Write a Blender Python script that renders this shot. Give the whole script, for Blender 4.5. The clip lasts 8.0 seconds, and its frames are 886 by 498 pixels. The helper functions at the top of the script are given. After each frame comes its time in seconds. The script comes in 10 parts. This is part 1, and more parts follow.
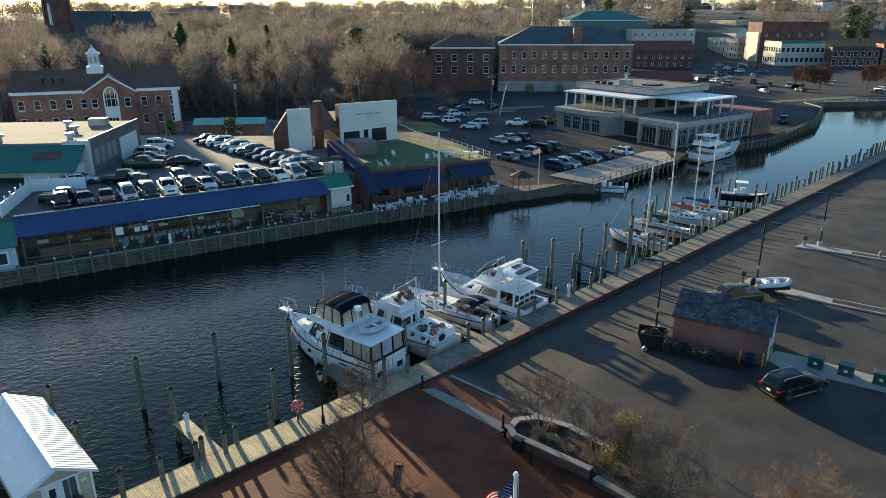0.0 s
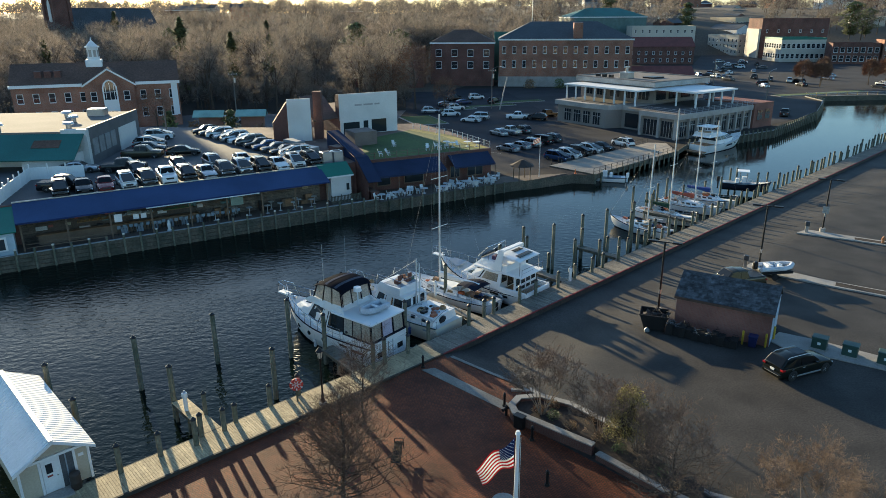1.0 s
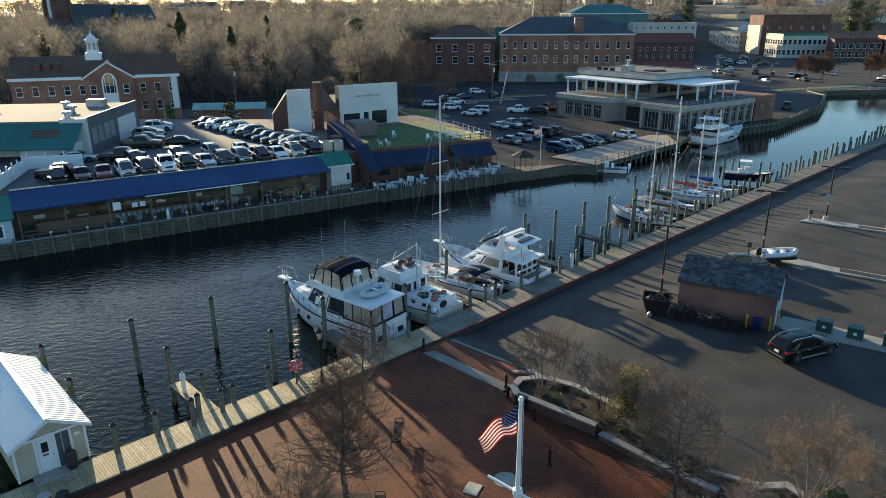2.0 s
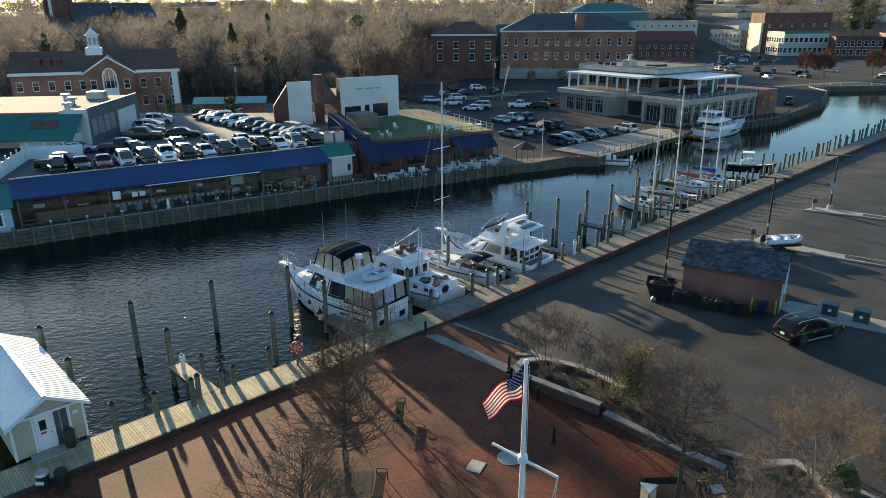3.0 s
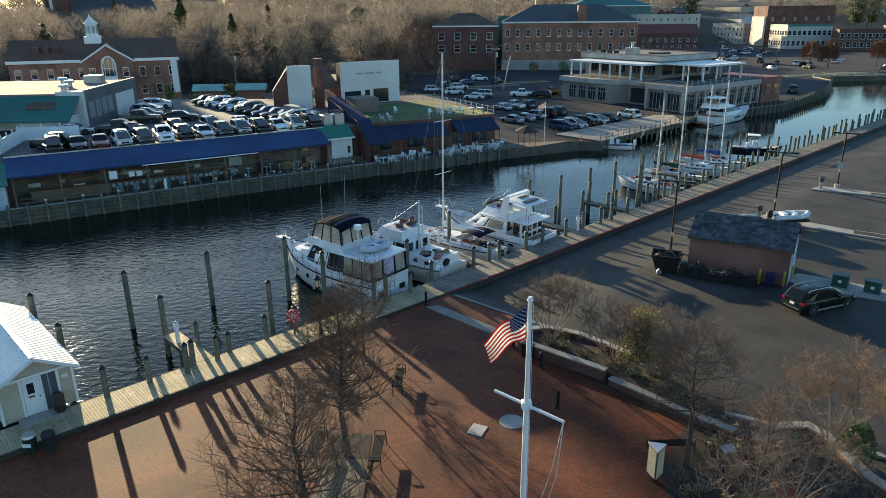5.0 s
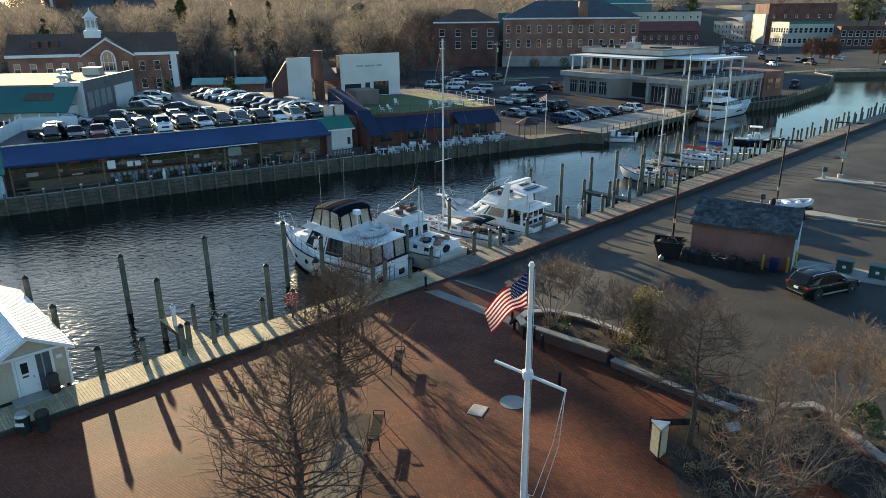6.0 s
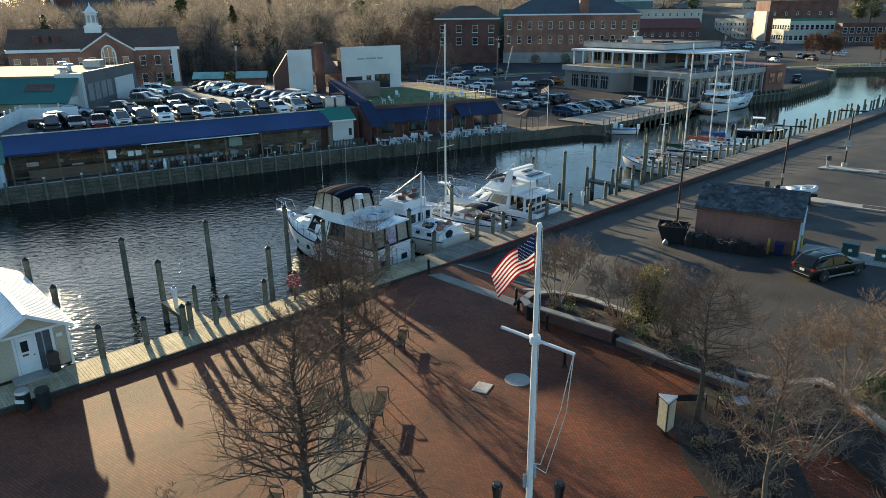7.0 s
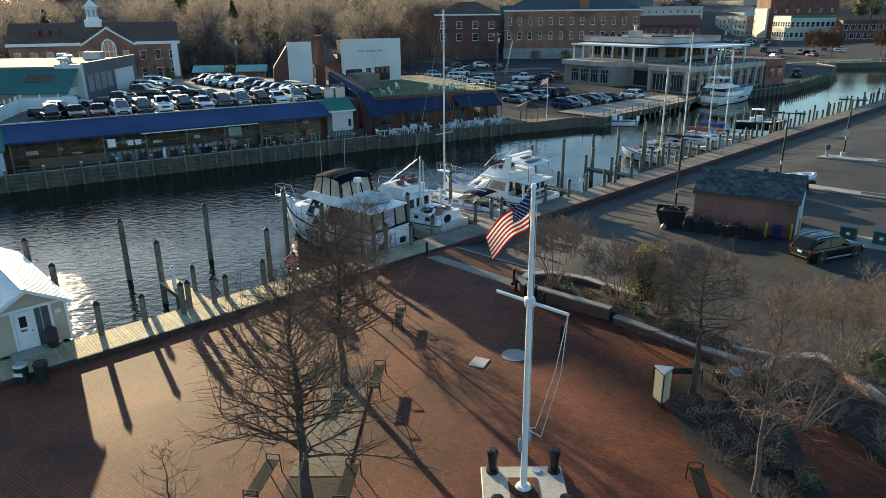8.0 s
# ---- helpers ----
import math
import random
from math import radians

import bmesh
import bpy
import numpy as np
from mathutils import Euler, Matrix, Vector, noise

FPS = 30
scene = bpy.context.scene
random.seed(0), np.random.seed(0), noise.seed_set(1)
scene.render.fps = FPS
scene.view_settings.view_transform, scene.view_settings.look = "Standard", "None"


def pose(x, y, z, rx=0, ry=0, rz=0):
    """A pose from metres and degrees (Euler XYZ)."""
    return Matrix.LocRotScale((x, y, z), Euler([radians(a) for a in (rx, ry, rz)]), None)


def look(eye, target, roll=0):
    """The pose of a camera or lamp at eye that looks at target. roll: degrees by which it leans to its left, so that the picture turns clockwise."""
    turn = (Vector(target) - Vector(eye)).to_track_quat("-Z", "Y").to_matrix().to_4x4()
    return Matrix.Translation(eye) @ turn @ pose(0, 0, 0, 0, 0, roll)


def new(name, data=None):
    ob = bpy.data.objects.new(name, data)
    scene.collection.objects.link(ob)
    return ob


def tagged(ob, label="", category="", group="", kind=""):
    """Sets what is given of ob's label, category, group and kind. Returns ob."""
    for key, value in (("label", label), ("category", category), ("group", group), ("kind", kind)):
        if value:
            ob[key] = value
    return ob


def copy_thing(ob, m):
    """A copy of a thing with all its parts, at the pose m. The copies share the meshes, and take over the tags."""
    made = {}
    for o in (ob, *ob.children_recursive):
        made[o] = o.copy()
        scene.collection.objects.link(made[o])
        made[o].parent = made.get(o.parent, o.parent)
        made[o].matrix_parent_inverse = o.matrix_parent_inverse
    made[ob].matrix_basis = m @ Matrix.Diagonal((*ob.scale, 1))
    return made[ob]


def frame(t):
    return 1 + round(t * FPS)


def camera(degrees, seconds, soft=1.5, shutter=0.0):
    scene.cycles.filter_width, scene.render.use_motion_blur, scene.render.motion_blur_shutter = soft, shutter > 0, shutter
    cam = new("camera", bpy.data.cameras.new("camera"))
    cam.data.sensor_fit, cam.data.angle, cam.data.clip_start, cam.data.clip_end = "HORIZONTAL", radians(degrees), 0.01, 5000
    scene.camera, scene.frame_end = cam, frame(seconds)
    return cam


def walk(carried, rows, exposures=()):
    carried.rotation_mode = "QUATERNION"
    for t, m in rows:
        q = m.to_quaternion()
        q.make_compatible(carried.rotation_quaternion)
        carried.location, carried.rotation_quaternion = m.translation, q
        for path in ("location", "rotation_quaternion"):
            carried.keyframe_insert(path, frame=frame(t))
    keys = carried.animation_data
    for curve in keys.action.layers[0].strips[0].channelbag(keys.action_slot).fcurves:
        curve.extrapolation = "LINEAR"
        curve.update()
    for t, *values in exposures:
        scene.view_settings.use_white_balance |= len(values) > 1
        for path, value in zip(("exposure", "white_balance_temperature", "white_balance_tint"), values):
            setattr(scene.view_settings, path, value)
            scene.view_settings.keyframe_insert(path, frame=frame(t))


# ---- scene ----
cam = camera(66.0, 8.0, 0.75)
PATH = [
    (0, (0.797, 0.061, 25.255), (0.795, 1.953, 24.606), -0.2),
    (0.5, (0.804, -0.057, 24.49), (0.801, 1.834, 23.841), -0.3),
    (1, (0.784, -0.031, 23.712), (0.781, 1.86, 23.063), -0.3),
    (1.5, (0.808, 0.035, 23.023), (0.804, 1.926, 22.373), -0.3),
    (2.8, (0.657, 0.07, 21.327), (0.651, 1.96, 20.674), -0.4),
    (3, (0.66, 0.045, 21.028), (0.653, 1.937, 20.379), -0.4),
    (3.5, (0.667, 0.046, 20.456), (0.659, 1.937, 19.806), -0.4),
    (4, (0.696, 0.131, 19.895), (0.686, 2.022, 19.243), -0.4),
    (4.5, (0.7, 0.308, 19.325), (0.689, 2.199, 18.672), -0.5),
    (6, (0.744, 0.572, 17.622), (0.73, 2.462, 16.968), -0.5),
    (6.5, (0.682, 0.587, 17.004), (0.667, 2.478, 16.352), -0.6),
    (7, (0.579, 0.52, 16.447), (0.563, 2.41, 15.793), -0.6),
    (7.5, (0.595, 0.435, 15.925), (0.579, 2.325, 15.271), -0.6),
    (8, (0.74, 0.075, 15.416), (0.722, 1.964, 14.76), -0.6),
]
walk(cam, [(t, look(eye, target, roll)) for t, eye, target, roll in PATH], [(0.0, 1.57, 5970, 2), (8.0, 1.69, 6200, 2)])

from mathutils.geometry import tessellate_polygon

# ---- light ----
SUN_AZ, SUN_EL = radians(31.4), radians(10.7)       # azimuth to the left of straight ahead
world = bpy.data.worlds.new("sky")
scene.world = world
world.use_nodes = True
wn = world.node_tree
sky = wn.nodes.new("ShaderNodeTexSky")
sky.sky_type, sky.sun_disc = "NISHITA", False
sky.sun_elevation, sky.sun_rotation = SUN_EL, -SUN_AZ
sky.air_density, sky.dust_density, sky.ozone_density = 1.0, 0.5, 2.8
wn.links.new(sky.outputs[0], wn.nodes["Background"].inputs[0])
wn.nodes["Background"].inputs[1].default_value = 0.091
sun = new("sun", bpy.data.lights.new("sun", "SUN"))
sun.data.energy, sun.data.angle, sun.data.color = 4.3, radians(0.6), (1.0, 0.76, 0.46)
to_sun = Vector((-math.sin(SUN_AZ) * math.cos(SUN_EL), math.cos(SUN_AZ) * math.cos(SUN_EL), math.sin(SUN_EL)))
sun.matrix_world = look(to_sun * 300, (0, 0, 0))

# ---- materials ----
MATS = {}


def mat(name, col, rough=0.6, metal=0.0, var=0.2, scale=2.0, bump=0.0, bscale=25.0, spec=0.5, rnd=0.0, col2=None, stain=0.25):
    """Procedural surface: base colour with fine grain and larger stains, and a fine relief."""
    if name in MATS:
        return MATS[name]
    m = bpy.data.materials.new(name)
    m.use_nodes = True
    t = m.node_tree
    p = t.nodes["Principled BSDF"]
    p.inputs["Roughness"].default_value, p.inputs["Metallic"].default_value = rough, metal
    p.inputs["Specular IOR Level"].default_value = spec
    geo = t.nodes.new("ShaderNodeNewGeometry")
    fine, big = t.nodes.new("ShaderNodeTexNoise"), t.nodes.new("ShaderNodeTexNoise")
    fine.inputs["Scale"].default_value, fine.inputs["Detail"].default_value = bscale * 0.4, 4
    big.inputs["Scale"].default_value, big.inputs["Detail"].default_value = scale * 0.25, 5
    for n in (fine, big):
        t.links.new(geo.outputs["Position"], n.inputs["Vector"])
    mixa, mixb = t.nodes.new("ShaderNodeMix"), t.nodes.new("ShaderNodeMix")
    for mx in (mixa, mixb):
        mx.data_type = "RGBA"
    a = (*col, 1)
    d = (*(c * (1 - stain) for c in col), 1) if col2 is None else (*col2, 1)
    mixa.inputs[6].default_value, mixa.inputs[7].default_value = a, d
    ramp = t.nodes.new("ShaderNodeMapRange")
    ramp.inputs[1].default_value, ramp.inputs[2].default_value = 0.38, 0.66
    t.links.new(big.outputs[0], ramp.inputs[0])
    t.links.new(ramp.outputs[0], mixa.inputs[0])
    mixb.blend_type = "MULTIPLY"
    mixb.inputs[0].default_value = 1.0
    r2 = t.nodes.new("ShaderNodeMapRange")
    r2.inputs[1].default_value, r2.inputs[2].default_value = 0.3, 0.7
    r2.inputs[3].default_value, r2.inputs[4].default_value = 1 - var, 1 + var
    t.links.new(fine.outputs[0], r2.inputs[0])
    t.links.new(mixa.outputs[2], mixb.inputs[6])
    t.links.new(r2.outputs[0], mixb.inputs[7])
    last = mixb.outputs[2]
    if rnd:
        info = t.nodes.new("ShaderNodeObjectInfo")
        isl = t.nodes.new("ShaderNodeNewGeometry")
        add = t.nodes.new("ShaderNodeMath")
        add.operation = "ADD"
        frac = t.nodes.new("ShaderNodeMath")
        frac.operation = "FRACT"
        t.links.new(info.outputs["Random"], add.inputs[0])
        t.links.new(isl.outputs["Random Per Island"], add.inputs[1])
        t.links.new(add.outputs[0], frac.inputs[0])
        r3 = t.nodes.new("ShaderNodeMapRange")
        r3.inputs[3].default_value, r3.inputs[4].default_value = 1 - rnd, 1 + rnd
        t.links.new(frac.outputs[0], r3.inputs[0])
        mc = t.nodes.new("ShaderNodeMix")
        mc.data_type, mc.blend_type = "RGBA", "MULTIPLY"
        mc.inputs[0].default_value = 1.0
        t.links.new(last, mc.inputs[6])
        t.links.new(r3.outputs[0], mc.inputs[7])
        last = mc.outputs[2]
    t.links.new(last, p.inputs["Base Color"])
    if bump:
        b = t.nodes.new("ShaderNodeBump")
        b.inputs["Strength"].default_value, b.inputs["Distance"].default_value = bump, 0.02
        nb = t.nodes.new("ShaderNodeTexNoise")
        nb.inputs["Scale"].default_value, nb.inputs["Detail"].default_value = bscale, 5
        t.links.new(geo.outputs["Position"], nb.inputs["Vector"])
        t.links.new(nb.outputs[0], b.inputs["Height"])
        t.links.new(b.outputs[0], p.inputs["Normal"])
    MATS[name] = m
    return m


def brick_mat(name, c1, c2, mortar, w, h, joint=0.01, rot=0.0, upright=False, rough=0.8, dirt=0.35, big=0.25, spec=0.3):
    """Courses of brick; upright for walls."""
    m = bpy.data.materials.new(name)
    m.use_nodes = True
    t = m.node_tree
    p = t.nodes["Principled BSDF"]
    p.inputs["Roughness"].default_value, p.inputs["Specular IOR Level"].default_value = rough, spec
    geo = t.nodes.new("ShaderNodeNewGeometry")
    vec = geo.outputs["Position"]
    if upright:
        sep, comb, add = t.nodes.new("ShaderNodeSeparateXYZ"), t.nodes.new("ShaderNodeCombineXYZ"), t.nodes.new("ShaderNodeVectorMath")
        cr = t.nodes.new("ShaderNodeVectorMath")
        cr.operation, add.operation = "CROSS_PRODUCT", "DOT_PRODUCT"
        cr.inputs[0].default_value = (0, 0, 1)
        t.links.new(geo.outputs["True Normal"], cr.inputs[1])
        t.links.new(vec, sep.inputs[0])
        t.links.new(cr.outputs[0], add.inputs[0])
        t.links.new(vec, add.inputs[1])
        t.links.new(add.outputs["Value"], comb.inputs[0])
        t.links.new(sep.outputs[2], comb.inputs[1])
        vec = comb.outputs[0]
    mp = t.nodes.new("ShaderNodeMapping")
    mp.inputs["Rotation"].default_value[2] = rot
    t.links.new(vec, mp.inputs[0])
    br = t.nodes.new("ShaderNodeTexBrick")
    br.inputs["Color1"].default_value, br.inputs["Color2"].default_value = (*c1, 1), (*c2, 1)
    br.inputs["Mortar"].default_value = (*mortar, 1)
    br.inputs["Scale"].default_value = 1.0
    br.inputs["Mortar Size"].default_value = joint
    br.inputs["Brick Width"].default_value, br.inputs["Row Height"].default_value = w, h
    t.links.new(mp.outputs[0], br.inputs["Vector"])
    no = t.nodes.new("ShaderNodeTexNoise")
    no.inputs["Scale"].default_value, no.inputs["Detail"].default_value = big, 6
    t.links.new(geo.outputs["Position"], no.inputs["Vector"])
    r = t.nodes.new("ShaderNodeMapRange")
    r.inputs[1].default_value, r.inputs[2].default_value = 0.35, 0.68
    r.inputs[3].default_value, r.inputs[4].default_value = 1 + dirt * 0.4, 1 - dirt
    t.links.new(no.outputs[0], r.inputs[0])
    mx = t.nodes.new("ShaderNodeMix")
    mx.data_type, mx.blend_type = "RGBA", "MULTIPLY"
    mx.inputs[0].default_value = 1
    t.links.new(br.outputs[0], mx.inputs[6])
    t.links.new(r.outputs[0], mx.inputs[7])
    t.links.new(mx.outputs[2], p.inputs["Base Color"])
    b = t.nodes.new("ShaderNodeBump")
    b.inputs["Strength"].default_value, b.inputs["Distance"].default_value = 0.5, 0.01
    b.invert = True
    t.links.new(br.outputs["Fac"], b.inputs["Height"])
    t.links.new(b.outputs[0], p.inputs["Normal"])
    MATS[name] = m
    return m


def let_light_through(m, share):
    """Part of the light passes to the other side: thin cloth, and woods twigs brightened by it."""
    t = m.node_tree
    p = t.nodes["Principled BSDF"]
    tr_, mx = t.nodes.new("ShaderNodeBsdfTranslucent"), t.nodes.new("ShaderNodeMixShader")
    src = p.inputs["Base Color"].links[0].from_socket
    t.links.new(src, tr_.inputs["Color"])
    mx.inputs[0].default_value = share
    t.links.new(p.outputs[0], mx.inputs[1])
    t.links.new(tr_.outputs[0], mx.inputs[2])
    t.links.new(mx.outputs[0], t.nodes["Material Output"].inputs["Surface"])


def glass_mat(name, col=(0.02, 0.025, 0.03), rough=0.06, spec=0.7):
    m = bpy.data.materials.new(name)
    m.use_nodes = True
    p = m.node_tree.nodes["Principled BSDF"]
    p.inputs["Base Color"].default_value = (*col, 1)
    p.inputs["Roughness"].default_value = rough
    p.inputs["Specular IOR Level"].default_value = spec
    MATS[name] = m
    return m


def water_mat():
    m = bpy.data.materials.new("harbour_water")
    m.use_nodes = True
    t = m.node_tree
    p = t.nodes["Principled BSDF"]
    p.inputs["Base Color"].default_value = (0.0035, 0.0075, 0.006, 1)
    p.inputs["Roughness"].default_value = 0.055
    p.inputs["IOR"].default_value, p.inputs["Specular IOR Level"].default_value = 1.33, 0.235
    p.inputs["Specular Tint"].default_value = (0.78, 0.95, 1.0, 1)
    geo = t.nodes.new("ShaderNodeNewGeometry")
    mp = t.nodes.new("ShaderNodeMapping")
    mp.inputs["Rotation"].default_value[2] = radians(-28)
    mp.inputs["Scale"].default_value = (0.85, 1.35, 1)
    t.links.new(geo.outputs["Position"], mp.inputs[0])
    n1, n2, n3 = (t.nodes.new("ShaderNodeTexNoise") for _ in range(3))
    for n, sc, de in ((n1, 1.5, 1.5), (n2, 5.6, 1.5), (n3, 0.06, 3)):
        n.inputs["Scale"].default_value, n.inputs["Detail"].default_value = sc, de
        t.links.new(mp.outputs[0], n.inputs["Vector"])
    ad = t.nodes.new("ShaderNodeMath")
    ad.operation = "MULTIPLY_ADD"
    ad.inputs[1].default_value = 0.31
    t.links.new(n2.outputs[0], ad.inputs[0])
    t.links.new(n1.outputs[0], ad.inputs[2])
    rg = t.nodes.new("ShaderNodeMapRange")
    rg.inputs[1].default_value, rg.inputs[2].default_value = 0.35, 0.65
    rg.inputs[3].default_value, rg.inputs[4].default_value = 0.35, 1.0
    t.links.new(n3.outputs[0], rg.inputs[0])
    mu = t.nodes.new("ShaderNodeMath")
    mu.operation = "MULTIPLY"
    t.links.new(ad.outputs[0], mu.inputs[0])
    # sheltered, calmer water at the head of the basin
    sx, calm, m2 = t.nodes.new("ShaderNodeSeparateXYZ"), t.nodes.new("ShaderNodeMapRange"), t.nodes.new("ShaderNodeMath")
    t.links.new(geo.outputs["Position"], sx.inputs[0])
    t.links.new(sx.outputs[0], calm.inputs[0])
    calm.inputs[1].default_value, calm.inputs[2].default_value = -12.0, 42.0
    calm.inputs[3].default_value, calm.inputs[4].default_value = 1.0, 0.16
    m2.operation = "MULTIPLY"
    t.links.new(rg.outputs[0], m2.inputs[0])
    t.links.new(calm.outputs[0], m2.inputs[1])
    t.links.new(m2.outputs[0], mu.inputs[1])
    b = t.nodes.new("ShaderNodeBump")
    b.inputs["Strength"].default_value, b.inputs["Distance"].default_value = 0.245, 0.30
    t.links.new(mu.outputs[0], b.inputs["Height"])
    t.links.new(b.outputs[0], p.inputs["Normal"])
    MATS["water"] = m
    return m


ASPHALT = mat("asphalt", (0.055, 0.049, 0.043), 0.75, spec=0.3, var=0.38, scale=1.0, bump=0.4, bscale=22, stain=0.5)
ASPHALT2 = mat("road_asphalt", (0.10, 0.10, 0.105), 0.85, var=0.2, scale=0.5, bump=0.2, bscale=40, stain=0.3)
# Soil darkened: shade missing at the dock head is put into this colour.
GROUND = mat("ground_soil", (0.055, 0.048, 0.042), 0.95, spec=0.1, var=0.3, scale=0.3, bump=0.3, bscale=6, col2=(0.045, 0.043, 0.036))
CONCRETE = mat("concrete", (0.34, 0.32, 0.29), 0.8, var=0.15, scale=1.5, bump=0.2, stain=0.3)
PALE_STONE = mat("pale_stone", (0.42, 0.39, 0.35), 0.75, var=0.15, scale=2, bump=0.2, stain=0.25)
PLAZA = brick_mat("brick_paving", (0.205, 0.051, 0.019), (0.115, 0.030, 0.012), (0.052, 0.027, 0.016), 0.24, 0.12, 0.016, rot=radians(34), rough=0.75, dirt=0.5, big=0.3, spec=0.24)
BRICK = brick_mat("brick_wall", (0.33, 0.125, 0.07), (0.25, 0.09, 0.055), (0.3, 0.23, 0.18), 0.22, 0.075, 0.01, upright=True)
BRICK_DARK = brick_mat("dark_brick_wall", (0.155, 0.06, 0.045), (0.115, 0.044, 0.035), (0.16, 0.11, 0.09), 0.22, 0.075, 0.01, upright=True)
BRICK_PINK = brick_mat("pinkish_brick_wall", (0.27, 0.115, 0.085), (0.22, 0.09, 0.068), (0.24, 0.15, 0.12), 0.22, 0.075, 0.01, upright=True)
DECK = mat("weathered_deck_wood", (0.46, 0.365, 0.215), 0.8, var=0.25, scale=2, bump=0.3, bscale=20, rnd=0.18, stain=0.3)
# Greyer old planks; their colour also holds the shade along the right quay.
DECK_GREY_SHADED = mat("grey_deck_wood_shaded", (0.21, 0.185, 0.145), 0.85, var=0.3, scale=2, bump=0.3, bscale=20, rnd=0.22, stain=0.35)
PILE = mat("pile_wood", (0.16, 0.155, 0.115), 0.85, var=0.35, scale=3, bump=0.5, bscale=14, col2=(0.09, 0.10, 0.07))
PILE_CAP = mat("pile_cap_black", (0.015, 0.015, 0.017), 0.5, var=0.1)
TIMBER = mat("bulkhead_timber", (0.11, 0.095, 0.07), 0.85, var=0.35, scale=3, bump=0.5, bscale=12, col2=(0.06, 0.062, 0.045))
DARK_TIMBER = mat("dark_edge_timber", (0.05, 0.043, 0.034), 0.85, var=0.3, scale=3, bump=0.4, bscale=12)
RED_PAINT = mat("red_kerb_paint", (0.24, 0.03, 0.032), 0.7, var=0.3, scale=6, stain=0.5)
WHITE = mat("white_paint", (0.78, 0.78, 0.76), 0.5, var=0.05, scale=1.5, stain=0.1)
WHITE_WALL = mat("white_wall", (0.66, 0.65, 0.62), 0.7, var=0.08, scale=0.8, bump=0.1, stain=0.15)
GEL = mat("white_gelcoat", (0.80, 0.80, 0.79), 0.42, var=0.03, scale=1, stain=0.06)
GEL_CREAM = mat("cream_gelcoat", (0.70, 0.66, 0.56), 0.3, var=0.04, scale=1, stain=0.1)
NAVY = mat("navy_canvas", (0.017, 0.021, 0.036), 0.9, spec=0.05, var=0.2, scale=3, bump=0.15)
BLUE = mat("blue_canvas", (0.055, 0.085, 0.18), 0.8, spec=0.1, var=0.12, scale=0.8, bump=0.1, stain=0.25)
GREEN_ROOF = mat("green_roof", (0.02, 0.16, 0.11), 0.5, var=0.12, scale=1, stain=0.2)
TEAL = mat("teal_roof", (0.03, 0.14, 0.12), 0.6, var=0.15, scale=0.6, bump=0.1)
GRASS = mat("lawn_grass", (0.075, 0.115, 0.028), 0.95, var=0.3, scale=0.6, bump=0.3, bscale=10, col2=(0.05, 0.08, 0.022))
STRAW = mat("yellow_turf_edge", (0.22, 0.20, 0.04), 0.9, var=0.2)
ROOF_PALE = mat("pale_flat_roof", (0.24, 0.22, 0.20), 0.9, spec=0.1, var=0.12, scale=0.4, stain=0.25)
SLATE = mat("slate_roof", (0.055, 0.06, 0.065), 0.6, var=0.3, scale=0.8, bump=0.3, bscale=5)
SHINGLE = mat("asphalt_shingle", (0.075, 0.08, 0.088), 0.9, var=0.5, scale=5, bump=0.4, bscale=9, rnd=0.35, stain=0.5)
BROWN_ROOF = mat("brown_shingle", (0.12, 0.07, 0.05), 0.9, var=0.3, scale=0.8, bump=0.3, bscale=7)
GLASS = glass_mat("window_glass")
CAR_GLASS = glass_mat("tinted_car_glass", (0.006, 0.007, 0.008), 0.08, 0.3)
STEEL = mat("galvanised_steel", (0.5, 0.5, 0.5), 0.35, metal=0.8, var=0.08)
CHROME = mat("stainless_rail", (0.7, 0.7, 0.7), 0.2, metal=1.0, var=0.03)
BLACK_METAL = mat("black_metal", (0.012, 0.012, 0.013), 0.45, metal=0.3, var=0.1)
ALU = mat("painted_mast", (0.72, 0.71, 0.68), 0.4, metal=0.0, var=0.06)
BARK = mat("bark", (0.085, 0.062, 0.045), 0.95, var=0.35, scale=6, bump=0.6, bscale=20)
BARK_PALE = mat("pale_bark", (0.26, 0.20, 0.15), 0.85, var=0.25, scale=6, bump=0.3, bscale=20)
TWIG = mat("winter_twigs", (0.15, 0.095, 0.062), 0.95, var=0.3, scale=2, rnd=0.3)
WATER = water_mat()

# ---- geometry helpers ----


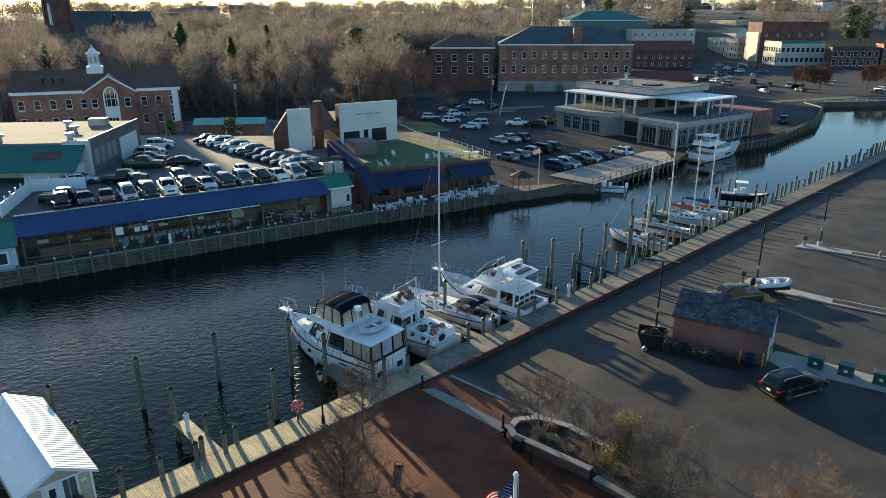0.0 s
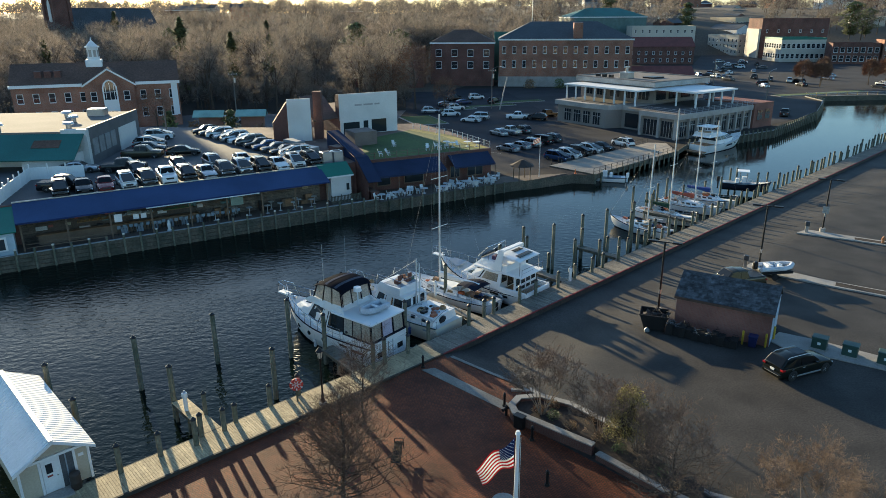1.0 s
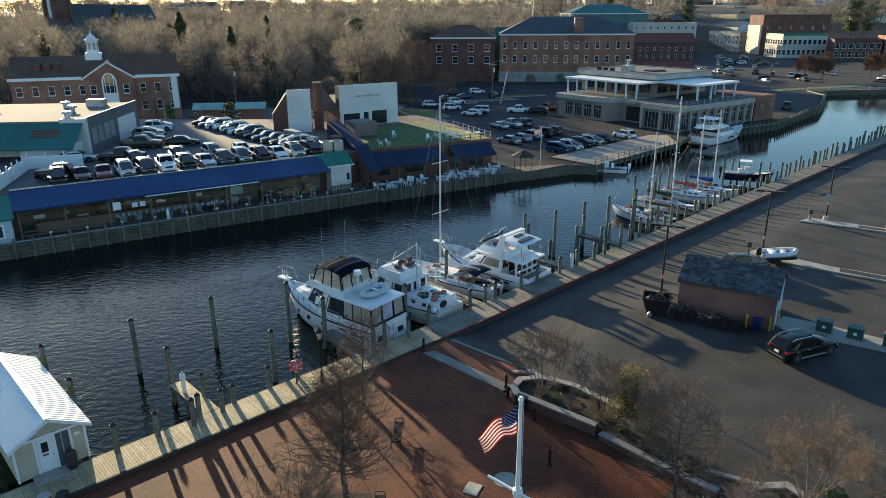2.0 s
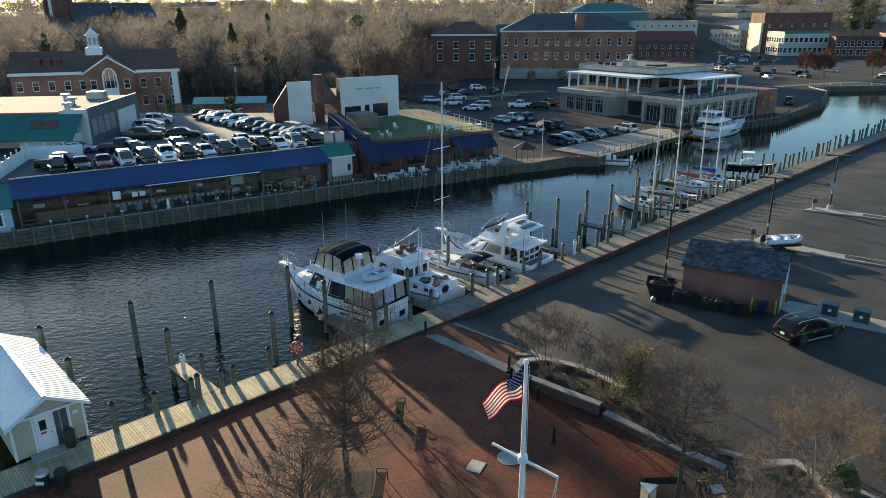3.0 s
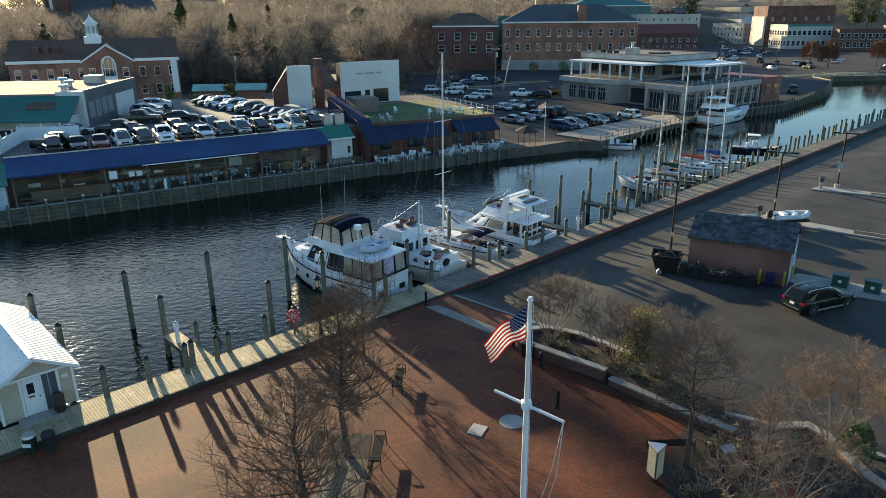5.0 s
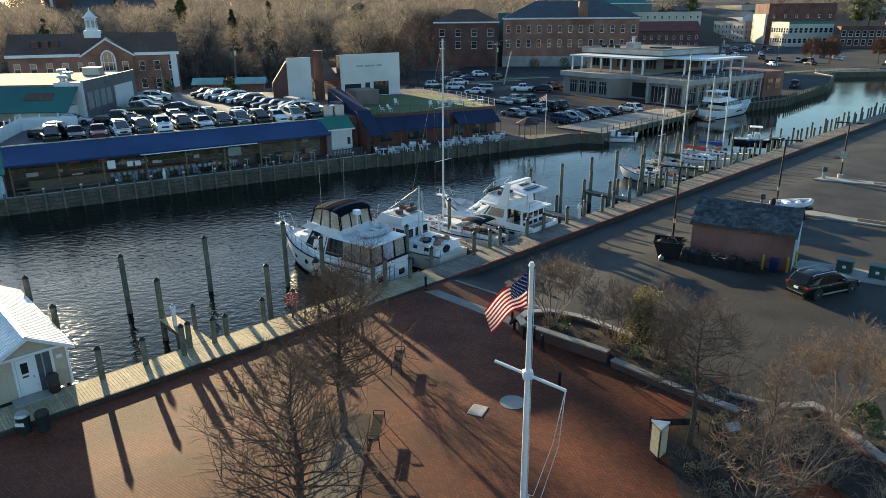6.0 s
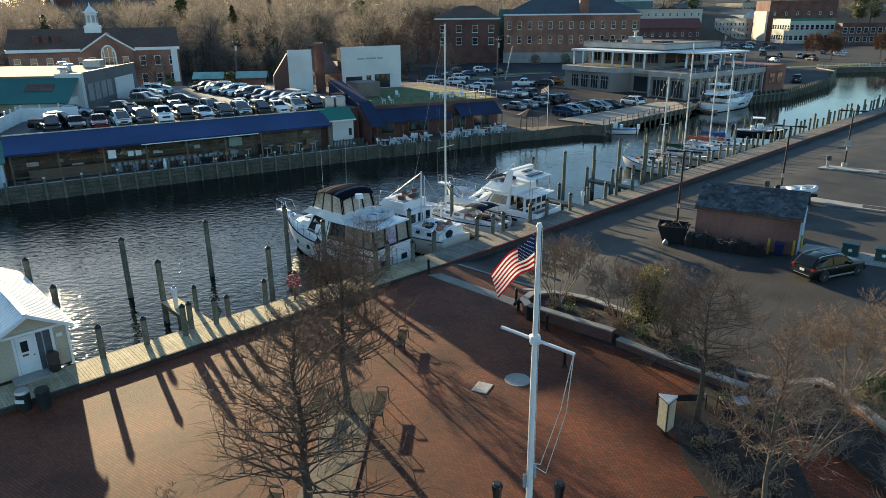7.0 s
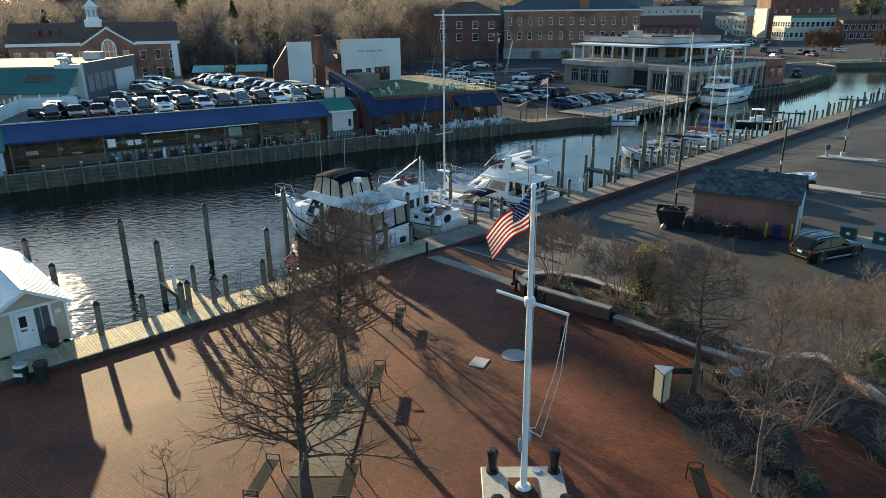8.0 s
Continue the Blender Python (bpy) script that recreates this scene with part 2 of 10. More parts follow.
class Shape:
    """A mesh in the making."""

    def __init__(self):
        self.v, self.f = [], []

    def add(self, pts, faces):
        k = len(self.v)
        self.v += [tuple(p) for p in pts]
        self.f += [tuple(i + k for i in f) for f in faces]
        return self

    def box(self, x0, x1, y0, y1, z0, z1):
        p = [(x, y, z) for z in (z0, z1) for y in (y0, y1) for x in (x0, x1)]
        return self.add(p, [(0, 2, 3, 1), (4, 5, 7, 6), (0, 1, 5, 4), (2, 6, 7, 3), (0, 4, 6, 2), (1, 3, 7, 5)])

    def bbox(self, x0, x1, y0, y1, z0, z1, b=0.03):
        """A box with chamfered top edges and corners."""
        r0 = [(x0, y0), (x1, y0), (x1, y1), (x0, y1)]
        def ring(d):
            return [(x0 + b, y0 + d), (x1 - b, y0 + d), (x1 - d, y0 + b), (x1 - d, y1 - b), (x1 - b, y1 - d), (x0 + b, y1 - d), (x0 + d, y1 - b), (x0 + d, y0 + b)]
        return self.rings([[(x, y, z) for x, y in ring(d)] for d, z in ((0, z0), (0, z1 - b), (b, z1))])

    def rings(self, rr, cap0=True, cap1=True, closed=True):
        n, k = len(rr[0]), len(self.v)
        for r in rr:
            self.v += [tuple(p) for p in r]
        for i in range(len(rr) - 1):
            for j in range(n if closed else n - 1):
                a, b = k + i * n + j, k + i * n + (j + 1) % n
                self.f.append((a, b, b + n, a + n))
        if cap0:
            self.f.append(tuple(k + j for j in reversed(range(n))))
        if cap1:
            self.f.append(tuple(k + (len(rr) - 1) * n + j for j in range(n)))
        return self

    def tube(self, p0, p1, r0, r1=None, n=8, cap=True):
        p0, p1 = Vector(p0), Vector(p1)
        r1 = r0 if r1 is None else r1
        d = (p1 - p0).normalized()
        u = d.cross(Vector((0, 0, 1)) if abs(d.z) < 0.9 else Vector((1, 0, 0))).normalized()
        w = d.cross(u)
        rr = [[p + (u * math.cos(2 * math.pi * i / n) + w * math.sin(2 * math.pi * i / n)) * r for i in range(n)] for p, r in ((p0, r0), (p1, r1))]
        return self.rings(rr, cap, cap)

    def path(self, pts, r, n=6):
        """One continuous tube along a line of points."""
        pts = [Vector(p) for p in pts]
        rr = []
        u = None
        for i, p in enumerate(pts):
            a = (p - pts[i - 1]).normalized() if i else (pts[1] - p).normalized()
            b = (pts[i + 1] - p).normalized() if i < len(pts) - 1 else a
            d = a + b
            d = d.normalized() if d.length > 1e-4 else a
            if u is None:
                u = d.cross(Vector((0, 0, 1)) if abs(d.z) < 0.9 else Vector((1, 0, 0))).normalized()
            else:
                u = (u - d * u.dot(d)).normalized()
            w = d.cross(u)
            rr.append([p + (u * math.cos(2 * math.pi * k / n) + w * math.sin(2 * math.pi * k / n)) * r for k in range(n)])
        return self.rings(rr)

    def prism(self, pts, z0, z1):
        return self.rings([[(x, y, z) for x, y in pts] for z in (z0, z1)])

    def plate(self, pts, t):
        """A flat plate of thickness t below the outline pts."""
        pts = [Vector(p) for p in pts]
        nrm = (pts[1] - pts[0]).cross(pts[-1] - pts[0]).normalized()
        return self.rings([[p - nrm * t for p in pts], pts])

    def move(self, m):
        self.v = [tuple(m @ Vector(p)) for p in self.v]
        return self

    def join(self, other, m=None):
        return self.add([m @ Vector(p) for p in other.v] if m else other.v, other.f)

    def mesh(self, name, material, smooth=False):
        me = bpy.data.meshes.new(name)
        me.from_pydata(self.v, [], self.f)
        bm = bmesh.new()
        bm.from_mesh(me)
        bmesh.ops.recalc_face_normals(bm, faces=bm.faces)
        bm.to_mesh(me)
        bm.free()
        for q in material if isinstance(material, (list, tuple)) else [material]:
            me.materials.append(q)
        if smooth:
            me.polygons.foreach_set("use_smooth", [True] * len(me.polygons))
            me.set_sharp_from_angle(angle=radians(38))
        return me


def thing(name, m, label, category, group="", kind=""):
    ob = new(name)
    ob.empty_display_size = 0.2
    ob.matrix_basis = m
    return tagged(ob, label, category, group, kind)


def part(name, shape, material, parent, label="", smooth=False, m=None, kind=""):
    ob = new(name, shape.mesh(name, material, smooth))
    ob.parent = parent
    if m is not None:
        ob.matrix_basis = m
    return tagged(ob, label, kind=kind)


def solo(name, shape, material, label, category, group="", kind="", smooth=False, m=None):
    ob = new(name, shape.mesh(name, material, smooth))
    if m is not None:
        ob.matrix_basis = m
    return tagged(ob, label, category, group, kind)


def twin(name, src, parent, m, label=""):
    """Another part on the same mesh."""
    ob = new(name, src.data)
    ob.parent = parent
    ob.matrix_basis = m
    return tagged(ob, label)


def at(x, y, z=0.0, rz=0.0):
    return pose(x, y, z, 0, 0, rz)


# ---- plan ----
ZW = -1.3                                            # water level
LOT = 4.6                                            # level of the raised terrace across the water
QB, QL, QR = Vector((0.7, 45.0)), radians(42.8), radians(44.2)
FO, FA = Vector((-37.4, 66.6)), radians(31.7)


def Q(s, n):
    """Near quay: s along it from the bend, n out over the water."""
    a = QR if s > 0 else QL
    return QB + Vector((math.cos(a), math.sin(a))) * s + Vector((-math.sin(a), math.cos(a))) * n


def F(s, n):
    """Far quay: s along it, n inland."""
    return FO + Vector((math.cos(FA), math.sin(FA))) * s + Vector((-math.sin(FA), math.cos(FA))) * n


def qat(s, n, z=0.0, turn=0.0):
    p = Q(s, n)
    return at(p.x, p.y, z, math.degrees(QR if s > 0 else QL) + turn)


def fat(s, n, z=0.0, turn=0.0):
    p = F(s, n)
    return at(p.x, p.y, z, math.degrees(FA) + turn)


SHORE_FAR = [tuple(F(-260, 3.2)), tuple(F(0, 3.2)), tuple(F(36.5, 3.2)), tuple(F(37.0, 2.6)), tuple(F(58, 2.4)), tuple(F(62, 1.8)), (20.9, 104.2), (24.2, 103.6), (42.8, 122.2), (47.5, 130.0), (70.6, 144.6), (92.5, 169.6), (102.5, 186.0), (108.0, 196.0), (108.5, 206.5), (135.5, 210.0), (172.0, 222.0)]
SHORE_NEAR = [(190.0, 205.0), tuple(Q(150, 0)), tuple(Q(150, -9)), tuple(Q(0.01, -9)), tuple(Q(-2.18, -9)), tuple(Q(-75, -9)), tuple(Q(-260, 0))]


def flat(pts, z):
    s = Shape()
    s.v = [(x, y, z) for x, y in pts]
    s.f = [tuple(t) for t in tessellate_polygon([[Vector((x, y, 0)) for x, y in pts]])]
    return s

# ---- ground, water, quays ----


def wall_strip(line, z0, z1, s):
    for (ax, ay), (bx, by) in zip(line, line[1:]):
        s.add([(ax, ay, z0), (bx, by, z0), (bx, by, z1), (ax, ay, z1)], [(0, 1, 2, 3)])
    return s


outer = [(2600, -400), (2600, 3800), (-2600, 3800), (-2600, -90)]
g = flat(SHORE_FAR + SHORE_NEAR + [(Q(-260, 0).x, -400)] + outer, 0.0)
solo("ground", g, GROUND, "flat waterfront ground of worn soil and grass around the basin", "ground", kind="structure")
solo("water", Shape().add([(-2600, -400, ZW), (400, -400, ZW), (400, 330, ZW), (-2600, 330, ZW)], [(0, 1, 2, 3)]), WATER, "dark rippled harbour water between two quays", "water", kind="structure")

# paving sheets on the near side


def QX(s, n):
    """The right quay's own axes, also for s below 0."""
    return QB + Vector((math.cos(QR), math.sin(QR))) * s + Vector((-math.sin(QR), math.cos(QR))) * n


def lot_z(x, y):
    """Level of the parking lot: it dips below the boardwalk along the quay."""
    d = Vector((x, y)) - QB
    u, n = d.x * math.cos(QR) + d.y * math.sin(QR), -d.x * math.sin(QR) + d.y * math.cos(QR)
    a = min(max(u / 2.5, 0), 1)
    b = min(max((8.6 + n) / 6.0, 0), 1)
    return 0.012 - 0.40 * a * b * b * (3 - 2 * b)


LOT_NEAR = [tuple(QX(-2.42, -9)), tuple(QX(150, -9)), (160, 147), (160, -60), (34.0, -60.0), (14.5, 27.5), (6.0, 35.5)]
s = flat(LOT_NEAR, 0.012)
k = len(s.v)
ns = [0.05, -0.5, -1.5, -2.5, -3.2, -4, -4.8, -5.6, -6.4, -7.2, -8, -8.6, -9]
us = [0, 1, 2.5, 5, 10, 20, 40, 60, 76, 110, 150]
for n in ns:
    for u in us:
        q = QX(u if u > 0 else 2.82 * min(n, 0) / 10.5, n)
        s.v.append((q.x, q.y, lot_z(q.x, q.y)))
for j in range(len(ns) - 1):
    for i in range(len(us) - 1):
        c = k + j * len(us) + i
        s.f.append((c, c + 1, c + len(us) + 1, c + len(us)))
solo("parking_lot", s, ASPHALT, "worn dark grey asphalt parking lot beside the quay", "parking lot", kind="structure", smooth=True)


def plaza_z(x, y):
    """Level of the plaza: it dips below the boardwalk along the quay."""
    d = Vector((x, y)) - QB
    u, n = d.x * math.cos(QL) + d.y * math.sin(QL), -d.x * math.sin(QL) + d.y * math.cos(QL)
    a = min(max((-2 - u) / 7, 0), 1)
    b = min(max((9 + n) / 7, 0), 1)
    return 0.02 - 0.15 * a * b * b * (3 - 2 * b)


PLAZA_EDGE = [tuple(Q(-2.18, -9)), tuple(Q(-75, -9)), (-75, -40), (40, -40), (14.0, 27.0), (6.0, 35.5)]
s = flat(PLAZA_EDGE, 0.02)
ns = [0.1, -0.5, -1.0, -1.5, -2, -3, -4, -5, -6, -7, -8, -9]
us = [-75, -40, -24, -14, -12, -10, -8, -6, -4, 0]
k = len(s.v)
for n in ns:
    for u in us:
        q = Q(u if u < 0 else 2.18 * min(n, 0) / 9 - 0.001, n)
        s.v.append((q.x, q.y, plaza_z(q.x, q.y)))
for j in range(len(ns) - 1):
    for i in range(len(us) - 1):
        c = k + j * len(us) + i
        s.f.append((c, c + 1, c + len(us) + 1, c + len(us)))
solo("plaza", s, PLAZA, "red brick paved plaza with dark weathered patches", "plaza", kind="structure", smooth=True)
# quay walls
s = wall_strip([tuple(Q(-75, 0)), tuple(QB), tuple(Q(150, 0)), (190, 205)], -3, 0.0, Shape())
solo("quay_wall", s, CONCRETE, "grey concrete quay wall below the boardwalk", "wall", kind="structure")


def dock_deck(x, end):
    """Boardwalk of cross planks between the lot and the water."""
    s = Shape()
    rng = random.Random(3)
    while x < end - 0.07:
        w = 0.145
        p = [Q(x + 0.006, 0.1), Q(x + w - 0.006, 0.1), Q(x + w - 0.006, 2.35), Q(x + 0.006, 2.35)]
        z = 0.06 + rng.uniform(-0.006, 0.006)
        s.rings([[(q.x, q.y, z - 0.05) for q in p], [(q.x, q.y, z) for q in p]])
        x += w
    return s


dock = thing("boardwalk", pose(0, 0, 0), "weathered yellowish timber boardwalk along the quay edge", "boardwalk", kind="structure")
part("planks", dock_deck(-36.0, 0.0), DECK, dock, kind="stuff")
part("grey_planks", dock_deck(0.0, 132.0), DECK_GREY_SHADED, dock, "greyer weathered planks with boat shade in their colour", kind="stuff")
s = Shape()
for a, b in ((-36, 0), (0.01, 132)):
    p0, p1 = Q(a, 2.36), Q(b, 2.36)
    p2, p3 = Q(b, 2.46), Q(a, 2.46)
    s.prism([(p.x, p.y) for p in (p0, p1, p2, p3)], -0.35, 0.05)
part("fascia", s, TIMBER, dock)
s = Shape()
p = [Q(0.01, -0.02), Q(132, -0.02), Q(132, 0.09), Q(0.01, 0.09)]
s.prism([(q.x, q.y) for q in p], 0.0, 0.10)
solo("kerb", Shape().prism([(q.x, q.y) for q in p], -0.5, -0.004), DARK_TIMBER, "dark timber face below the red kerb", "kerb", kind="structure")
solo("red_kerb", s, RED_PAINT, "timber edge kerb painted red along the lot", "kerb", kind="structure")
s = Shape()
p = [Q(-36, -0.04), Q(-0.01, -0.04), Q(-0.01, 0.09), Q(-36, 0.09)]
s.prism([(q.x, q.y) for q in p], -0.4, 0.10)
solo("kerb", s, DARK_TIMBER, "dark timber edge beam between plaza and boardwalk", "kerb", kind="structure")


def pile_shape(h, r=0.15, down=2.2):
    s = Shape()
    s.tube((0, 0, -down), (0, 0, h), r * 1.05, r, 10)
    return s


def cap_shape(h, r=0.15):
    return Shape().tube((0, 0, h - 0.02), (0, 0, h + 0.04), r * 1.15, r * 1.15, 10).tube((0, 0, h + 0.04), (0, 0, h + 0.2), r * 1.12, 0.01, 10)


PILES = {}


def pile(x, y, top, group, r=0.15, label="weathered timber mooring pile with a black conical cap"):
    key = (round(top * 4) / 4, r)
    if key not in PILES:
        e = thing("mooring_pile", at(x, y), label, "pile", group)
        part("pole", pile_shape(key[0], r), PILE, e, smooth=True)
        part("cap", cap_shape(key[0], r), PILE_CAP, e)
        PILES[key] = e
        return e
    e = copy_thing(PILES[key], at(x, y))
    tagged(e, label, "pile", group)
    return e


for x, y, z in ((-20.68, 42.47, 2.8), (-16.47, 46.29, 2.65), (-24.7, 38.66, 2.8), (-21.03, 34.92, 2.6), (-10.84, 41.2, 2.5), (-16.87, 38.83, 2.6)):
    pile(x, y, z, "mooring piles in open water", 0.17)

# far bulkhead
s = Shape()
wl = [tuple(F(-60, 3.2)), tuple(F(36.5, 3.2)), tuple(F(37.0, 2.6)), tuple(F(58, 2.4)), tuple(F(62, 1.8)), (20.9, 104.2), (24.2, 103.6)]
bulk = thing("bulkhead", pose(0, 0, 0), "long timber bulkhead with horizontal boards and posts", "bulkhead", kind="structure")
part("boards", wall_strip(wl, -3, 0.12, Shape()), TIMBER, bulk)

# raised terrace
TERR = [tuple(F(-30, 8.0)), tuple(F(31, 8.0)), (-12.6, 91.8), (-10.5, 93.5), (8.0, 102.7), (2.0, 118.0), (-4.0, 128.0), (-24.0, 124.0), (-41.0, 124.0), (-62.0, 126.0), (-90, 120), (-90, 50)]
s = Shape().prism(TERR, -0.5, LOT)
solo("terrace", s, BRICK_DARK, "brick-walled raised terrace across the water", "terrace", kind="structure")
solo("terrace_lot", flat([tuple(F(-30, 8.4)), tuple(F(31, 8.4)), (-13.4, 95), (-20, 104), (-41, 123.6), (-62, 125.6), (-89, 119), (-89, 51)], LOT + 0.012), ASPHALT2, "sunlit grey asphalt parking deck", "parking lot", kind="structure")
solo("lawn", flat([(-10.3, 93.8), (7.6, 102.8), (2.2, 114.0), (-4.5, 121.0), (-12.5, 110.0)], LOT + 0.02), GRASS, "small flat green lawn on the raised terrace", "lawn", kind="structure")
solo("far_boardwalk", Shape().prism([tuple(F(-60, 3.25)), tuple(F(36.55, 3.25)), tuple(F(37.05, 2.65)), tuple(F(58, 2.45)), tuple(F(61.5, 1.9)), (20, 105), tuple(F(52, 9)), tuple(F(-60, 9))], -0.2, 0.10), mat("dark_boardwalk", (0.13, 0.10, 0.08), 0.85, var=0.25, scale=1, bump=0.3), "dark timber boardwalk along the far quay", "boardwalk", kind="structure")

# hill with far woods behind
s = Shape()
N, M = 36, 24
for j in range(M + 1):
    for i in range(N + 1):
        x = -1100 + 2200 * i / N
        y = 165 + 1500 * (j / M) ** 1.3
        t = min(max((y - 170) / 600, 0), 1)
        z = -0.6 + 30 * t * t * (3 - 2 * t) * (0.85 + 0.3 * noise.noise(Vector((x * 0.004, y * 0.004, 0)))) + 2.5 * noise.noise(Vector((x * 0.02, y * 0.02, 3))) * min(t * 4, 1)
        if x > 60:
            z *= 1.2
        if x > 50 and y < 440:
            z = -3.0
        s.v.append((x, y, z))
for j in range(M):
    for i in range(N):
        a = j * (N + 1) + i
        s.f.append((a, a + 1, a + N + 2, a + N + 1))


def hill(x, y):
    t = min(max((y - 170) / 600, 0), 1)
    z = -0.6 + 30 * t * t * (3 - 2 * t) * (0.85 + 0.3 * noise.noise(Vector((x * 0.004, y * 0.004, 0))))
    return max(z * (1.2 if x > 60 else 1), 0)


solo("hillside", s, mat("leaf_litter", (0.10, 0.075, 0.05), 0.95, var=0.3, scale=0.1, bump=0.2, bscale=3), "gently rising wooded hillside with brown leaf litter", "hillside", kind="structure", smooth=True)

# ---- buildings ----


def window_mesh(w, h, name="window"):
    """A sash window proud of its wall, facing -y: frame ring, bars and pane."""
    fr = Shape()
    t = 0.09
    a, b, c = w / 2, w / 2 - t, h / 2
    X, Z = (-a, -b, b, a), (-0.1, 0, t, c - 0.03, c + 0.03, h - t, h)
    for j in range(6):
        for i in range(3):
            if i == 1 and j in (2, 4):
                continue
            y0 = -0.12 if j == 0 else -0.06
            p = [(x, y, z) for z in (Z[j], Z[j + 1]) for y in (y0, 0.02) for x in (X[i], X[i + 1])]
            fr.add(p, [(0, 2, 3, 1), (4, 5, 7, 6), (0, 1, 5, 4), (2, 6, 7, 3), (0, 4, 6, 2), (1, 3, 7, 5)])
    pn = Shape().box(-w / 2 + t, w / 2 - t, -0.015, 0.01, t, h - t)
    return fr, pn


WIN = {}


def window(parent, x, y, z, w, h, turn=0.0, frame_mat=None):
    """A window part with its pane on a wall that faces -y when turn is 0."""
    key = (round(w, 2), round(h, 2), frame_mat.name if frame_mat else "")
    m = pose(x, y, z, 0, 0, turn)
    if key not in WIN:
        fr, pn = window_mesh(w, h)
        a = part("window", fr, frame_mat or WHITE, parent, m=m)
        bm = bmesh.new()
        bm.from_mesh(a.data)
        bmesh.ops.remove_doubles(bm, verts=bm.verts, dist=0.0005)
        bm.to_mesh(a.data)
        bm.free()
        b = part("pane", pn, GLASS, a)
        WIN[key] = (a, b)
        return a
    a = twin("window", WIN[key][0], parent, m)
    twin("pane", WIN[key][1], a, pose(0, 0, 0))
    return a


def hip(s, x0, x1, y0, y1, z, h, over=0.4):
    x0, x1, y0, y1 = x0 - over, x1 + over, y0 - over, y1 + over
    d = min(x1 - x0, y1 - y0) / 2
    if x1 - x0 >= y1 - y0:
        r0, r1 = (x0 + d, (y0 + y1) / 2, z + h), (x1 - d, (y0 + y1) / 2, z + h)
    else:
        r0, r1 = ((x0 + x1) / 2, y0 + d, z + h), ((x0 + x1) / 2, y1 - d, z + h)
    p = [(x0, y0, z), (x1, y0, z), (x1, y1, z), (x0, y1, z), r0, r1]
    if x1 - x0 >= y1 - y0:
        s.add(p, [(0, 1, 5, 4), (1, 2, 5), (2, 3, 4, 5), (3, 0, 4), (3, 2, 1, 0)])
    else:
        s.add(p, [(0, 1, 4), (1, 2, 5, 4), (2, 3, 5), (3, 0, 4, 5), (3, 2, 1, 0)])
    return s


def gable(s, x0, x1, y0, y1, z, h, over=0.35, along="x", t=0.12):
    """Gabled roof slabs."""
    if along == "x":
        ym = (y0 + y1) / 2
        for ya in (y0 - over, y1 + over):
            s.plate([(x0 - over, ya, z - h * over / (ym - y0)), (x1 + over, ya, z - h * over / (ym - y0)), (x1 + over, ym, z + h), (x0 - over, ym, z + h)][:: 1 if ya < ym else -1], t)
    else:
        xm = (x0 + x1) / 2
        for xa in (x0 - over, x1 + over):
            s.plate([(xa, y0 - over, z - h * over / (xm - x0)), (xa, y1 + over, z - h * over / (xm - x0)), (xm, y1 + over, z + h), (xm, y0 - over, z + h)][:: -1 if xa < xm else 1], t)
    return s


def block(name, m, w, d, h, wall, label, category="building", roof="flat", roof_mat=None, roof_h=3.0, rows=(), cols=0, ww=1.1, wh=1.7, sides=(), parapet=0.5, frame_mat=None, base=0.0, along="x", group="", trim=None):
    """A building: x along its front (facing -y), depth in +y. rows: sill heights; cols windows along the front; sides: 'l'/'r' get windows too."""
    e = thing(name, m, label, category, group)
    s = Shape().prism([(0, 0), (w, 0), (w, d), (0, d)], base - 2, h)
    if roof == "gable":
        if along == "x":
            for x in (0, w):
                s.add([(x, 0, h), (x, d, h), (x, d / 2, h + roof_h - 0.15)], [(0, 1, 2)])
        else:
            for y in (0, d):
                s.add([(0, y, h), (w, y, h), (w / 2, y, h + roof_h - 0.15)], [(0, 1, 2)])
    part("wall", s, wall, e)
    if roof == "flat":
        s = Shape().box(0.25, w - 0.25, 0.25, d - 0.25, h + 0.004, h + 0.03)
        part("roof", s, roof_mat or ROOF_PALE, e)
        s = Shape()
        for a in ((0, w, 0, 0.25), (0, w, d - 0.25, d), (0, 0.25, 0.25, d - 0.25), (w - 0.25, w, 0.25, d - 0.25)):
            s.box(a[0] - 0.04, a[1] + 0.04, a[2] - 0.04, a[3] + 0.04, h + 0.003, h + parapet)
        part("parapet", s, trim or wall, e)
    elif roof == "hip":
        part("roof", hip(Shape(), 0, w, 0, d, h + 0.25, roof_h), roof_mat or SLATE, e)
        part("cornice", Shape().box(-0.3, w + 0.3, -0.3, d + 0.3, h - 0.25, h + 0.24), trim or WHITE, e)
    elif roof == "gable":
        part("roof", gable(Shape(), 0, w, 0, d, h, roof_h, along=along), roof_mat or SLATE, e)
    for z in rows:
        for i in range(cols):
            window(e, w * (i + 0.5) / cols, -0.02, z, ww, wh, 0, frame_mat)
        for sd in sides:
            k = max(1, int(cols * d / w))
            for i in range(k):
                if sd == "r":
                    window(e, w + 0.02, d * (i + 0.5) / k, z, ww, wh, 90, frame_mat)
                else:
                    window(e, -0.02, d * (i + 0.5) / k, z, ww, wh, -90, frame_mat)
    return e


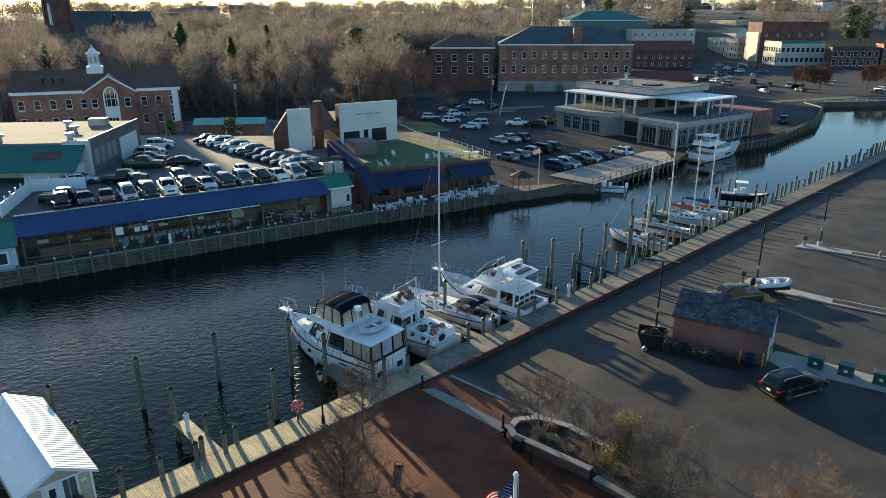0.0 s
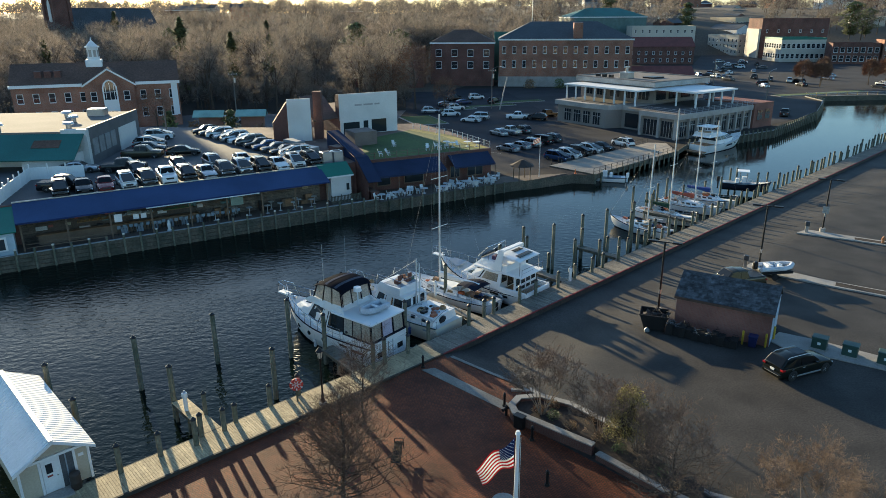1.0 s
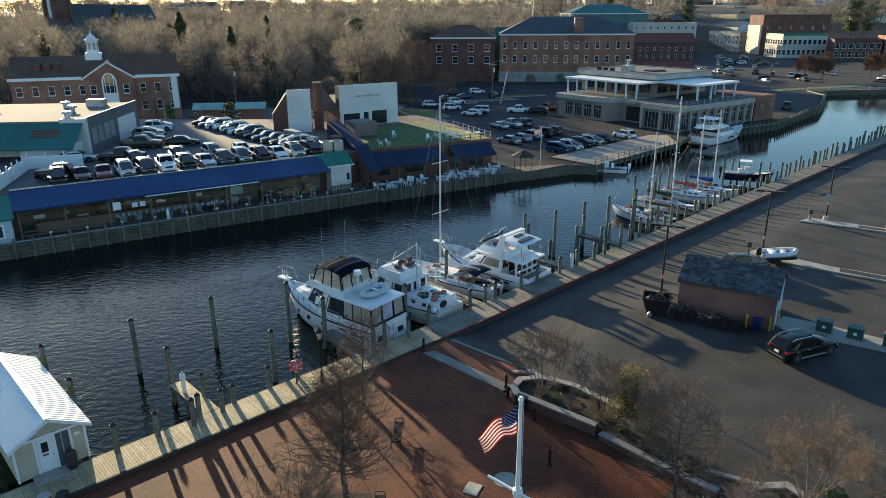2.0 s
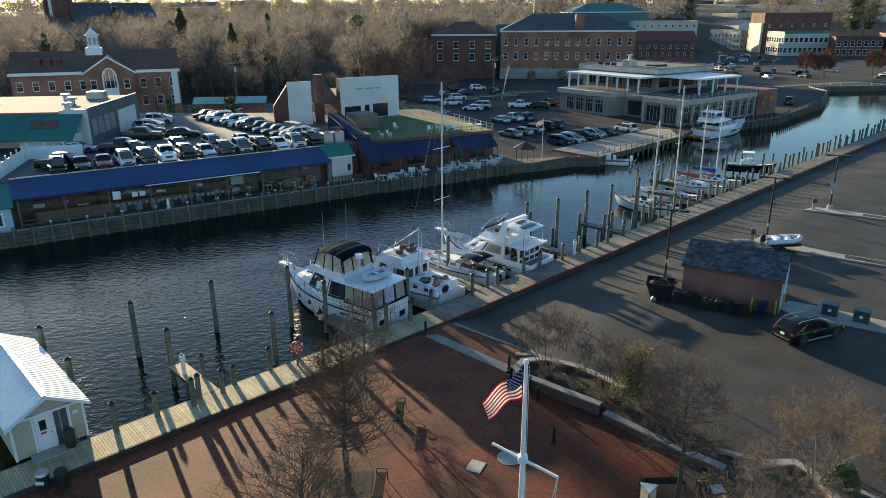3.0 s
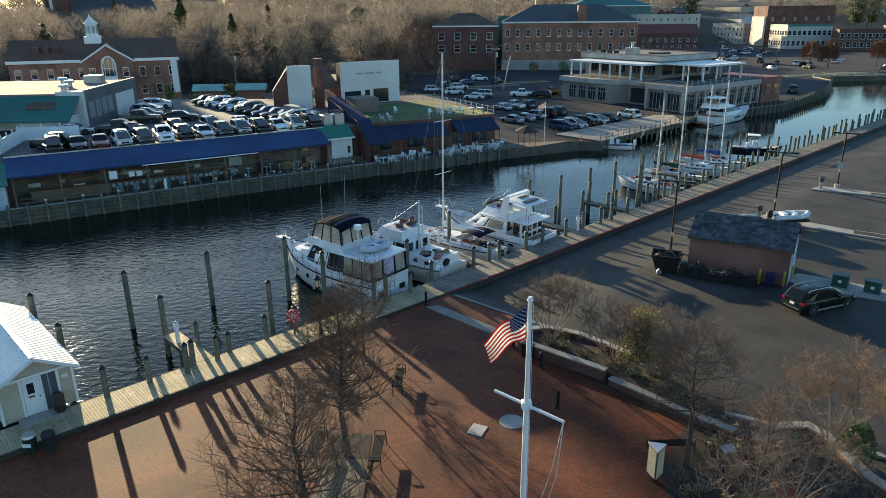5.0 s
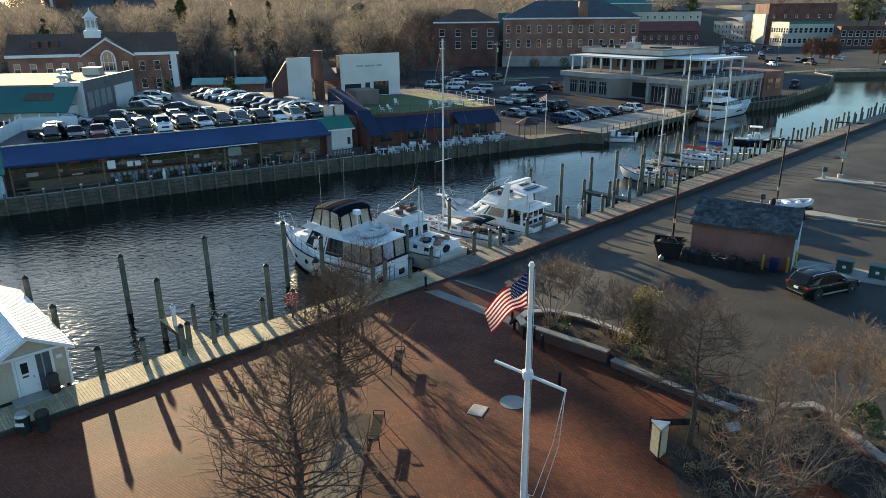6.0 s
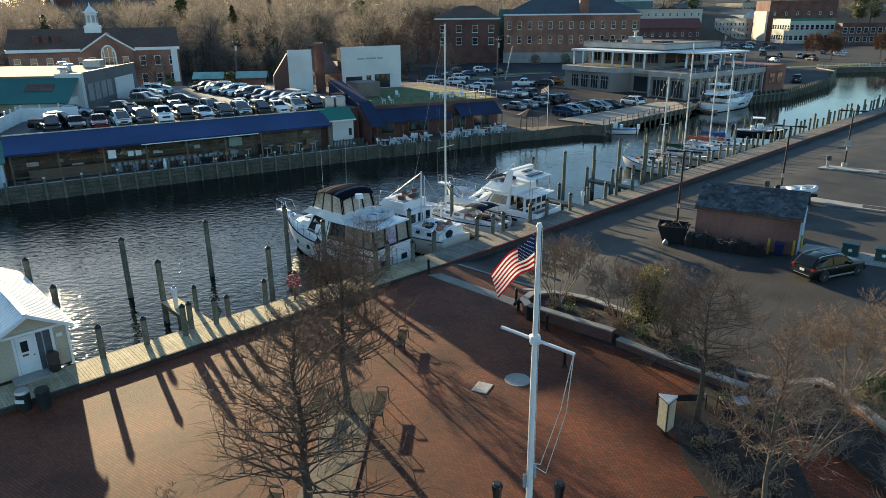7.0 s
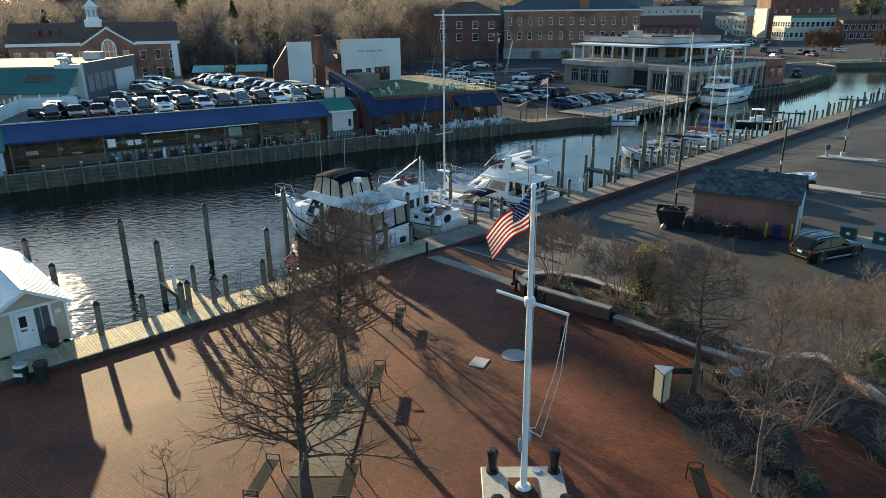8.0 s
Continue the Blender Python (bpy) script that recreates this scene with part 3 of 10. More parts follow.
# school-like brick blocks behind the far lot
sch = block("school_building", at(20.0, 243.5, 0, -5), 45, 22, 15.6, BRICK, "long two-storey red brick school building with slate hip roof", roof="hip", roof_h=5.5, rows=(6.4, 11.0), cols=13, ww=1.3, wh=2.4, sides="r")
part("foundation", Shape().box(-0.15, 45.15, -0.15, 22, -1, 3.4), CONCRETE, sch)
part("chimney", Shape().box(25, 28, -0.2, 3, 14, 21.0), BRICK, sch)
block("brick_annex", at(-3.5, 246, 0, -3), 22, 16, 14.5, BRICK_DARK, "dark red brick annex with a hip roof", roof="hip", roof_mat=BROWN_ROOF, roof_h=4, rows=(6, 10), cols=4, ww=2.0, wh=2.4)
block("brick_hall", at(-33, 238, 0, -3), 27, 14, 13.0, BRICK_DARK, "plain windowless dark brick hall with flat roof", roof="flat", roof_mat=SLATE)
# brick building with cupola
bb = block("brick_town_hall", at(-90.3, 146.5, 1.0, 22), 33.2, 15, 8.8, BRICK, "red brick colonial style building with white trim", roof="gable", roof_mat=BROWN_ROOF, roof_h=4.2, rows=(5.2, 1.4), cols=11, ww=1.25, wh=2.0)
part("pediment", Shape().prism([(14.0, -0.7), (24.0, -0.7), (24.0, 3), (14.0, 3)], -1, 8.9).add([(14.0, -0.7, 8.9), (24.0, -0.7, 8.9), (19.0, -0.7, 12.0)], [(0, 1, 2)]), BRICK, bb)
part("pediment_roof", gable(Shape(), 14.0, 24.0, -0.4, 8.5, 9.0, 3.2, over=0.4, along="y", t=0.2), BROWN_ROOF, bb)
part("pediment_trim", Shape().plate([(13.6, -0.9, 8.6), (19.0, -0.9, 12.1), (19.0, -0.9, 11.7), (13.6, -0.9, 8.2)], 0.15).plate([(24.4, -0.9, 8.6), (19.0, -0.9, 12.1), (19.0, -0.9, 11.7), (24.4, -0.9, 8.2)], 0.15), WHITE, bb)
s = Shape().rings([[(19.0 + 1.5 * x, y, z) for x, z in ((-1, 1.5), (1, 1.5), (1, 8.0), (0.8, 8.9), (0.4, 9.5), (0, 9.7), (-0.4, 9.5), (-0.8, 8.9), (-1, 8.0))] for y in (-0.85, -0.72)])
part("arched_window_frame", s, WHITE, bb)
s = Shape().rings([[(19.0 + 1.2 * x, y, z) for x, z in ((-1, 5.4), (1, 5.4), (1, 8.0), (0.8, 8.75), (0.4, 9.25), (0, 9.4), (-0.4, 9.25), (-0.8, 8.75), (-1, 8.0))] for y in (-0.88, -0.852)])
part("pane", s, GLASS, bb)
s = Shape()
for k in range(3):
    s.box(18.1 + 0.85 * k, 18.2 + 0.85 * k, -0.91, -0.885, 5.4, 9.0)
part("glazing_bar", s.box(17.8, 20.2, -0.91, -0.885, 7.0, 7.12), WHITE, bb)
for k in range(3):
    part("pane", Shape().box(18.05 + 0.68 * k, 18.6 + 0.68 * k, -0.88, -0.852, 1.9, 2.9), GLASS, bb)
for x in (15.7, 22.3):
    window(bb, x, -0.72, 5.2, 1.25, 2.0)
part("cornice", Shape().box(-0.3, 13.7, -0.5, 0.0, 8.4, 9.0), WHITE, bb)
part("cornice", Shape().box(24.3, 33.5, -0.5, 0.0, 8.4, 9.0), WHITE, bb)
part("end_trim", Shape().box(31.6, 32.9, -0.12, -0.02, 1.4, 8.4), WHITE, bb, "white panelled strip at the end bay")
for x in (4.5, 6.4, 8.3):
    part("dormer", Shape().prism([(x, 2.6), (x + 1.3, 2.6), (x + 1.3, 5.2), (x, 5.2)], 10.0, 11.6), BRICK_DARK, bb)
part("cupola_base", Shape().bbox(14.5, 17.9, 5.8, 9.2, 11.6, 13.6, 0.15), WHITE, bb)
part("cupola", Shape().tube((16.2, 7.5, 13.6), (16.2, 7.5, 16.2), 1.3, 1.2, 8), WHITE, bb, "white octagonal cupola")
for k in range(8):
    a0 = (k + 0.5) * math.pi / 4
    part("louvre", Shape().box(-0.3, 0.3, -0.02, 0.03, 0, 1.5).move(pose(16.2 + 1.19 * math.cos(a0), 7.5 + 1.19 * math.sin(a0), 14.2, 0, 0, math.degrees(a0) - 90)), PALE_STONE, bb)
part("cupola_dome", Shape().tube((16.2, 7.5, 16.2), (16.2, 7.5, 16.5), 1.55, 1.5, 8).tube((16.2, 7.5, 16.5), (16.2, 7.5, 17.6), 1.25, 0.3, 8).tube((16.2, 7.5, 17.6), (16.2, 7.5, 18.4), 0.2, 0.03, 8), WHITE, bb)
# left white-roofed building
lb = thing("market_building", at(-47.2, 91.3, LOT, 95), "long low white building with pale flat roof", "building")
part("wall", Shape().prism([(0, 0), (20, 0), (20, 34), (0, 34)], -0.3, 4.4), WHITE_WALL, lb)
part("roof", Shape().box(-0.2, 20.2, -0.2, 34, 4.4, 4.65), ROOF_PALE, lb)
part("side_roof", Shape().plate([(-0.2, 0.0, 4.3), (-4.5, 0.0, 1.6), (-4.5, 34, 1.6), (-0.2, 34, 4.3)], 0.12), TEAL, lb)
part("end_wall", Shape().box(0.6, 20.1, -0.28, -0.02, -0.3, 5.0), mat("grey_metal_siding", (0.12, 0.12, 0.125), 0.6, var=0.12), lb, "dark grey metal clad end wall")
part("white_bay", Shape().box(11.0, 18.5, -0.36, -0.29, -0.2, 3.4), WHITE_WALL, lb)
for k in range(4):
    part("wall_panel", Shape().box(1.2 + k * 2.2, 2.9 + k * 2.2, -0.4, -0.29, 1.2, 3.4), mat("grey_panel", (0.25, 0.26, 0.27), 0.6), lb)
part("corner_wall", Shape().box(-0.28, 0.55, -0.3, 3.0, -0.3, 4.9), WHITE_WALL, lb)
part("brown_roof", Shape().plate([(-0.3, 2.5, 4.2), (-2.6, 2.5, 2.9), (-2.6, 6.0, 2.9), (-0.3, 6.0, 4.2)], 0.1), BROWN_ROOF, lb)
part("annex", Shape().box(-3.6, -0.3, 0.5, 7.0, -0.3, 2.1), WHITE_WALL, lb)
for x, y in ((2.5, 3), (2.0, 12), (9, 5), (8, 17), (14, 8), (4.5, 21)):
    part("roof_vent", Shape().tube((x, y, 4.65), (x, y, 5.3), 0.35, 0.35, 12).tube((x, y, 5.3), (x, y, 5.6), 0.75, 0.6, 14), STEEL, lb)
part("roof_unit", Shape().bbox(15, 17, 3, 5.5, 4.65, 5.7, 0.08), STEEL, lb)
# building with white sign walls
sg = thing("club_building", pose(0, 0, 0), "low brick club house with two tall white front walls", "building")
d = Vector((9.1, 5.5)).normalized()
part("wall", Shape().prism([(-16.4, 114.5), (-7.3, 120.0), (-8.3, 121.7), (-17.4, 116.2)], LOT - 1, 11.2), BRICK_DARK, sg)
part("front_panel", Shape().prism([(-16.45, 114.4), (-7.25, 119.95), (-7.35, 120.1), (-16.55, 114.55)], 7.0, 11.4), WHITE_WALL, sg)
part("side_panel", Shape().prism([(-23.8, 108.6), (-20.4, 110.0), (-20.5, 110.3), (-23.9, 108.9)], LOT, 11.3), WHITE_WALL, sg)
part("side_wall", Shape().prism([(-23.7, 109.1), (-20.4, 110.4), (-22.5, 116.0), (-25.8, 114.6)], LOT - 1, 7.0), BRICK_DARK, sg)

part("rear_wall", Shape().prism([(-17.45, 116.3), (-8.35, 121.8), (-14.5, 132), (-23.6, 126.5)], LOT - 1, 8.2), BRICK_DARK, sg)
part("rear_roof", Shape().prism([(-17.6, 116.35), (-8.2, 122.0), (-14.5, 132.2), (-23.9, 126.7)], 8.205, 8.35), BROWN_ROOF, sg)
part("lower_wall", Shape().prism([(-16.42, 114.42), (-7.28, 119.93), (-7.3, 120.0), (-16.46, 114.5)], LOT, 6.995), WHITE_WALL, sg)
for f0, f1, z1 in ((0.06, 0.33, 6.7), (0.40, 0.48, 6.8), (0.54, 0.80, 6.9)):
    a, b = Vector((-16.45, 114.36)).lerp(Vector((-7.25, 119.9)), f0), Vector((-16.45, 114.36)).lerp(Vector((-7.25, 119.9)), f1)
    part("shopfront", Shape().prism([(a.x, a.y), (b.x, b.y), (b.x - 0.05, b.y + 0.09), (a.x - 0.05, a.y + 0.09)], LOT + 0.1, z1), GLASS, sg)
s = Shape()
for f0, f1 in ((0.26, 0.38), (0.41, 0.57), (0.60, 0.69)):
    a, b = Vector((-16.45, 114.36)).lerp(Vector((-7.25, 119.9)), f0), Vector((-16.45, 114.36)).lerp(Vector((-7.25, 119.9)), f1)
    s.prism([(a.x, a.y), (b.x, b.y), (b.x - 0.05, b.y + 0.09), (a.x - 0.05, a.y + 0.09)], 9.35, 9.62)
part("sign_bar", s, mat("faded_grey_letters", (0.36, 0.35, 0.34), 0.7), sg)
part("chimney", Shape().box(-20.2, -18.9, 111.2, 112.6, LOT, 12.2), BRICK_DARK, sg)
part("roof", Shape().plate([(-20.2, 110.6, 7.6), (-16.6, 114.6, 7.6), (-20.5, 122, 10.6), (-23.9, 119, 10.6)], 0.15), BROWN_ROOF, sg)
part("wing_wall", Shape().rings([[(-26.6, 110.1, LOT), (-23.95, 109.0, LOT), (-23.95, 109.0, 10.8), (-26.6, 110.1, 7.4)], [(-26.9, 111.2, LOT), (-24.35, 110.2, LOT), (-24.35, 110.2, 10.8), (-26.9, 111.2, 7.4)]]), BRICK_DARK, sg, "brick wing under a sloping roof")

# restaurant on the far quay
rest = thing("restaurant_building", at(46.6, 134.0, 0, 35.6), "two-storey pale restaurant with flat roofs and colonnaded canopies", "building")
TAUPE = mat("taupe_stucco", (0.27, 0.23, 0.20), 0.8, var=0.1, scale=0.6, bump=0.1, stain=0.15)
part("wall", Shape().prism([(0.6, 0.6), (33, 0.6), (33, 33.5), (0.6, 33.5), (0.6, 19), (4.2, 17.5), (4.2, 9.8), (0.6, 9.8)], -1, 4.0), TAUPE, rest)
part("fascia", Shape().prism([(0, 0), (26, 0), (26, 33.8), (-0.2, 33.8), (-0.4, 24), (1.2, 19), (3.8, 17.2), (3.8, 9.6), (0, 9.6)], 4.0, 5.0), mat("pale_fascia", (0.42, 0.38, 0.345), 0.7, var=0.08), rest)
part("brick_end", Shape().box(26, 33.4, -0.3, 12, -1, 5.3), BRICK_PINK, rest)
part("upper_storey", Shape().box(10.6, 29, 14.6, 36, 5.0, 8.6), TAUPE, rest)
part("upper_roof", Shape().box(9.8, 29.8, 13.8, 37, 8.6, 9.6), mat("roof_edge", (0.45, 0.42, 0.38), 0.7), rest)
part("canopy", Shape().box(3.8, 10.6, 13.6, 35, 8.0, 8.35), WHITE, rest)
part("canopy", Shape().box(10.6, 25, 3.6, 14.6, 8.0, 8.35), WHITE, rest)

# blue canopy bar
bar = thing("bar_canopy", fat(0, 0), "long bright blue canvas canopy over a waterside bar", "canopy")
part("roof", Shape().plate([(-4.8, 4.6, 3.35), (30.4, 4.6, 3.35), (30.4, 8.2, 4.75), (-4.8, 8.2, 4.75)], 0.08), BLUE, bar)
cab = thing("bar_cabin", fat(31.2, 6.3), "small white bar cabin with a green roof", "cabin")
part("wall", Shape().box(0, 2.9, 0, 1.66, 0, 3.6), WHITE_WALL, cab)
part("roof", Shape().plate([(-1.1, -0.3, 3.62), (3.2, -0.3, 3.62), (3.2, 2.0, 4.95), (-1.1, 2.0, 4.95)], 0.12), GREEN_ROOF, cab)
part("fascia", Shape().box(-1.1, 3.2, -0.36, -0.305, 3.42, 3.6), WHITE, cab)
wf = thing("picket_fence", fat(30.6, 4.9, 0.1), "low weathered timber picket fence in front of the bar cabin", "fence")
for x in (0.0, 1.4, 2.8, 4.2):
    part("post", Shape().box(x - 0.05, x + 0.05, -0.05, 0.05, 0, 1.25), TIMBER, wf)
for k in range(20):
    part("picket", Shape().box(0.1 + k * 0.205, 0.22 + k * 0.205, -0.035, -0.005, 0.08, 1.12), TIMBER, wf)
for z in (0.35, 0.95):
    part("rail", Shape().box(0.0, 4.2, -0.002, 0.045, z, z + 0.09), TIMBER, wf)

# near shed and brick hut
shed = thing("dock_house", at(-19.28, 29.64, 0.06, 44), "small cream dock house with a white ribbed metal gable roof", "house")
CREAM = mat("cream_siding", (0.50, 0.44, 0.33), 0.7, var=0.08, scale=1.5, bump=0.1, stain=0.12)
part("wall", Shape().prism([(-1.7, 0.45), (1.7, 0.45), (1.7, 10), (-1.7, 10)], 0, 2.1).add([(-1.7, 0.45, 2.1), (1.7, 0.45, 2.1), (0, 0.45, 2.95)], [(0, 1, 2)]), CREAM, shed)
part("roof", gable(Shape(), -1.75, 1.75, 0.25, 10, 2.22, 0.98, over=0.22, along="y", t=0.07), WHITE, shed, "white ribbed metal roof")
s = Shape()
for k in range(34):
    y = 0.2 + k * 0.3
    for sg in (-1, 1):
        s.plate([(sg * 1.97, y, 2.115), (sg * 1.97, y + 0.05, 2.115), (0, y + 0.05, 3.22), (0, y, 3.22)][::sg], 0.03)
part("roof_rib", s, WHITE, shed, kind="stuff")
part("ridge_cap", Shape().box(-0.12, 0.12, 0.0, 10.2, 3.195, 3.24), WHITE, shed)
dr = part("door", Shape().bbox(-0.62, 0.14, 0.4, 0.445, 0.08, 2.02, 0.01), WHITE, shed, "white panel door with a small window")
part("window_frame", Shape().box(-0.47, -0.08, 0.385, 0.398, 1.17, 1.82), WHITE, dr)
part("window_pane", Shape().box(-0.43, -0.12, 0.375, 0.384, 1.22, 1.78), GLASS, dr)
part("letter_plate", Shape().box(-0.42, -0.16, 0.38, 0.398, 1.0, 1.1), mat("faded_red_notice", (0.28, 0.06, 0.05), 0.6), dr)
part("door_knob", Shape().tube((0.05, 0.398, 0.98), (0.05, 0.33, 0.98), 0.03, 0.035, 8), CHROME, dr)
part("door_panel", Shape().bbox(-0.5, 0.02, 0.385, 0.398, 0.2, 0.85, 0.005), WHITE, dr)
part("head_board", Shape().box(-1.6, 1.6, 0.34, 0.44, 2.06, 2.2), WHITE, shed)
part("alcove_post", Shape().box(0.52, 0.58, 0.39, 0.435, 0.05, 2.05), mat("grey_blue_paint", (0.32, 0.36, 0.40), 0.6, var=0.1), shed)
for x in (-1.66, -0.70, 0.2, 0.96, 1.66):
    part("trim_board", Shape().box(x - 0.06, x + 0.06, 0.36, 0.445, 0, 2.2), WHITE, shed)
part("barge_board", Shape().plate([(-1.97, 0.0, 2.07), (0, 0.0, 3.18), (0, 0.0, 3.02), (-1.97, 0.0, 1.92)], 0.05).plate([(1.97, 0.0, 2.07), (0, 0.0, 3.18), (0, 0.0, 3.02), (1.97, 0.0, 1.92)], 0.05), WHITE, shed)
# Flat panel on the wall; the recess's shade is put into its colour.
part("alcove", Shape().box(0.27, 0.9, 0.44, 0.448, 0.05, 2.05), mat("recess_shade_boards", (0.10, 0.105, 0.11), 0.8, var=0.2, scale=3), shed)
part("wall_notice", Shape().box(1.15, 1.42, 0.42, 0.434, 1.5, 1.68), WHITE, shed)
ob_ = thing("litter_drum", at(-19.28, 29.64, 0.06, 44) @ at(0.72, -0.02, 0.0), "dark brown drum with a domed lid beside the dock house door", "bin")
part("drum", Shape().rings([[(0.27 * r * math.cos(a * 0.524), 0.27 * r * math.sin(a * 0.524), z) for a in range(12)] for r, z in ((0.93, 0.0), (1.0, 0.06), (1.0, 0.4), (1.04, 0.42), (1.0, 0.44), (1.0, 0.8))]), mat("dark_brown_drum", (0.035, 0.025, 0.02), 0.6, var=0.2, scale=4), ob_, smooth=True)
part("lid", Shape().rings([[(0.29 * r * math.cos(a * 0.524), 0.29 * r * math.sin(a * 0.524), z) for a in range(12)] for r, z in ((1.0, 0.8), (1.0, 0.85), (0.8, 0.97), (0.4, 1.04))]), MATS["dark_brown_drum"], ob_, smooth=True)
part("step", Shape().bbox(-1.1, 0.5, -0.5, 0.35, 0, 0.1, 0.02), CONCRETE, shed)

hut = thing("brick_hut", at(19.15, 49.65, 0, -31.5), "small brick hut with a dark shingle gable roof", "hut")
part("wall", Shape().prism([(0, 0), (6.95, 0), (6.95, 4.7), (0, 4.7)], 0, 2.75).add([(0, 0, 2.75), (0, 4.7, 2.75), (0, 2.35, 4.0)], [(0, 1, 2)]).add([(6.95, 0, 2.75), (6.95, 4.7, 2.75), (6.95, 2.35, 4.0)], [(0, 1, 2)]), BRICK_PINK, hut)
part("roof", gable(Shape(), 0, 6.95, 0, 4.7, 2.8, 1.3, over=0.16), SHINGLE, hut)
rng = random.Random(5)
s = Shape()
for r in range(12):
    f0, f1 = r / 12, (r + 1) / 12 + 0.012
    x = -0.16 - rng.random() * 0.3
    while x < 7.11:
        w = rng.uniform(0.22, 0.5)
        xa, xb = max(x, -0.16), min(x + w - 0.012, 7.11)
        if xb - xa > 0.05:
            o = 0.012 + rng.uniform(0, 0.012)
            s.plate([(xa, -0.16 + 2.51 * f0, 2.71 + 1.39 * f0 + o), (xb, -0.16 + 2.51 * f0, 2.71 + 1.39 * f0 + o), (xb, -0.16 + 2.51 * f1, 2.71 + 1.39 * f1), (xa, -0.16 + 2.51 * f1, 2.71 + 1.39 * f1)], 0.01)
        x += w
part("shingles", s, SHINGLE, hut, kind="stuff")
part("eave_board", Shape().box(-0.16, 7.11, -0.2, -0.165, 2.5, 2.68), BROWN_ROOF, hut)
part("gable_wall", Shape().prism([(6.955, 0.05), (6.99, 0.05), (6.99, 4.65), (6.955, 4.65)], 0.02, 2.6), mat("pale_blue_paint", (0.5, 0.55, 0.62), 0.6, var=0.12, scale=2), hut, "pale painted gable end")

# ---- boats ----


def hull(L, beam, free, bow_rise=0.6, full=0.55, draft=0.35, stern=0.85, sheer=0.15, n=15):
    """Boat hull, bow at +x, stern at 0, waterline z = 0."""
    rings = []
    for i in range(n):
        t = i / (n - 1)
        x = t * L
        b = beam / 2 * (stern + (1 - stern) * math.sin(min(t / 0.45, 1) * math.pi / 2)) if t < 0.45 else beam / 2 * max(1 - ((t - 0.45) / 0.55) ** (1 / (1 - full) ), 0.01)
        zt = free + bow_rise * max(t - 0.2, 0) ** 1.8 / 0.67 - sheer * math.sin(t * math.pi)
        lean = 0.10 * L * max(t - 0.55, 0) ** 2 / 0.2
        xb = x - lean * 0.9
        rings.append([(x, -b, zt), (x - lean * 0.3, -b * (0.96 - 0.25 * t * t), zt * 0.45), (xb, -b * (0.82 - 0.45 * t * t), 0.0), (xb, -b * 0.35, -draft), (xb, b * 0.35, -draft), (xb, b * (0.82 - 0.45 * t * t), 0.0), (x - lean * 0.3, b * (0.96 - 0.25 * t * t), zt * 0.45), (x, b, zt)])
    return rings


def deck_line(rings):
    return [r[0] for r in rings], [r[-1] for r in rings]


def hull_shape(rings):
    return Shape().rings(rings, True, True, closed=True)




class Cabin:
    """A raked, tapered deckhouse, bow at +x."""

    def __init__(self, x0, x1, w, z0, z1, front=0.6, back=0.1, taper=0.12, nose=0.75):
        self.a = (x0, x1, w, z0, z1, front, back, taper, nose)

    def side(self, t, u, sgn, off=0.0):
        x0, x1, w, z0, z1, front, back, taper, nose = self.a
        xa, xb = x0 + back * u, x1 - front * u
        hw = (w - taper * 2 * u) / 2 * (1 - (1 - nose) * max(t - 0.5, 0) / 0.5 if t > 0.5 else 1) + off
        return (xa + (xb - xa) * t, sgn * hw, z0 + (z1 - z0) * u)

    def shape(self):
        rr = []
        for u in (0, 1):
            rr.append([self.side(t, u, -1) for t in (0, 0.5, 0.8, 1)] + [self.side(t, u, 1) for t in (1, 0.8, 0.5, 0)])
        return Shape().rings(rr)

    def pane(self, t0, t1, u0, u1, sgn):
        o = 0.015
        q = [self.side(t0, u0, sgn, o), self.side(t1, u0, sgn, o), self.side(t1, u1, sgn, o), self.side(t0, u1, sgn, o)]
        i = [self.side(t0, u0, sgn, -o), self.side(t1, u0, sgn, -o), self.side(t1, u1, sgn, -o), self.side(t0, u1, sgn, -o)]
        return Shape().rings([i, q])

    def front(self, v0, v1, u0, u1, back=False):
        t, e = (0, -0.02) if back else (1, 0.02)
        def p(v, u):
            a = self.side(t, u, 1)
            return (a[0], a[1] * v, a[2])
        q = [p(v0, u0), p(v1, u0), p(v1, u1), p(v0, u1)]
        return Shape().rings([[(x - e, y, z) for x, y, z in q], [(x + e, y, z) for x, y, z in q]])


def rail(parent, pts, h, n_posts=8, r=0.022, material=None, name="rail", mid=True):
    """Guard rail on posts along a line of deck points."""
    top = [(x, y, z + h) for x, y, z in pts]
    o = part(name, Shape().path(top, r, 5), material or CHROME, parent)
    if mid:
        part("mid_wire", Shape().path([(x, y, z + h * 0.5) for x, y, z in pts], r * 0.5, 4), material or CHROME, parent)
    step = max(1, (len(pts) - 1) // n_posts)
    for i in range(0, len(pts), step):
        part("stanchion", Shape().tube(pts[i], top[i], r * 0.9, n=5), material or CHROME, parent)
    return o


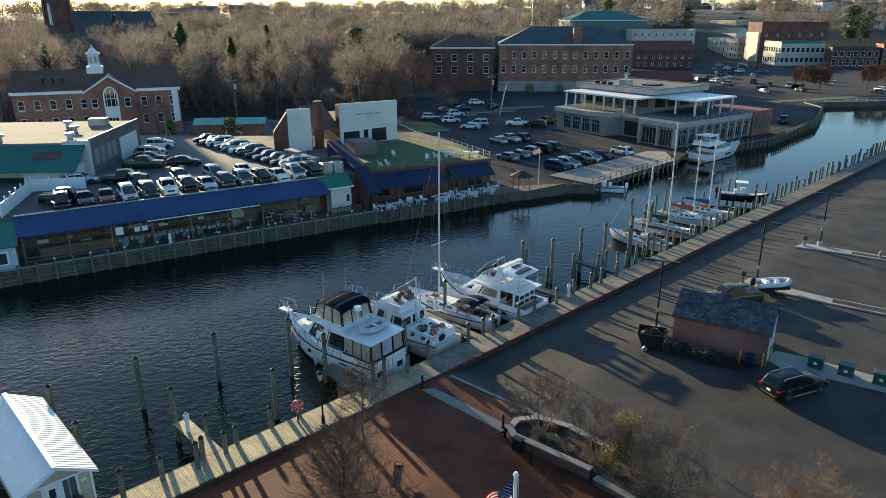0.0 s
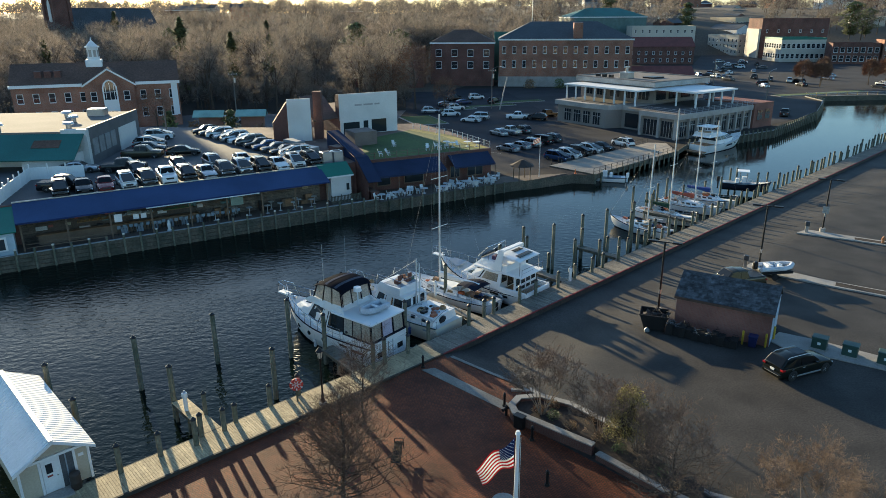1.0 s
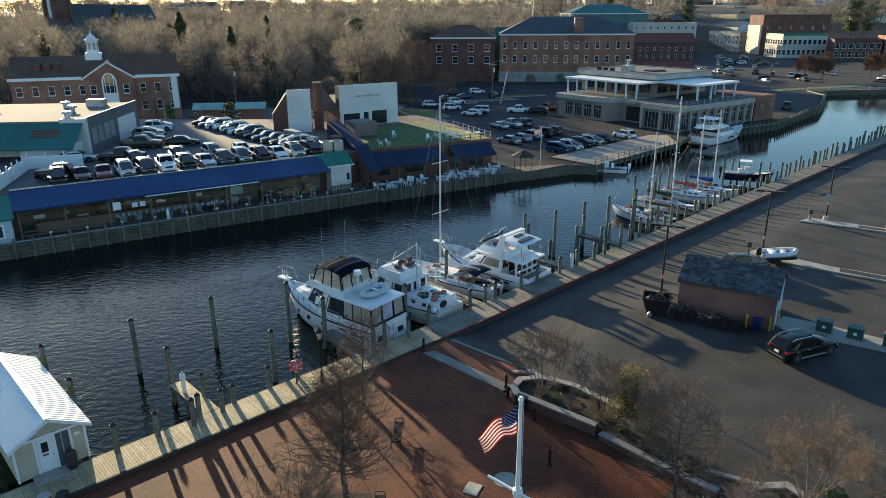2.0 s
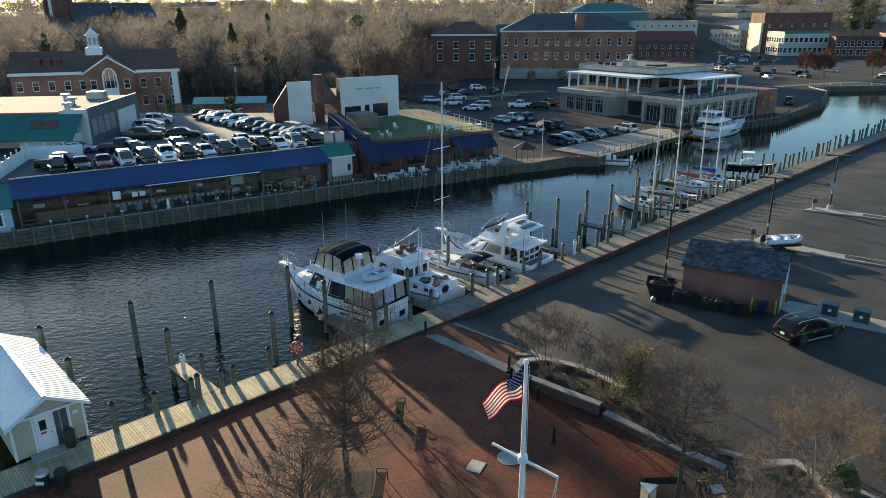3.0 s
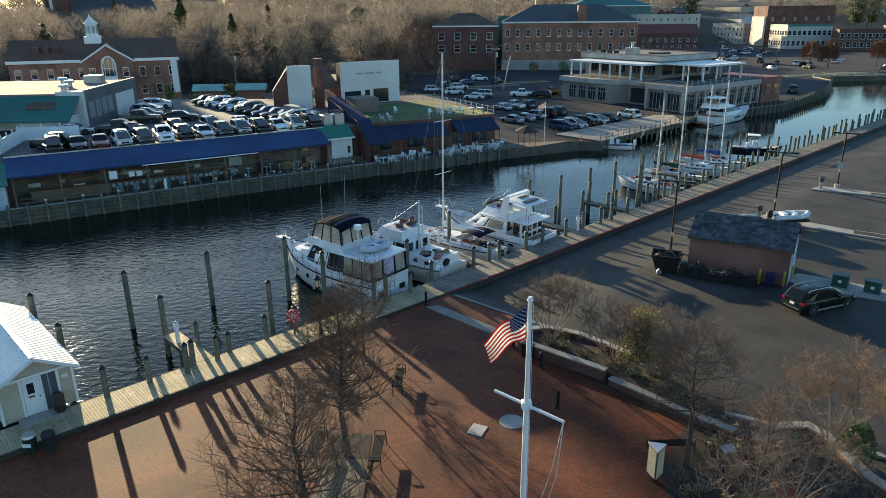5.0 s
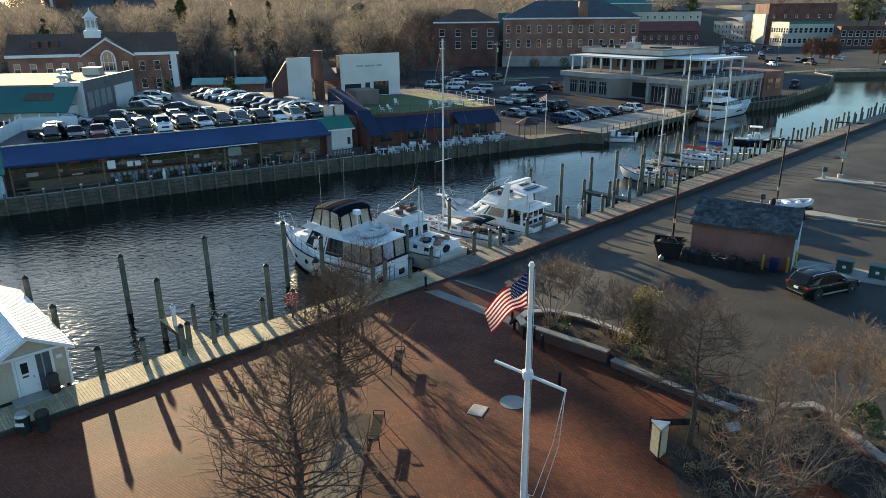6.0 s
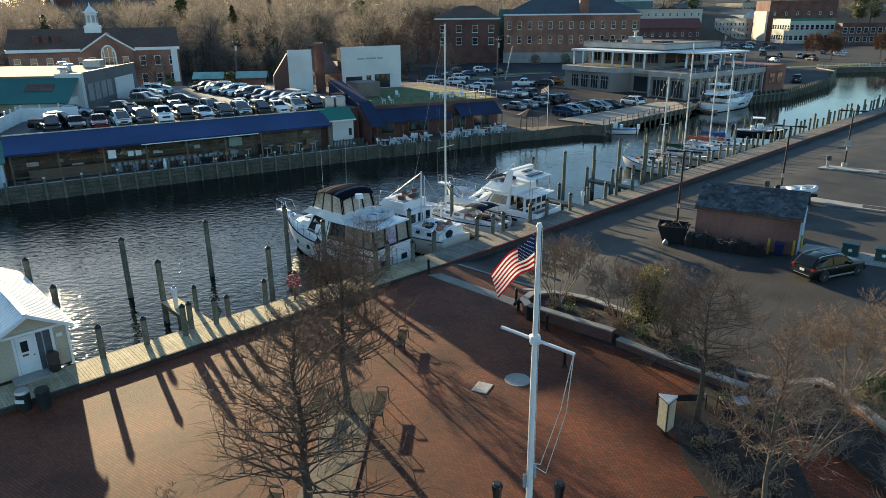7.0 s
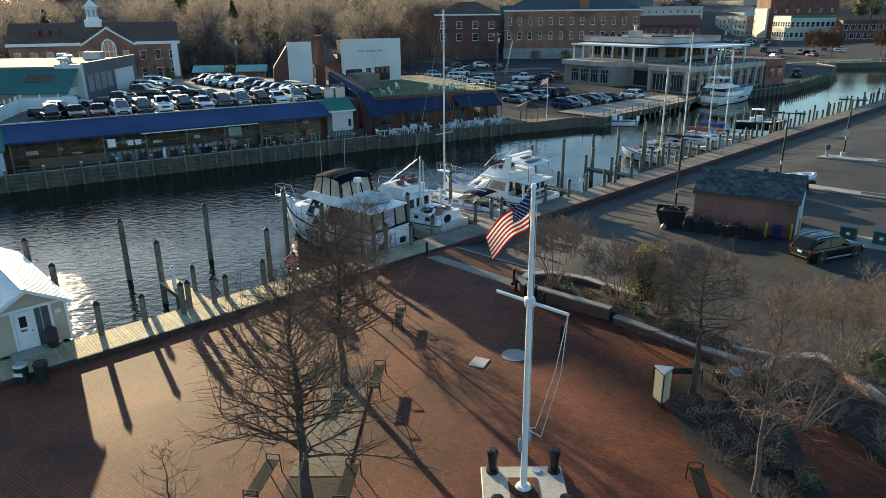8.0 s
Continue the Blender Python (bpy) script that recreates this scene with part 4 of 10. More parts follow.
def hull_parts(e, L, beam, free, gel=None, boot=None, stripe=None, **kw):
    rings = hull(L, beam, free, **kw)
    part("hull", hull_shape(rings), gel or GEL, e, smooth=True)
    top = Shape()
    a, b = deck_line(rings)
    d = [((x, y * 0.94, z + 0.015), (x, -y * 0.94, z + 0.015)) for x, y, z in a]
    for i in range(len(d) - 1):
        top.add([d[i][0], d[i + 1][0], d[i + 1][1], d[i][1]], [(0, 1, 2, 3)])
    part("deck", top, mat("deck_white", (0.68, 0.68, 0.66), 0.6, var=0.06, scale=2, bump=0.05, stain=0.15), e)
    for line in (a, b):
        part("rubrail", Shape().path([(x, y, z) for x, y, z in line], 0.045, 6), stripe or NAVY, e)
    bt = Shape()
    for i in range(len(rings) - 1):
        for k in (2, 5):
            p, q = rings[i][k], rings[i + 1][k]
            pu, qu = rings[i][1 if k == 2 else 6], rings[i + 1][1 if k == 2 else 6]
            o = 0.012 if k == 5 else -0.012
            lerp = lambda m, n, f: (m[0] + (n[0] - m[0]) * f, m[1] + (n[1] - m[1]) * f + o, m[2] + (n[2] - m[2]) * f)
            bt.add([lerp(p, pu, 0), lerp(q, qu, 0), lerp(q, qu, 0.18), lerp(p, pu, 0.18)], [(0, 1, 2, 3)])
    part("boot_stripe", bt, boot or NAVY, e)
    return a, b


CLEAR = mat("clear_vinyl", (0.30, 0.26, 0.20), 0.18, var=0.35, scale=6, spec=0.6)
TEAK = mat("teak", (0.28, 0.16, 0.08), 0.6, var=0.2, scale=5, bump=0.1)
# Clear vinyl made pale beige: the bright interior behind is in its colour.
CURTAIN = mat("vinyl_lit_interior", (0.62, 0.55, 0.44), 0.16, var=0.35, scale=5, spec=0.6)
CURTAIN.node_tree.nodes["Principled BSDF"].inputs["Alpha"].default_value = 0.55
BLUEGREY = mat("blue_grey_cover", (0.30, 0.36, 0.42), 0.8, var=0.1, bump=0.1)


def pulpit(e, L, free, beam, z):
    s = Shape().box(L - 0.3, L + 0.9, -0.28, 0.28, z - 0.02, z + 0.08)
    part("bow_pulpit", s, GEL, e)
    s = Shape()
    for y in (-0.25, 0.25):
        s.path([(L - 0.6, y * 2.2, z + 0.05), (L - 0.3, y * 1.8, z + 0.75), (L + 0.8, y, z + 0.8), (L + 0.85, y, z + 0.1)], 0.024, 5)
    s.tube((L + 0.8, -0.25, z + 0.8), (L + 0.8, 0.25, z + 0.8), 0.024, n=5)
    part("pulpit_rail", s, CHROME, e)


BLACK_CANVAS = mat("black_navy_canvas", (0.010, 0.011, 0.017), 1.0, spec=0.03, var=0.2, scale=3, bump=0.15)


def motor_yacht():
    """Aft-cabin motor yacht with flybridge canvas and clear curtains."""
    e = thing("motor_yacht", at(-3.3, 46.1, ZW, 142) @ Matrix.Diagonal((1, 1, 1.19, 1)), "white motor yacht with navy flybridge canvas and clear curtains", "boat")
    L, bm_, fr = 11.6, 4.1, 1.55
    a, b = hull_parts(e, L, bm_, fr, bow_rise=0.8, full=0.6, stern=0.92)
    part("swim_platform", Shape().bbox(-0.9, 0.02, -1.7, 1.7, 0.22, 0.32), GEL, e)
    pulpit(e, L, fr, bm_, 2.36)
    for line in (a[4:], b[4:]):
        rail(e, [(x, y * 0.96, z) for x, y, z in line], 0.72, 9, r=0.028)
    # saloon
    c = Cabin(2.9, 8.6, 3.5, 1.35, 3.15, front=1.5, back=0.0, taper=0.2, nose=0.62)
    part("saloon", c.shape(), GEL, e)
    for sg_ in (-1, 1):
        for t0, t1 in ((0.05, 0.40), (0.43, 0.58), (0.61, 0.94)):
            part("saloon_window", c.pane(t0, t1, 0.30, 0.93, sg_), GLASS, e)
    for v in (-0.62, 0.0, 0.62):
        part("windscreen", c.front(v - 0.28, v + 0.28, 0.45, 0.9), GLASS, e)
    # aft deck enclosure
    ad = Cabin(0.15, 3.0, 3.75, 1.55, 3.1, front=0, back=0.12, taper=0.12, nose=1.0)
    part("aft_coaming", Shape().box(0.05, 3.0, -1.9, 1.9, 1.5, 1.95), GEL, e)
    part("rub_rail", Shape().box(0.0, 3.05, -1.94, 1.94, 1.93, 1.98), NAVY, e)
    for sg_ in (-1, 1):
        for t0, t1 in ((0.02, 0.32), (0.35, 0.64), (0.67, 0.98)):
            part("curtain", ad.pane(t0, t1, 0.3, 0.97, sg_), CURTAIN, e, "clear vinyl curtain with dark edges")
    for v in (-0.68, 0.0, 0.68):
        part("curtain", ad.front(v - 0.28, v + 0.28, 0.3, 0.97, back=True), CURTAIN if v else mat("lilac_towel", (0.5, 0.45, 0.55), 0.9), e)
    s = Shape()
    for t in (0.0, 0.335, 0.655, 1.0):
        for sg_ in (-1, 1):
            s.tube(ad.side(t, 0.25, sg_, 0.02), ad.side(t, 1, sg_, 0.02), 0.035, n=6)
    for v in (-0.95, -0.34, 0.34, 0.95):
        p, q = ad.side(0, 0.25, 1), ad.side(0, 1, 1)
        s.tube((p[0] - 0.03, p[1] * v, p[2]), (q[0] - 0.03, q[1] * v, q[2]), 0.035, n=6)
    part("curtain_frame", s, BLACK_CANVAS, e)
    # aft roof and flybridge
    part("aft_roof", Shape().bbox(0.1, 4.3, -1.86, 1.86, 3.1, 3.2, 0.04), GEL, e)
    for sg_ in (-1, 1):
        part("bridge_wing", Shape().plate([(2.9, sg_ * 1.70, 3.12), (8.0, sg_ * 1.25, 3.12), (6.9, sg_ * 1.3, 3.6), (3.3, sg_ * 1.62, 3.5)][::sg_], 0.06), GEL, e)
    fb = Cabin(3.5, 7.6, 3.3, 3.16, 3.66, front=0.9, back=0.1, taper=0.1, nose=0.7)
    part("flybridge", fb.shape(), GEL, e)
    cv = Cabin(3.3, 6.7, 3.15, 3.62, 4.72, front=0.5, back=0.25, taper=0.1, nose=0.85)
    for sg_ in (-1, 1):
        for t0, t1 in ((0.03, 0.3), (0.33, 0.62), (0.65, 0.97)):
            part("flybridge_curtain", cv.pane(t0, t1, 0.05, 0.95, sg_), CURTAIN, e)
    for v in (-0.6, 0.0, 0.6):
        part("flybridge_curtain", cv.front(v - 0.27, v + 0.27, 0.05, 0.95), CURTAIN, e)
        part("flybridge_curtain", cv.front(v - 0.27, v + 0.27, 0.05, 0.95, back=True), CURTAIN, e)
    for t in (0.0, 0.32, 0.64, 1.0):
        for sg_ in (-1, 1):
            part("canvas_frame", Shape().tube(cv.side(t, 0, sg_, 0.02), cv.side(t, 1, sg_, 0.02), 0.045, n=6), BLACK_CANVAS, e)
    for v in (-0.95, -0.32, 0.32, 0.95):
        for bk in (0, 1):
            p, q = cv.side(bk, 0, 1), cv.side(bk, 1, 1)
            part("canvas_frame", Shape().tube((p[0] + 0.04 * (2 * bk - 1), p[1] * v, p[2]), (q[0] + 0.04 * (2 * bk - 1), q[1] * v, q[2]), 0.045, n=6), BLACK_CANVAS, e)
    top = Shape()
    xs = [3.3, 3.5, 4.3, 5.2, 5.95, 6.4]
    zs = [4.62, 4.78, 4.92, 4.94, 4.82, 4.6]
    rr = []
    for x, z in zip(xs, zs):
        rr.append([(x, y, z - 0.16 * (abs(y) / 1.55) ** 3) for y in (-1.58, -1.2, -0.6, 0, 0.6, 1.2, 1.58)] + [(x, y, z - 0.05 - 0.16 * (abs(y) / 1.55) ** 3) for y in (1.55, 1.2, 0.6, 0, -0.6, -1.2, -1.55)])
    for x0_, x1_ in ((3.95, 4.2), (4.95, 5.2)):
        st_ = Shape()
        for x in (x0_, x1_):
            z = np.interp(x, xs, zs) + 0.012
            st_.v += [(x, yy, float(z) - 0.16 * (abs(yy) / 1.55) ** 3) for yy in (-1.5, -1.2, -0.6, 0, 0.6, 1.2, 1.5)]
        st_.f = [(k, k + 1, k + 8, k + 7) for k in range(6)]
        part("bimini_band", st_, mat("grey_canvas_band", (0.10, 0.10, 0.12), 0.9, spec=0.05), e, "grey canvas band")
    part("bimini", top.rings(rr), BLACK_CANVAS, e, "dark navy canvas top", smooth=True)
    tk_ = Cabin(7.6, 10.2, 2.3, 1.9, 2.42, front=0.9, back=0.0, taper=0.2, nose=0.6)
    part("trunk_cabin", tk_.shape(), GEL, e)
    part("foredeck_hatch", Shape().bbox(8.4, 8.95, -0.3, 0.3, 2.40, 2.47, 0.02), GLASS, e)
    part("anchor_winch", Shape().bbox(10.5, 10.8, -0.12, 0.12, 2.2, 2.42, 0.04), CHROME, e)
    for sg_ in (-1, 1):
        part("name_bar", Shape().box(0.8, 2.1, sg_ * 1.985 - 0.012, sg_ * 1.985 + 0.012, 1.0, 1.16), mat("dull_red_bar", (0.28, 0.10, 0.09), 0.6), e)
        part("hull_vent", Shape().box(2.6, 3.4, sg_ * 2.02 - 0.012, sg_ * 2.02 + 0.012, 1.12, 1.24), BLACK_METAL, e)
        part("side_step", Shape().bbox(3.0, 3.5, sg_ * 1.7 - 0.2, sg_ * 1.7 + 0.2, 1.55, 1.95, 0.04), GEL, e)
    # radar, dinghy, ladder, ports
    part("radar", Shape().tube((3.2, 0, 3.2), (3.0, 0.2, 4.5), 0.05, n=8).tube((3.0, 0.2, 4.45), (3.0, 0.2, 4.7), 0.33, 0.28, 16), GEL, e)
    # inflatable tender lying across the aft roof
    dm = pose(1.75, -1.35, 3.44, 0, 0, 90)
    ring = [(0.0, -0.48, 0.0), (1.0, -0.5, 0.0), (1.7, -0.45, 0.03), (2.15, -0.3, 0.09), (2.4, 0.0, 0.13), (2.15, 0.3, 0.09), (1.7, 0.45, 0.03), (1.0, 0.5, 0.0), (0.0, 0.48, 0.0)]
    dg = part("dinghy", Shape().path(ring, 0.19, 10).move(dm), mat("pale_grey_tube", (0.55, 0.58, 0.62), 0.5, var=0.12, scale=5), e, "small pale inflatable dinghy on the aft roof", smooth=True)
    part("floor", Shape().box(0.05, 2.1, -0.36, 0.36, -0.12, -0.06).move(dm), BLUEGREY, dg)
    part("thwart", Shape().box(0.9, 1.15, -0.42, 0.42, 0.08, 0.12).move(dm), GEL, dg)
    part("transom_board", Shape().box(0.02, 0.07, -0.34, 0.34, -0.16, 0.26).move(dm), GEL, dg)
    part("saloon_floor", Shape().box(0.2, 2.95, -1.8, 1.8, 1.5, 1.62), TEAK, e)
    for y in (-1.0, 0.9):
        part("deck_seat", Shape().bbox(1.0, 1.6, y - 0.3, y + 0.3, 1.62, 2.1).bbox(1.55, 1.7, y - 0.3, y + 0.3, 2.0, 2.6), mat("tan_cushion", (0.42, 0.31, 0.2), 0.85, var=0.15), e)
    for x in (5.2, 7.0, 8.7):
        for sg_ in (-1, 1):
            part("porthole", Shape().tube((x, sg_ * (1.92 - max(x - 6.5, 0) * 0.3), 1.05), (x, sg_ * (2.02 - max(x - 6.5, 0) * 0.3), 1.05), 0.16, n=12), GLASS, e)
    s = Shape()
    for y in (-0.25, 0.25):
        s.tube((-0.06, y, 0.3), (-0.06, y, 1.7), 0.025, n=6)
    for i in range(5):
        s.tube((-0.06, -0.25, 0.45 + i * 0.28), (-0.06, 0.25, 0.45 + i * 0.28), 0.02, n=6)
    part("ladder", s, CHROME, e)
    for y in (-1.1, 1.1):
        part("transom_window", Shape().bbox(-0.05, 0.02, y - 0.3, y + 0.3, 0.85, 1.2), GLASS, e)
    for y in (-1.0, 1.3):
        part("antenna", Shape().tube((5.5, y, 4.9), (5.4, y * 1.05, 7.4), 0.012, 0.006, 5), WHITE, e)
    return e


motor_yacht()


def trawler():
    e = thing("trawler_yacht", at(1.2, 50.1, ZW, 140), "older cream trawler yacht cluttered with gear on deck", "boat")
    L = 10.8
    a, b = hull_parts(e, L, 3.7, 1.5, gel=GEL_CREAM, bow_rise=1.1, full=0.62, stern=0.9, stripe=mat("dark_green_trim", (0.02, 0.05, 0.05), 0.5))
    pulpit(e, L, 1.5, 3.7, 2.5)
    for line in (a[5:], b[5:]):
        rail(e, [(x, y * 0.96, z) for x, y, z in line], 0.75, 6)
    ac = Cabin(0.5, 3.6, 3.0, 1.4, 2.15, front=0.2, back=0.1, taper=0.1, nose=1)
    part("aft_cabin", ac.shape(), GEL, e)
    part("aft_hatch", Shape().tube((0.55, 0.3, 1.78), (0.42, 0.3, 1.74), 0.36, n=16), BLACK_METAL, e)
    for sg_ in (-1, 1):
        for t in (0.25, 0.65):
            part("aft_window", ac.pane(t, t + 0.14, 0.35, 0.75, sg_), GLASS, e)
    c = Cabin(3.7, 7.9, 3.0, 1.4, 3.1, front=0.9, back=0.0, taper=0.12, nose=0.75)
    part("wheelhouse", c.shape(), GEL, e)
    for sg_ in (-1, 1):
        for t0, t1 in ((0.05, 0.3), (0.34, 0.6), (0.66, 0.9)):
            part("wheelhouse_window", c.pane(t0, t1, 0.45, 0.85, sg_), GLASS, e)
    for v in (-0.6, 0, 0.6):
        part("windscreen", c.front(v - 0.26, v + 0.26, 0.5, 0.9), GLASS, e)
        part("rear_window", c.front(v - 0.2, v + 0.2, 0.45, 0.85, back=True), GLASS, e)
    fb = Cabin(4.2, 7.3, 2.7, 3.12, 3.75, front=0.6, back=0.0, taper=0.05, nose=0.8)
    part("flybridge", fb.shape(), GEL, e)
    part("flybridge_well", Shape().box(4.4, 6.2, -1.1, 1.1, 3.755, 3.78), BLUEGREY, e)
    for y, x in ((-0.5, 5.0), (0.5, 5.2)):
        part("helm_seat", Shape().bbox(x - 0.25, x + 0.25, y - 0.25, y + 0.25, 3.78, 4.1, 0.06).bbox(x - 0.3, x - 0.2, y - 0.25, y + 0.25, 4.1, 4.55, 0.04), mat("brown_cushion", (0.16, 0.07, 0.05), 0.8), e)
    s = Shape()
    for y in (-1.25, 1.25):
        s.path([(4.2, y, 3.75), (4.2, y, 4.4), (7.0, y * 0.85, 4.35), (7.2, y * 0.8, 3.75)], 0.022, 5)
    s.tube((4.2, -1.25, 4.4), (4.2, 1.25, 4.4), 0.022, n=5)
    part("bridge_rail", s, CHROME, e)
    part("mast", Shape().tube((3.6, 0, 2.1), (3.5, 0, 6.2), 0.07, 0.05, 10).tube((3.2, 0, 2.1), (3.1, 0.1, 5.9), 0.05, 0.04, 8), ALU, e, smooth=True)
    part("boom", Shape().tube((3.5, 0, 3.3), (0.9, 0, 3.9), 0.045, n=8), ALU, e)
    s = Shape()
    for p in ((0.6, 1.4, 1.5), (0.6, -1.4, 1.5), (7.8, 0, 3.1)):
        s.tube((3.5, 0, 6.1), p, 0.01, n=4)
    part("stay", s, STEEL, e)
    rng = random.Random(4)
    tray = mat("terracotta_crate", (0.34, 0.13, 0.07), 0.8, var=0.2, scale=6)
    for i in range(5):
        x, y = 0.9 + i * 0.35, 0.9 - 0.5 * (i % 3)
        part("deck_crate", Shape().bbox(x - 0.2, x + 0.2, y - 0.28, y + 0.28, 2.16, 2.16 + rng.uniform(0.15, 0.3), 0.03), tray if i < 3 else BLACK_METAL, e)
    s = Shape()
    for i in range(9):
        a0 = i / 8 * math.pi
        s.tube((0.4, -1.65 + 3.3 * i / 9, 2.1 + 0.4 * math.sin(a0)), (0.4, -1.65 + 3.3 * (i + 1) / 9, 2.1 + 0.4 * math.sin((i + 1) / 8 * math.pi)), 0.02, n=5)
    for line in (a[:6], b[:6]):
        s.path([(x, y * 0.95, z + 0.6) for x, y, z in line], 0.02, 5)
        for x, y, z in line[::2]:
            s.tube((x, y * 0.95, z), (x, y * 0.95, z + 0.6), 0.018, n=5)
    part("stern_rail", s, CHROME, e)
    rope = mat("straw_rope", (0.36, 0.27, 0.16), 0.9, var=0.2, scale=10)
    for x, y, r, z in ((2.4, 0.75, 0.34, 2.16), (1.3, -0.7, 0.28, 2.16), (8.8, 0.5, 0.3, 2.5), (9.3, -0.4, 0.24, 2.55)):
        part("rope_coil", Shape().path([(x + r * (1 - 0.006 * q) * math.cos(q * 0.5236), y + r * (1 - 0.006 * q) * math.sin(q * 0.5236), z + 0.0045 * q) for q in range(49)], 0.035, 5), rope, e)
    gear = (BLUEGREY, tray, BLACK_METAL, mat("green_tarpaulin", (0.08, 0.15, 0.13), 0.8, var=0.2), GEL, mat("pale_fish_box", (0.5, 0.52, 0.5), 0.6, var=0.15))
    for k in range(14):
        x = rng.choice((rng.uniform(0.8, 3.3), rng.uniform(4.4, 6.4), rng.uniform(8.2, 9.4)))
        y = rng.uniform(-1.0, 1.0) * (0.7 if x > 8 else 1)
        z = 2.14 if x < 3.6 else (3.76 if x < 7 else 2.42)
        w, d, h = rng.uniform(0.1, 0.3), rng.uniform(0.1, 0.25), rng.uniform(0.1, 0.4)
        part("deck_gear", Shape().bbox(x - w, x + w, y - d, y + d, z, z + h, 0.05), gear[k % 6], e)
    for sg_ in (-1, 1):
        part("hull_number", Shape().box(0.9, 2.2, sg_ * 1.7 - 0.015, sg_ * 1.7 + 0.015, 1.05, 1.2), BLUEGREY, e, "blurred lettering bar")
    return e


trawler()


def sail_cover(s, x0, x1, z, r=0.27):
    n = 7
    rr = []
    for i in range(n):
        t = i / (n - 1)
        q = r * (1 - 0.45 * t) * (0.9 + 0.15 * math.sin(t * 9))
        rr.append([(x0 + (x1 - x0) * t, q * math.cos(k * math.pi / 4), z + 0.05 + q * 1.3 * math.sin(k * math.pi / 4)) for k in range(8)])
    return s.rings(rr)


def sailboat(m, L, mast_h, cover, label, mast_x=0.56, gel=None, bimini=None, spread=1):
    """Sailing yacht: hull, coach roof, cockpit, mast with spreaders, boom with furled sail, stays."""
    e = thing("sailboat", m, label, "boat", "sailing boats along the quay")
    beam = L * 0.31
    a, b = hull_parts(e, L, beam, 0.95, gel=gel, bow_rise=0.45, full=0.56, stern=0.72)
    c = Cabin(L * 0.33, L * 0.74, beam * 0.58, 0.9, 1.38, front=L * 0.06, back=0.1, taper=0.12, nose=0.6)
    part("coach_roof", c.shape(), GEL, e)
    for sg_ in (-1, 1):
        for t in (0.12, 0.36, 0.6):
            part("cabin_window", c.pane(t, t + 0.16, 0.35, 0.8, sg_), GLASS, e)
    part("cockpit", Shape().box(L * 0.06, L * 0.31, -beam * 0.24, beam * 0.24, 0.975, 0.985), TEAK, e)
    s = Shape()
    for sg_ in (-1, 1):
        s.bbox(L * 0.06, L * 0.32, sg_ * beam * 0.27 - 0.07, sg_ * beam * 0.27 + 0.07, 0.93, 1.18, 0.04)
    part("coaming", s, GEL, e)
    part("hatch", Shape().bbox(L * 0.62, L * 0.68, -0.28, 0.28, 1.36, 1.43), GLASS, e)
    mx = L * mast_x
    part("mast", Shape().tube((mx, 0, 0.9), (mx - 0.08, 0, mast_h), 0.085, 0.07, 10), ALU, e, smooth=True)
    s = Shape()
    for k in range(spread):
        z = mast_h * (0.52 if spread == 1 else 0.4 + 0.27 * k)
        s.tube((mx - 0.05, -beam * 0.33, z), (mx - 0.05, beam * 0.33, z), 0.03, n=6)
    part("spreader", s, ALU, e)
    bz = 2.0
    part("boom", Shape().tube((mx, 0, bz), (L * 0.14, 0, bz + 0.1), 0.055, n=8), ALU, e)
    if cover:
        part("sail_cover", sail_cover(Shape(), mx - 0.1, L * 0.16, bz + 0.1), cover, e, smooth=True)
    s = Shape()
    tip = (mx - 0.08, 0, mast_h - 0.1)
    s.tube(tip, (L + 0.1, 0, 1.4), 0.012 if spread > 1 else 0.006, n=4).tube(tip, (0.05, 0, 1.0), 0.006, n=4)
    for sg_ in (-1, 1):
        for k in range(spread):
            z = mast_h * (0.52 if spread == 1 else 0.4 + 0.27 * k)
            s.tube((mx - 0.05, sg_ * beam * 0.33, z), (mx - 0.3, sg_ * beam * 0.44, 0.95), 0.005, n=4)
            s.tube((mx - 0.05, sg_ * beam * 0.33, z), tip, 0.005, n=4)
    part("rigging", s, mat("wire_rope", (0.25, 0.25, 0.24), 0.5), e)
    for line in (a, b):
        rail(e, [(x, y * 0.96, z) for x, y, z in line], 0.6, 7, r=0.014, name="lifeline")
    if bimini:
        rr = []
        for i in range(6):
            t = i / 5
            x = L * 0.12 + t * L * 0.2
            z = 2.15 + 0.18 * math.sin(t * math.pi)
            rr.append([(x, -beam * 0.36, z - 0.12), (x, -beam * 0.2, z), (x, beam * 0.2, z), (x, beam * 0.36, z - 0.12), (x, beam * 0.2, z - 0.04), (x, -beam * 0.2, z - 0.04)])
        part("bimini", Shape().rings(rr), bimini, e)
        s = Shape()
        for x in (L * 0.13, L * 0.3):
            for y in (-beam * 0.35, beam * 0.35):
                s.tube((x, y, 0.95), (x, y, 2.05), 0.018, n=5)
        part("bimini_frame", s, CHROME, e)
    part("outboard", Shape().bbox(-0.35, -0.02, -0.2, 0.15, 0.3, 1.0, 0.06), BLACK_METAL, e)
    rng = random.Random(int(L * 100 + mast_h * 10))
    gear = (NAVY, TEAK, mat("orange_gear", (0.5, 0.12, 0.04), 0.7), mat("sail_bag", (0.42, 0.40, 0.36), 0.9, var=0.2, scale=6), BLACK_METAL, mat("blue_bag", (0.04, 0.10, 0.25), 0.8))
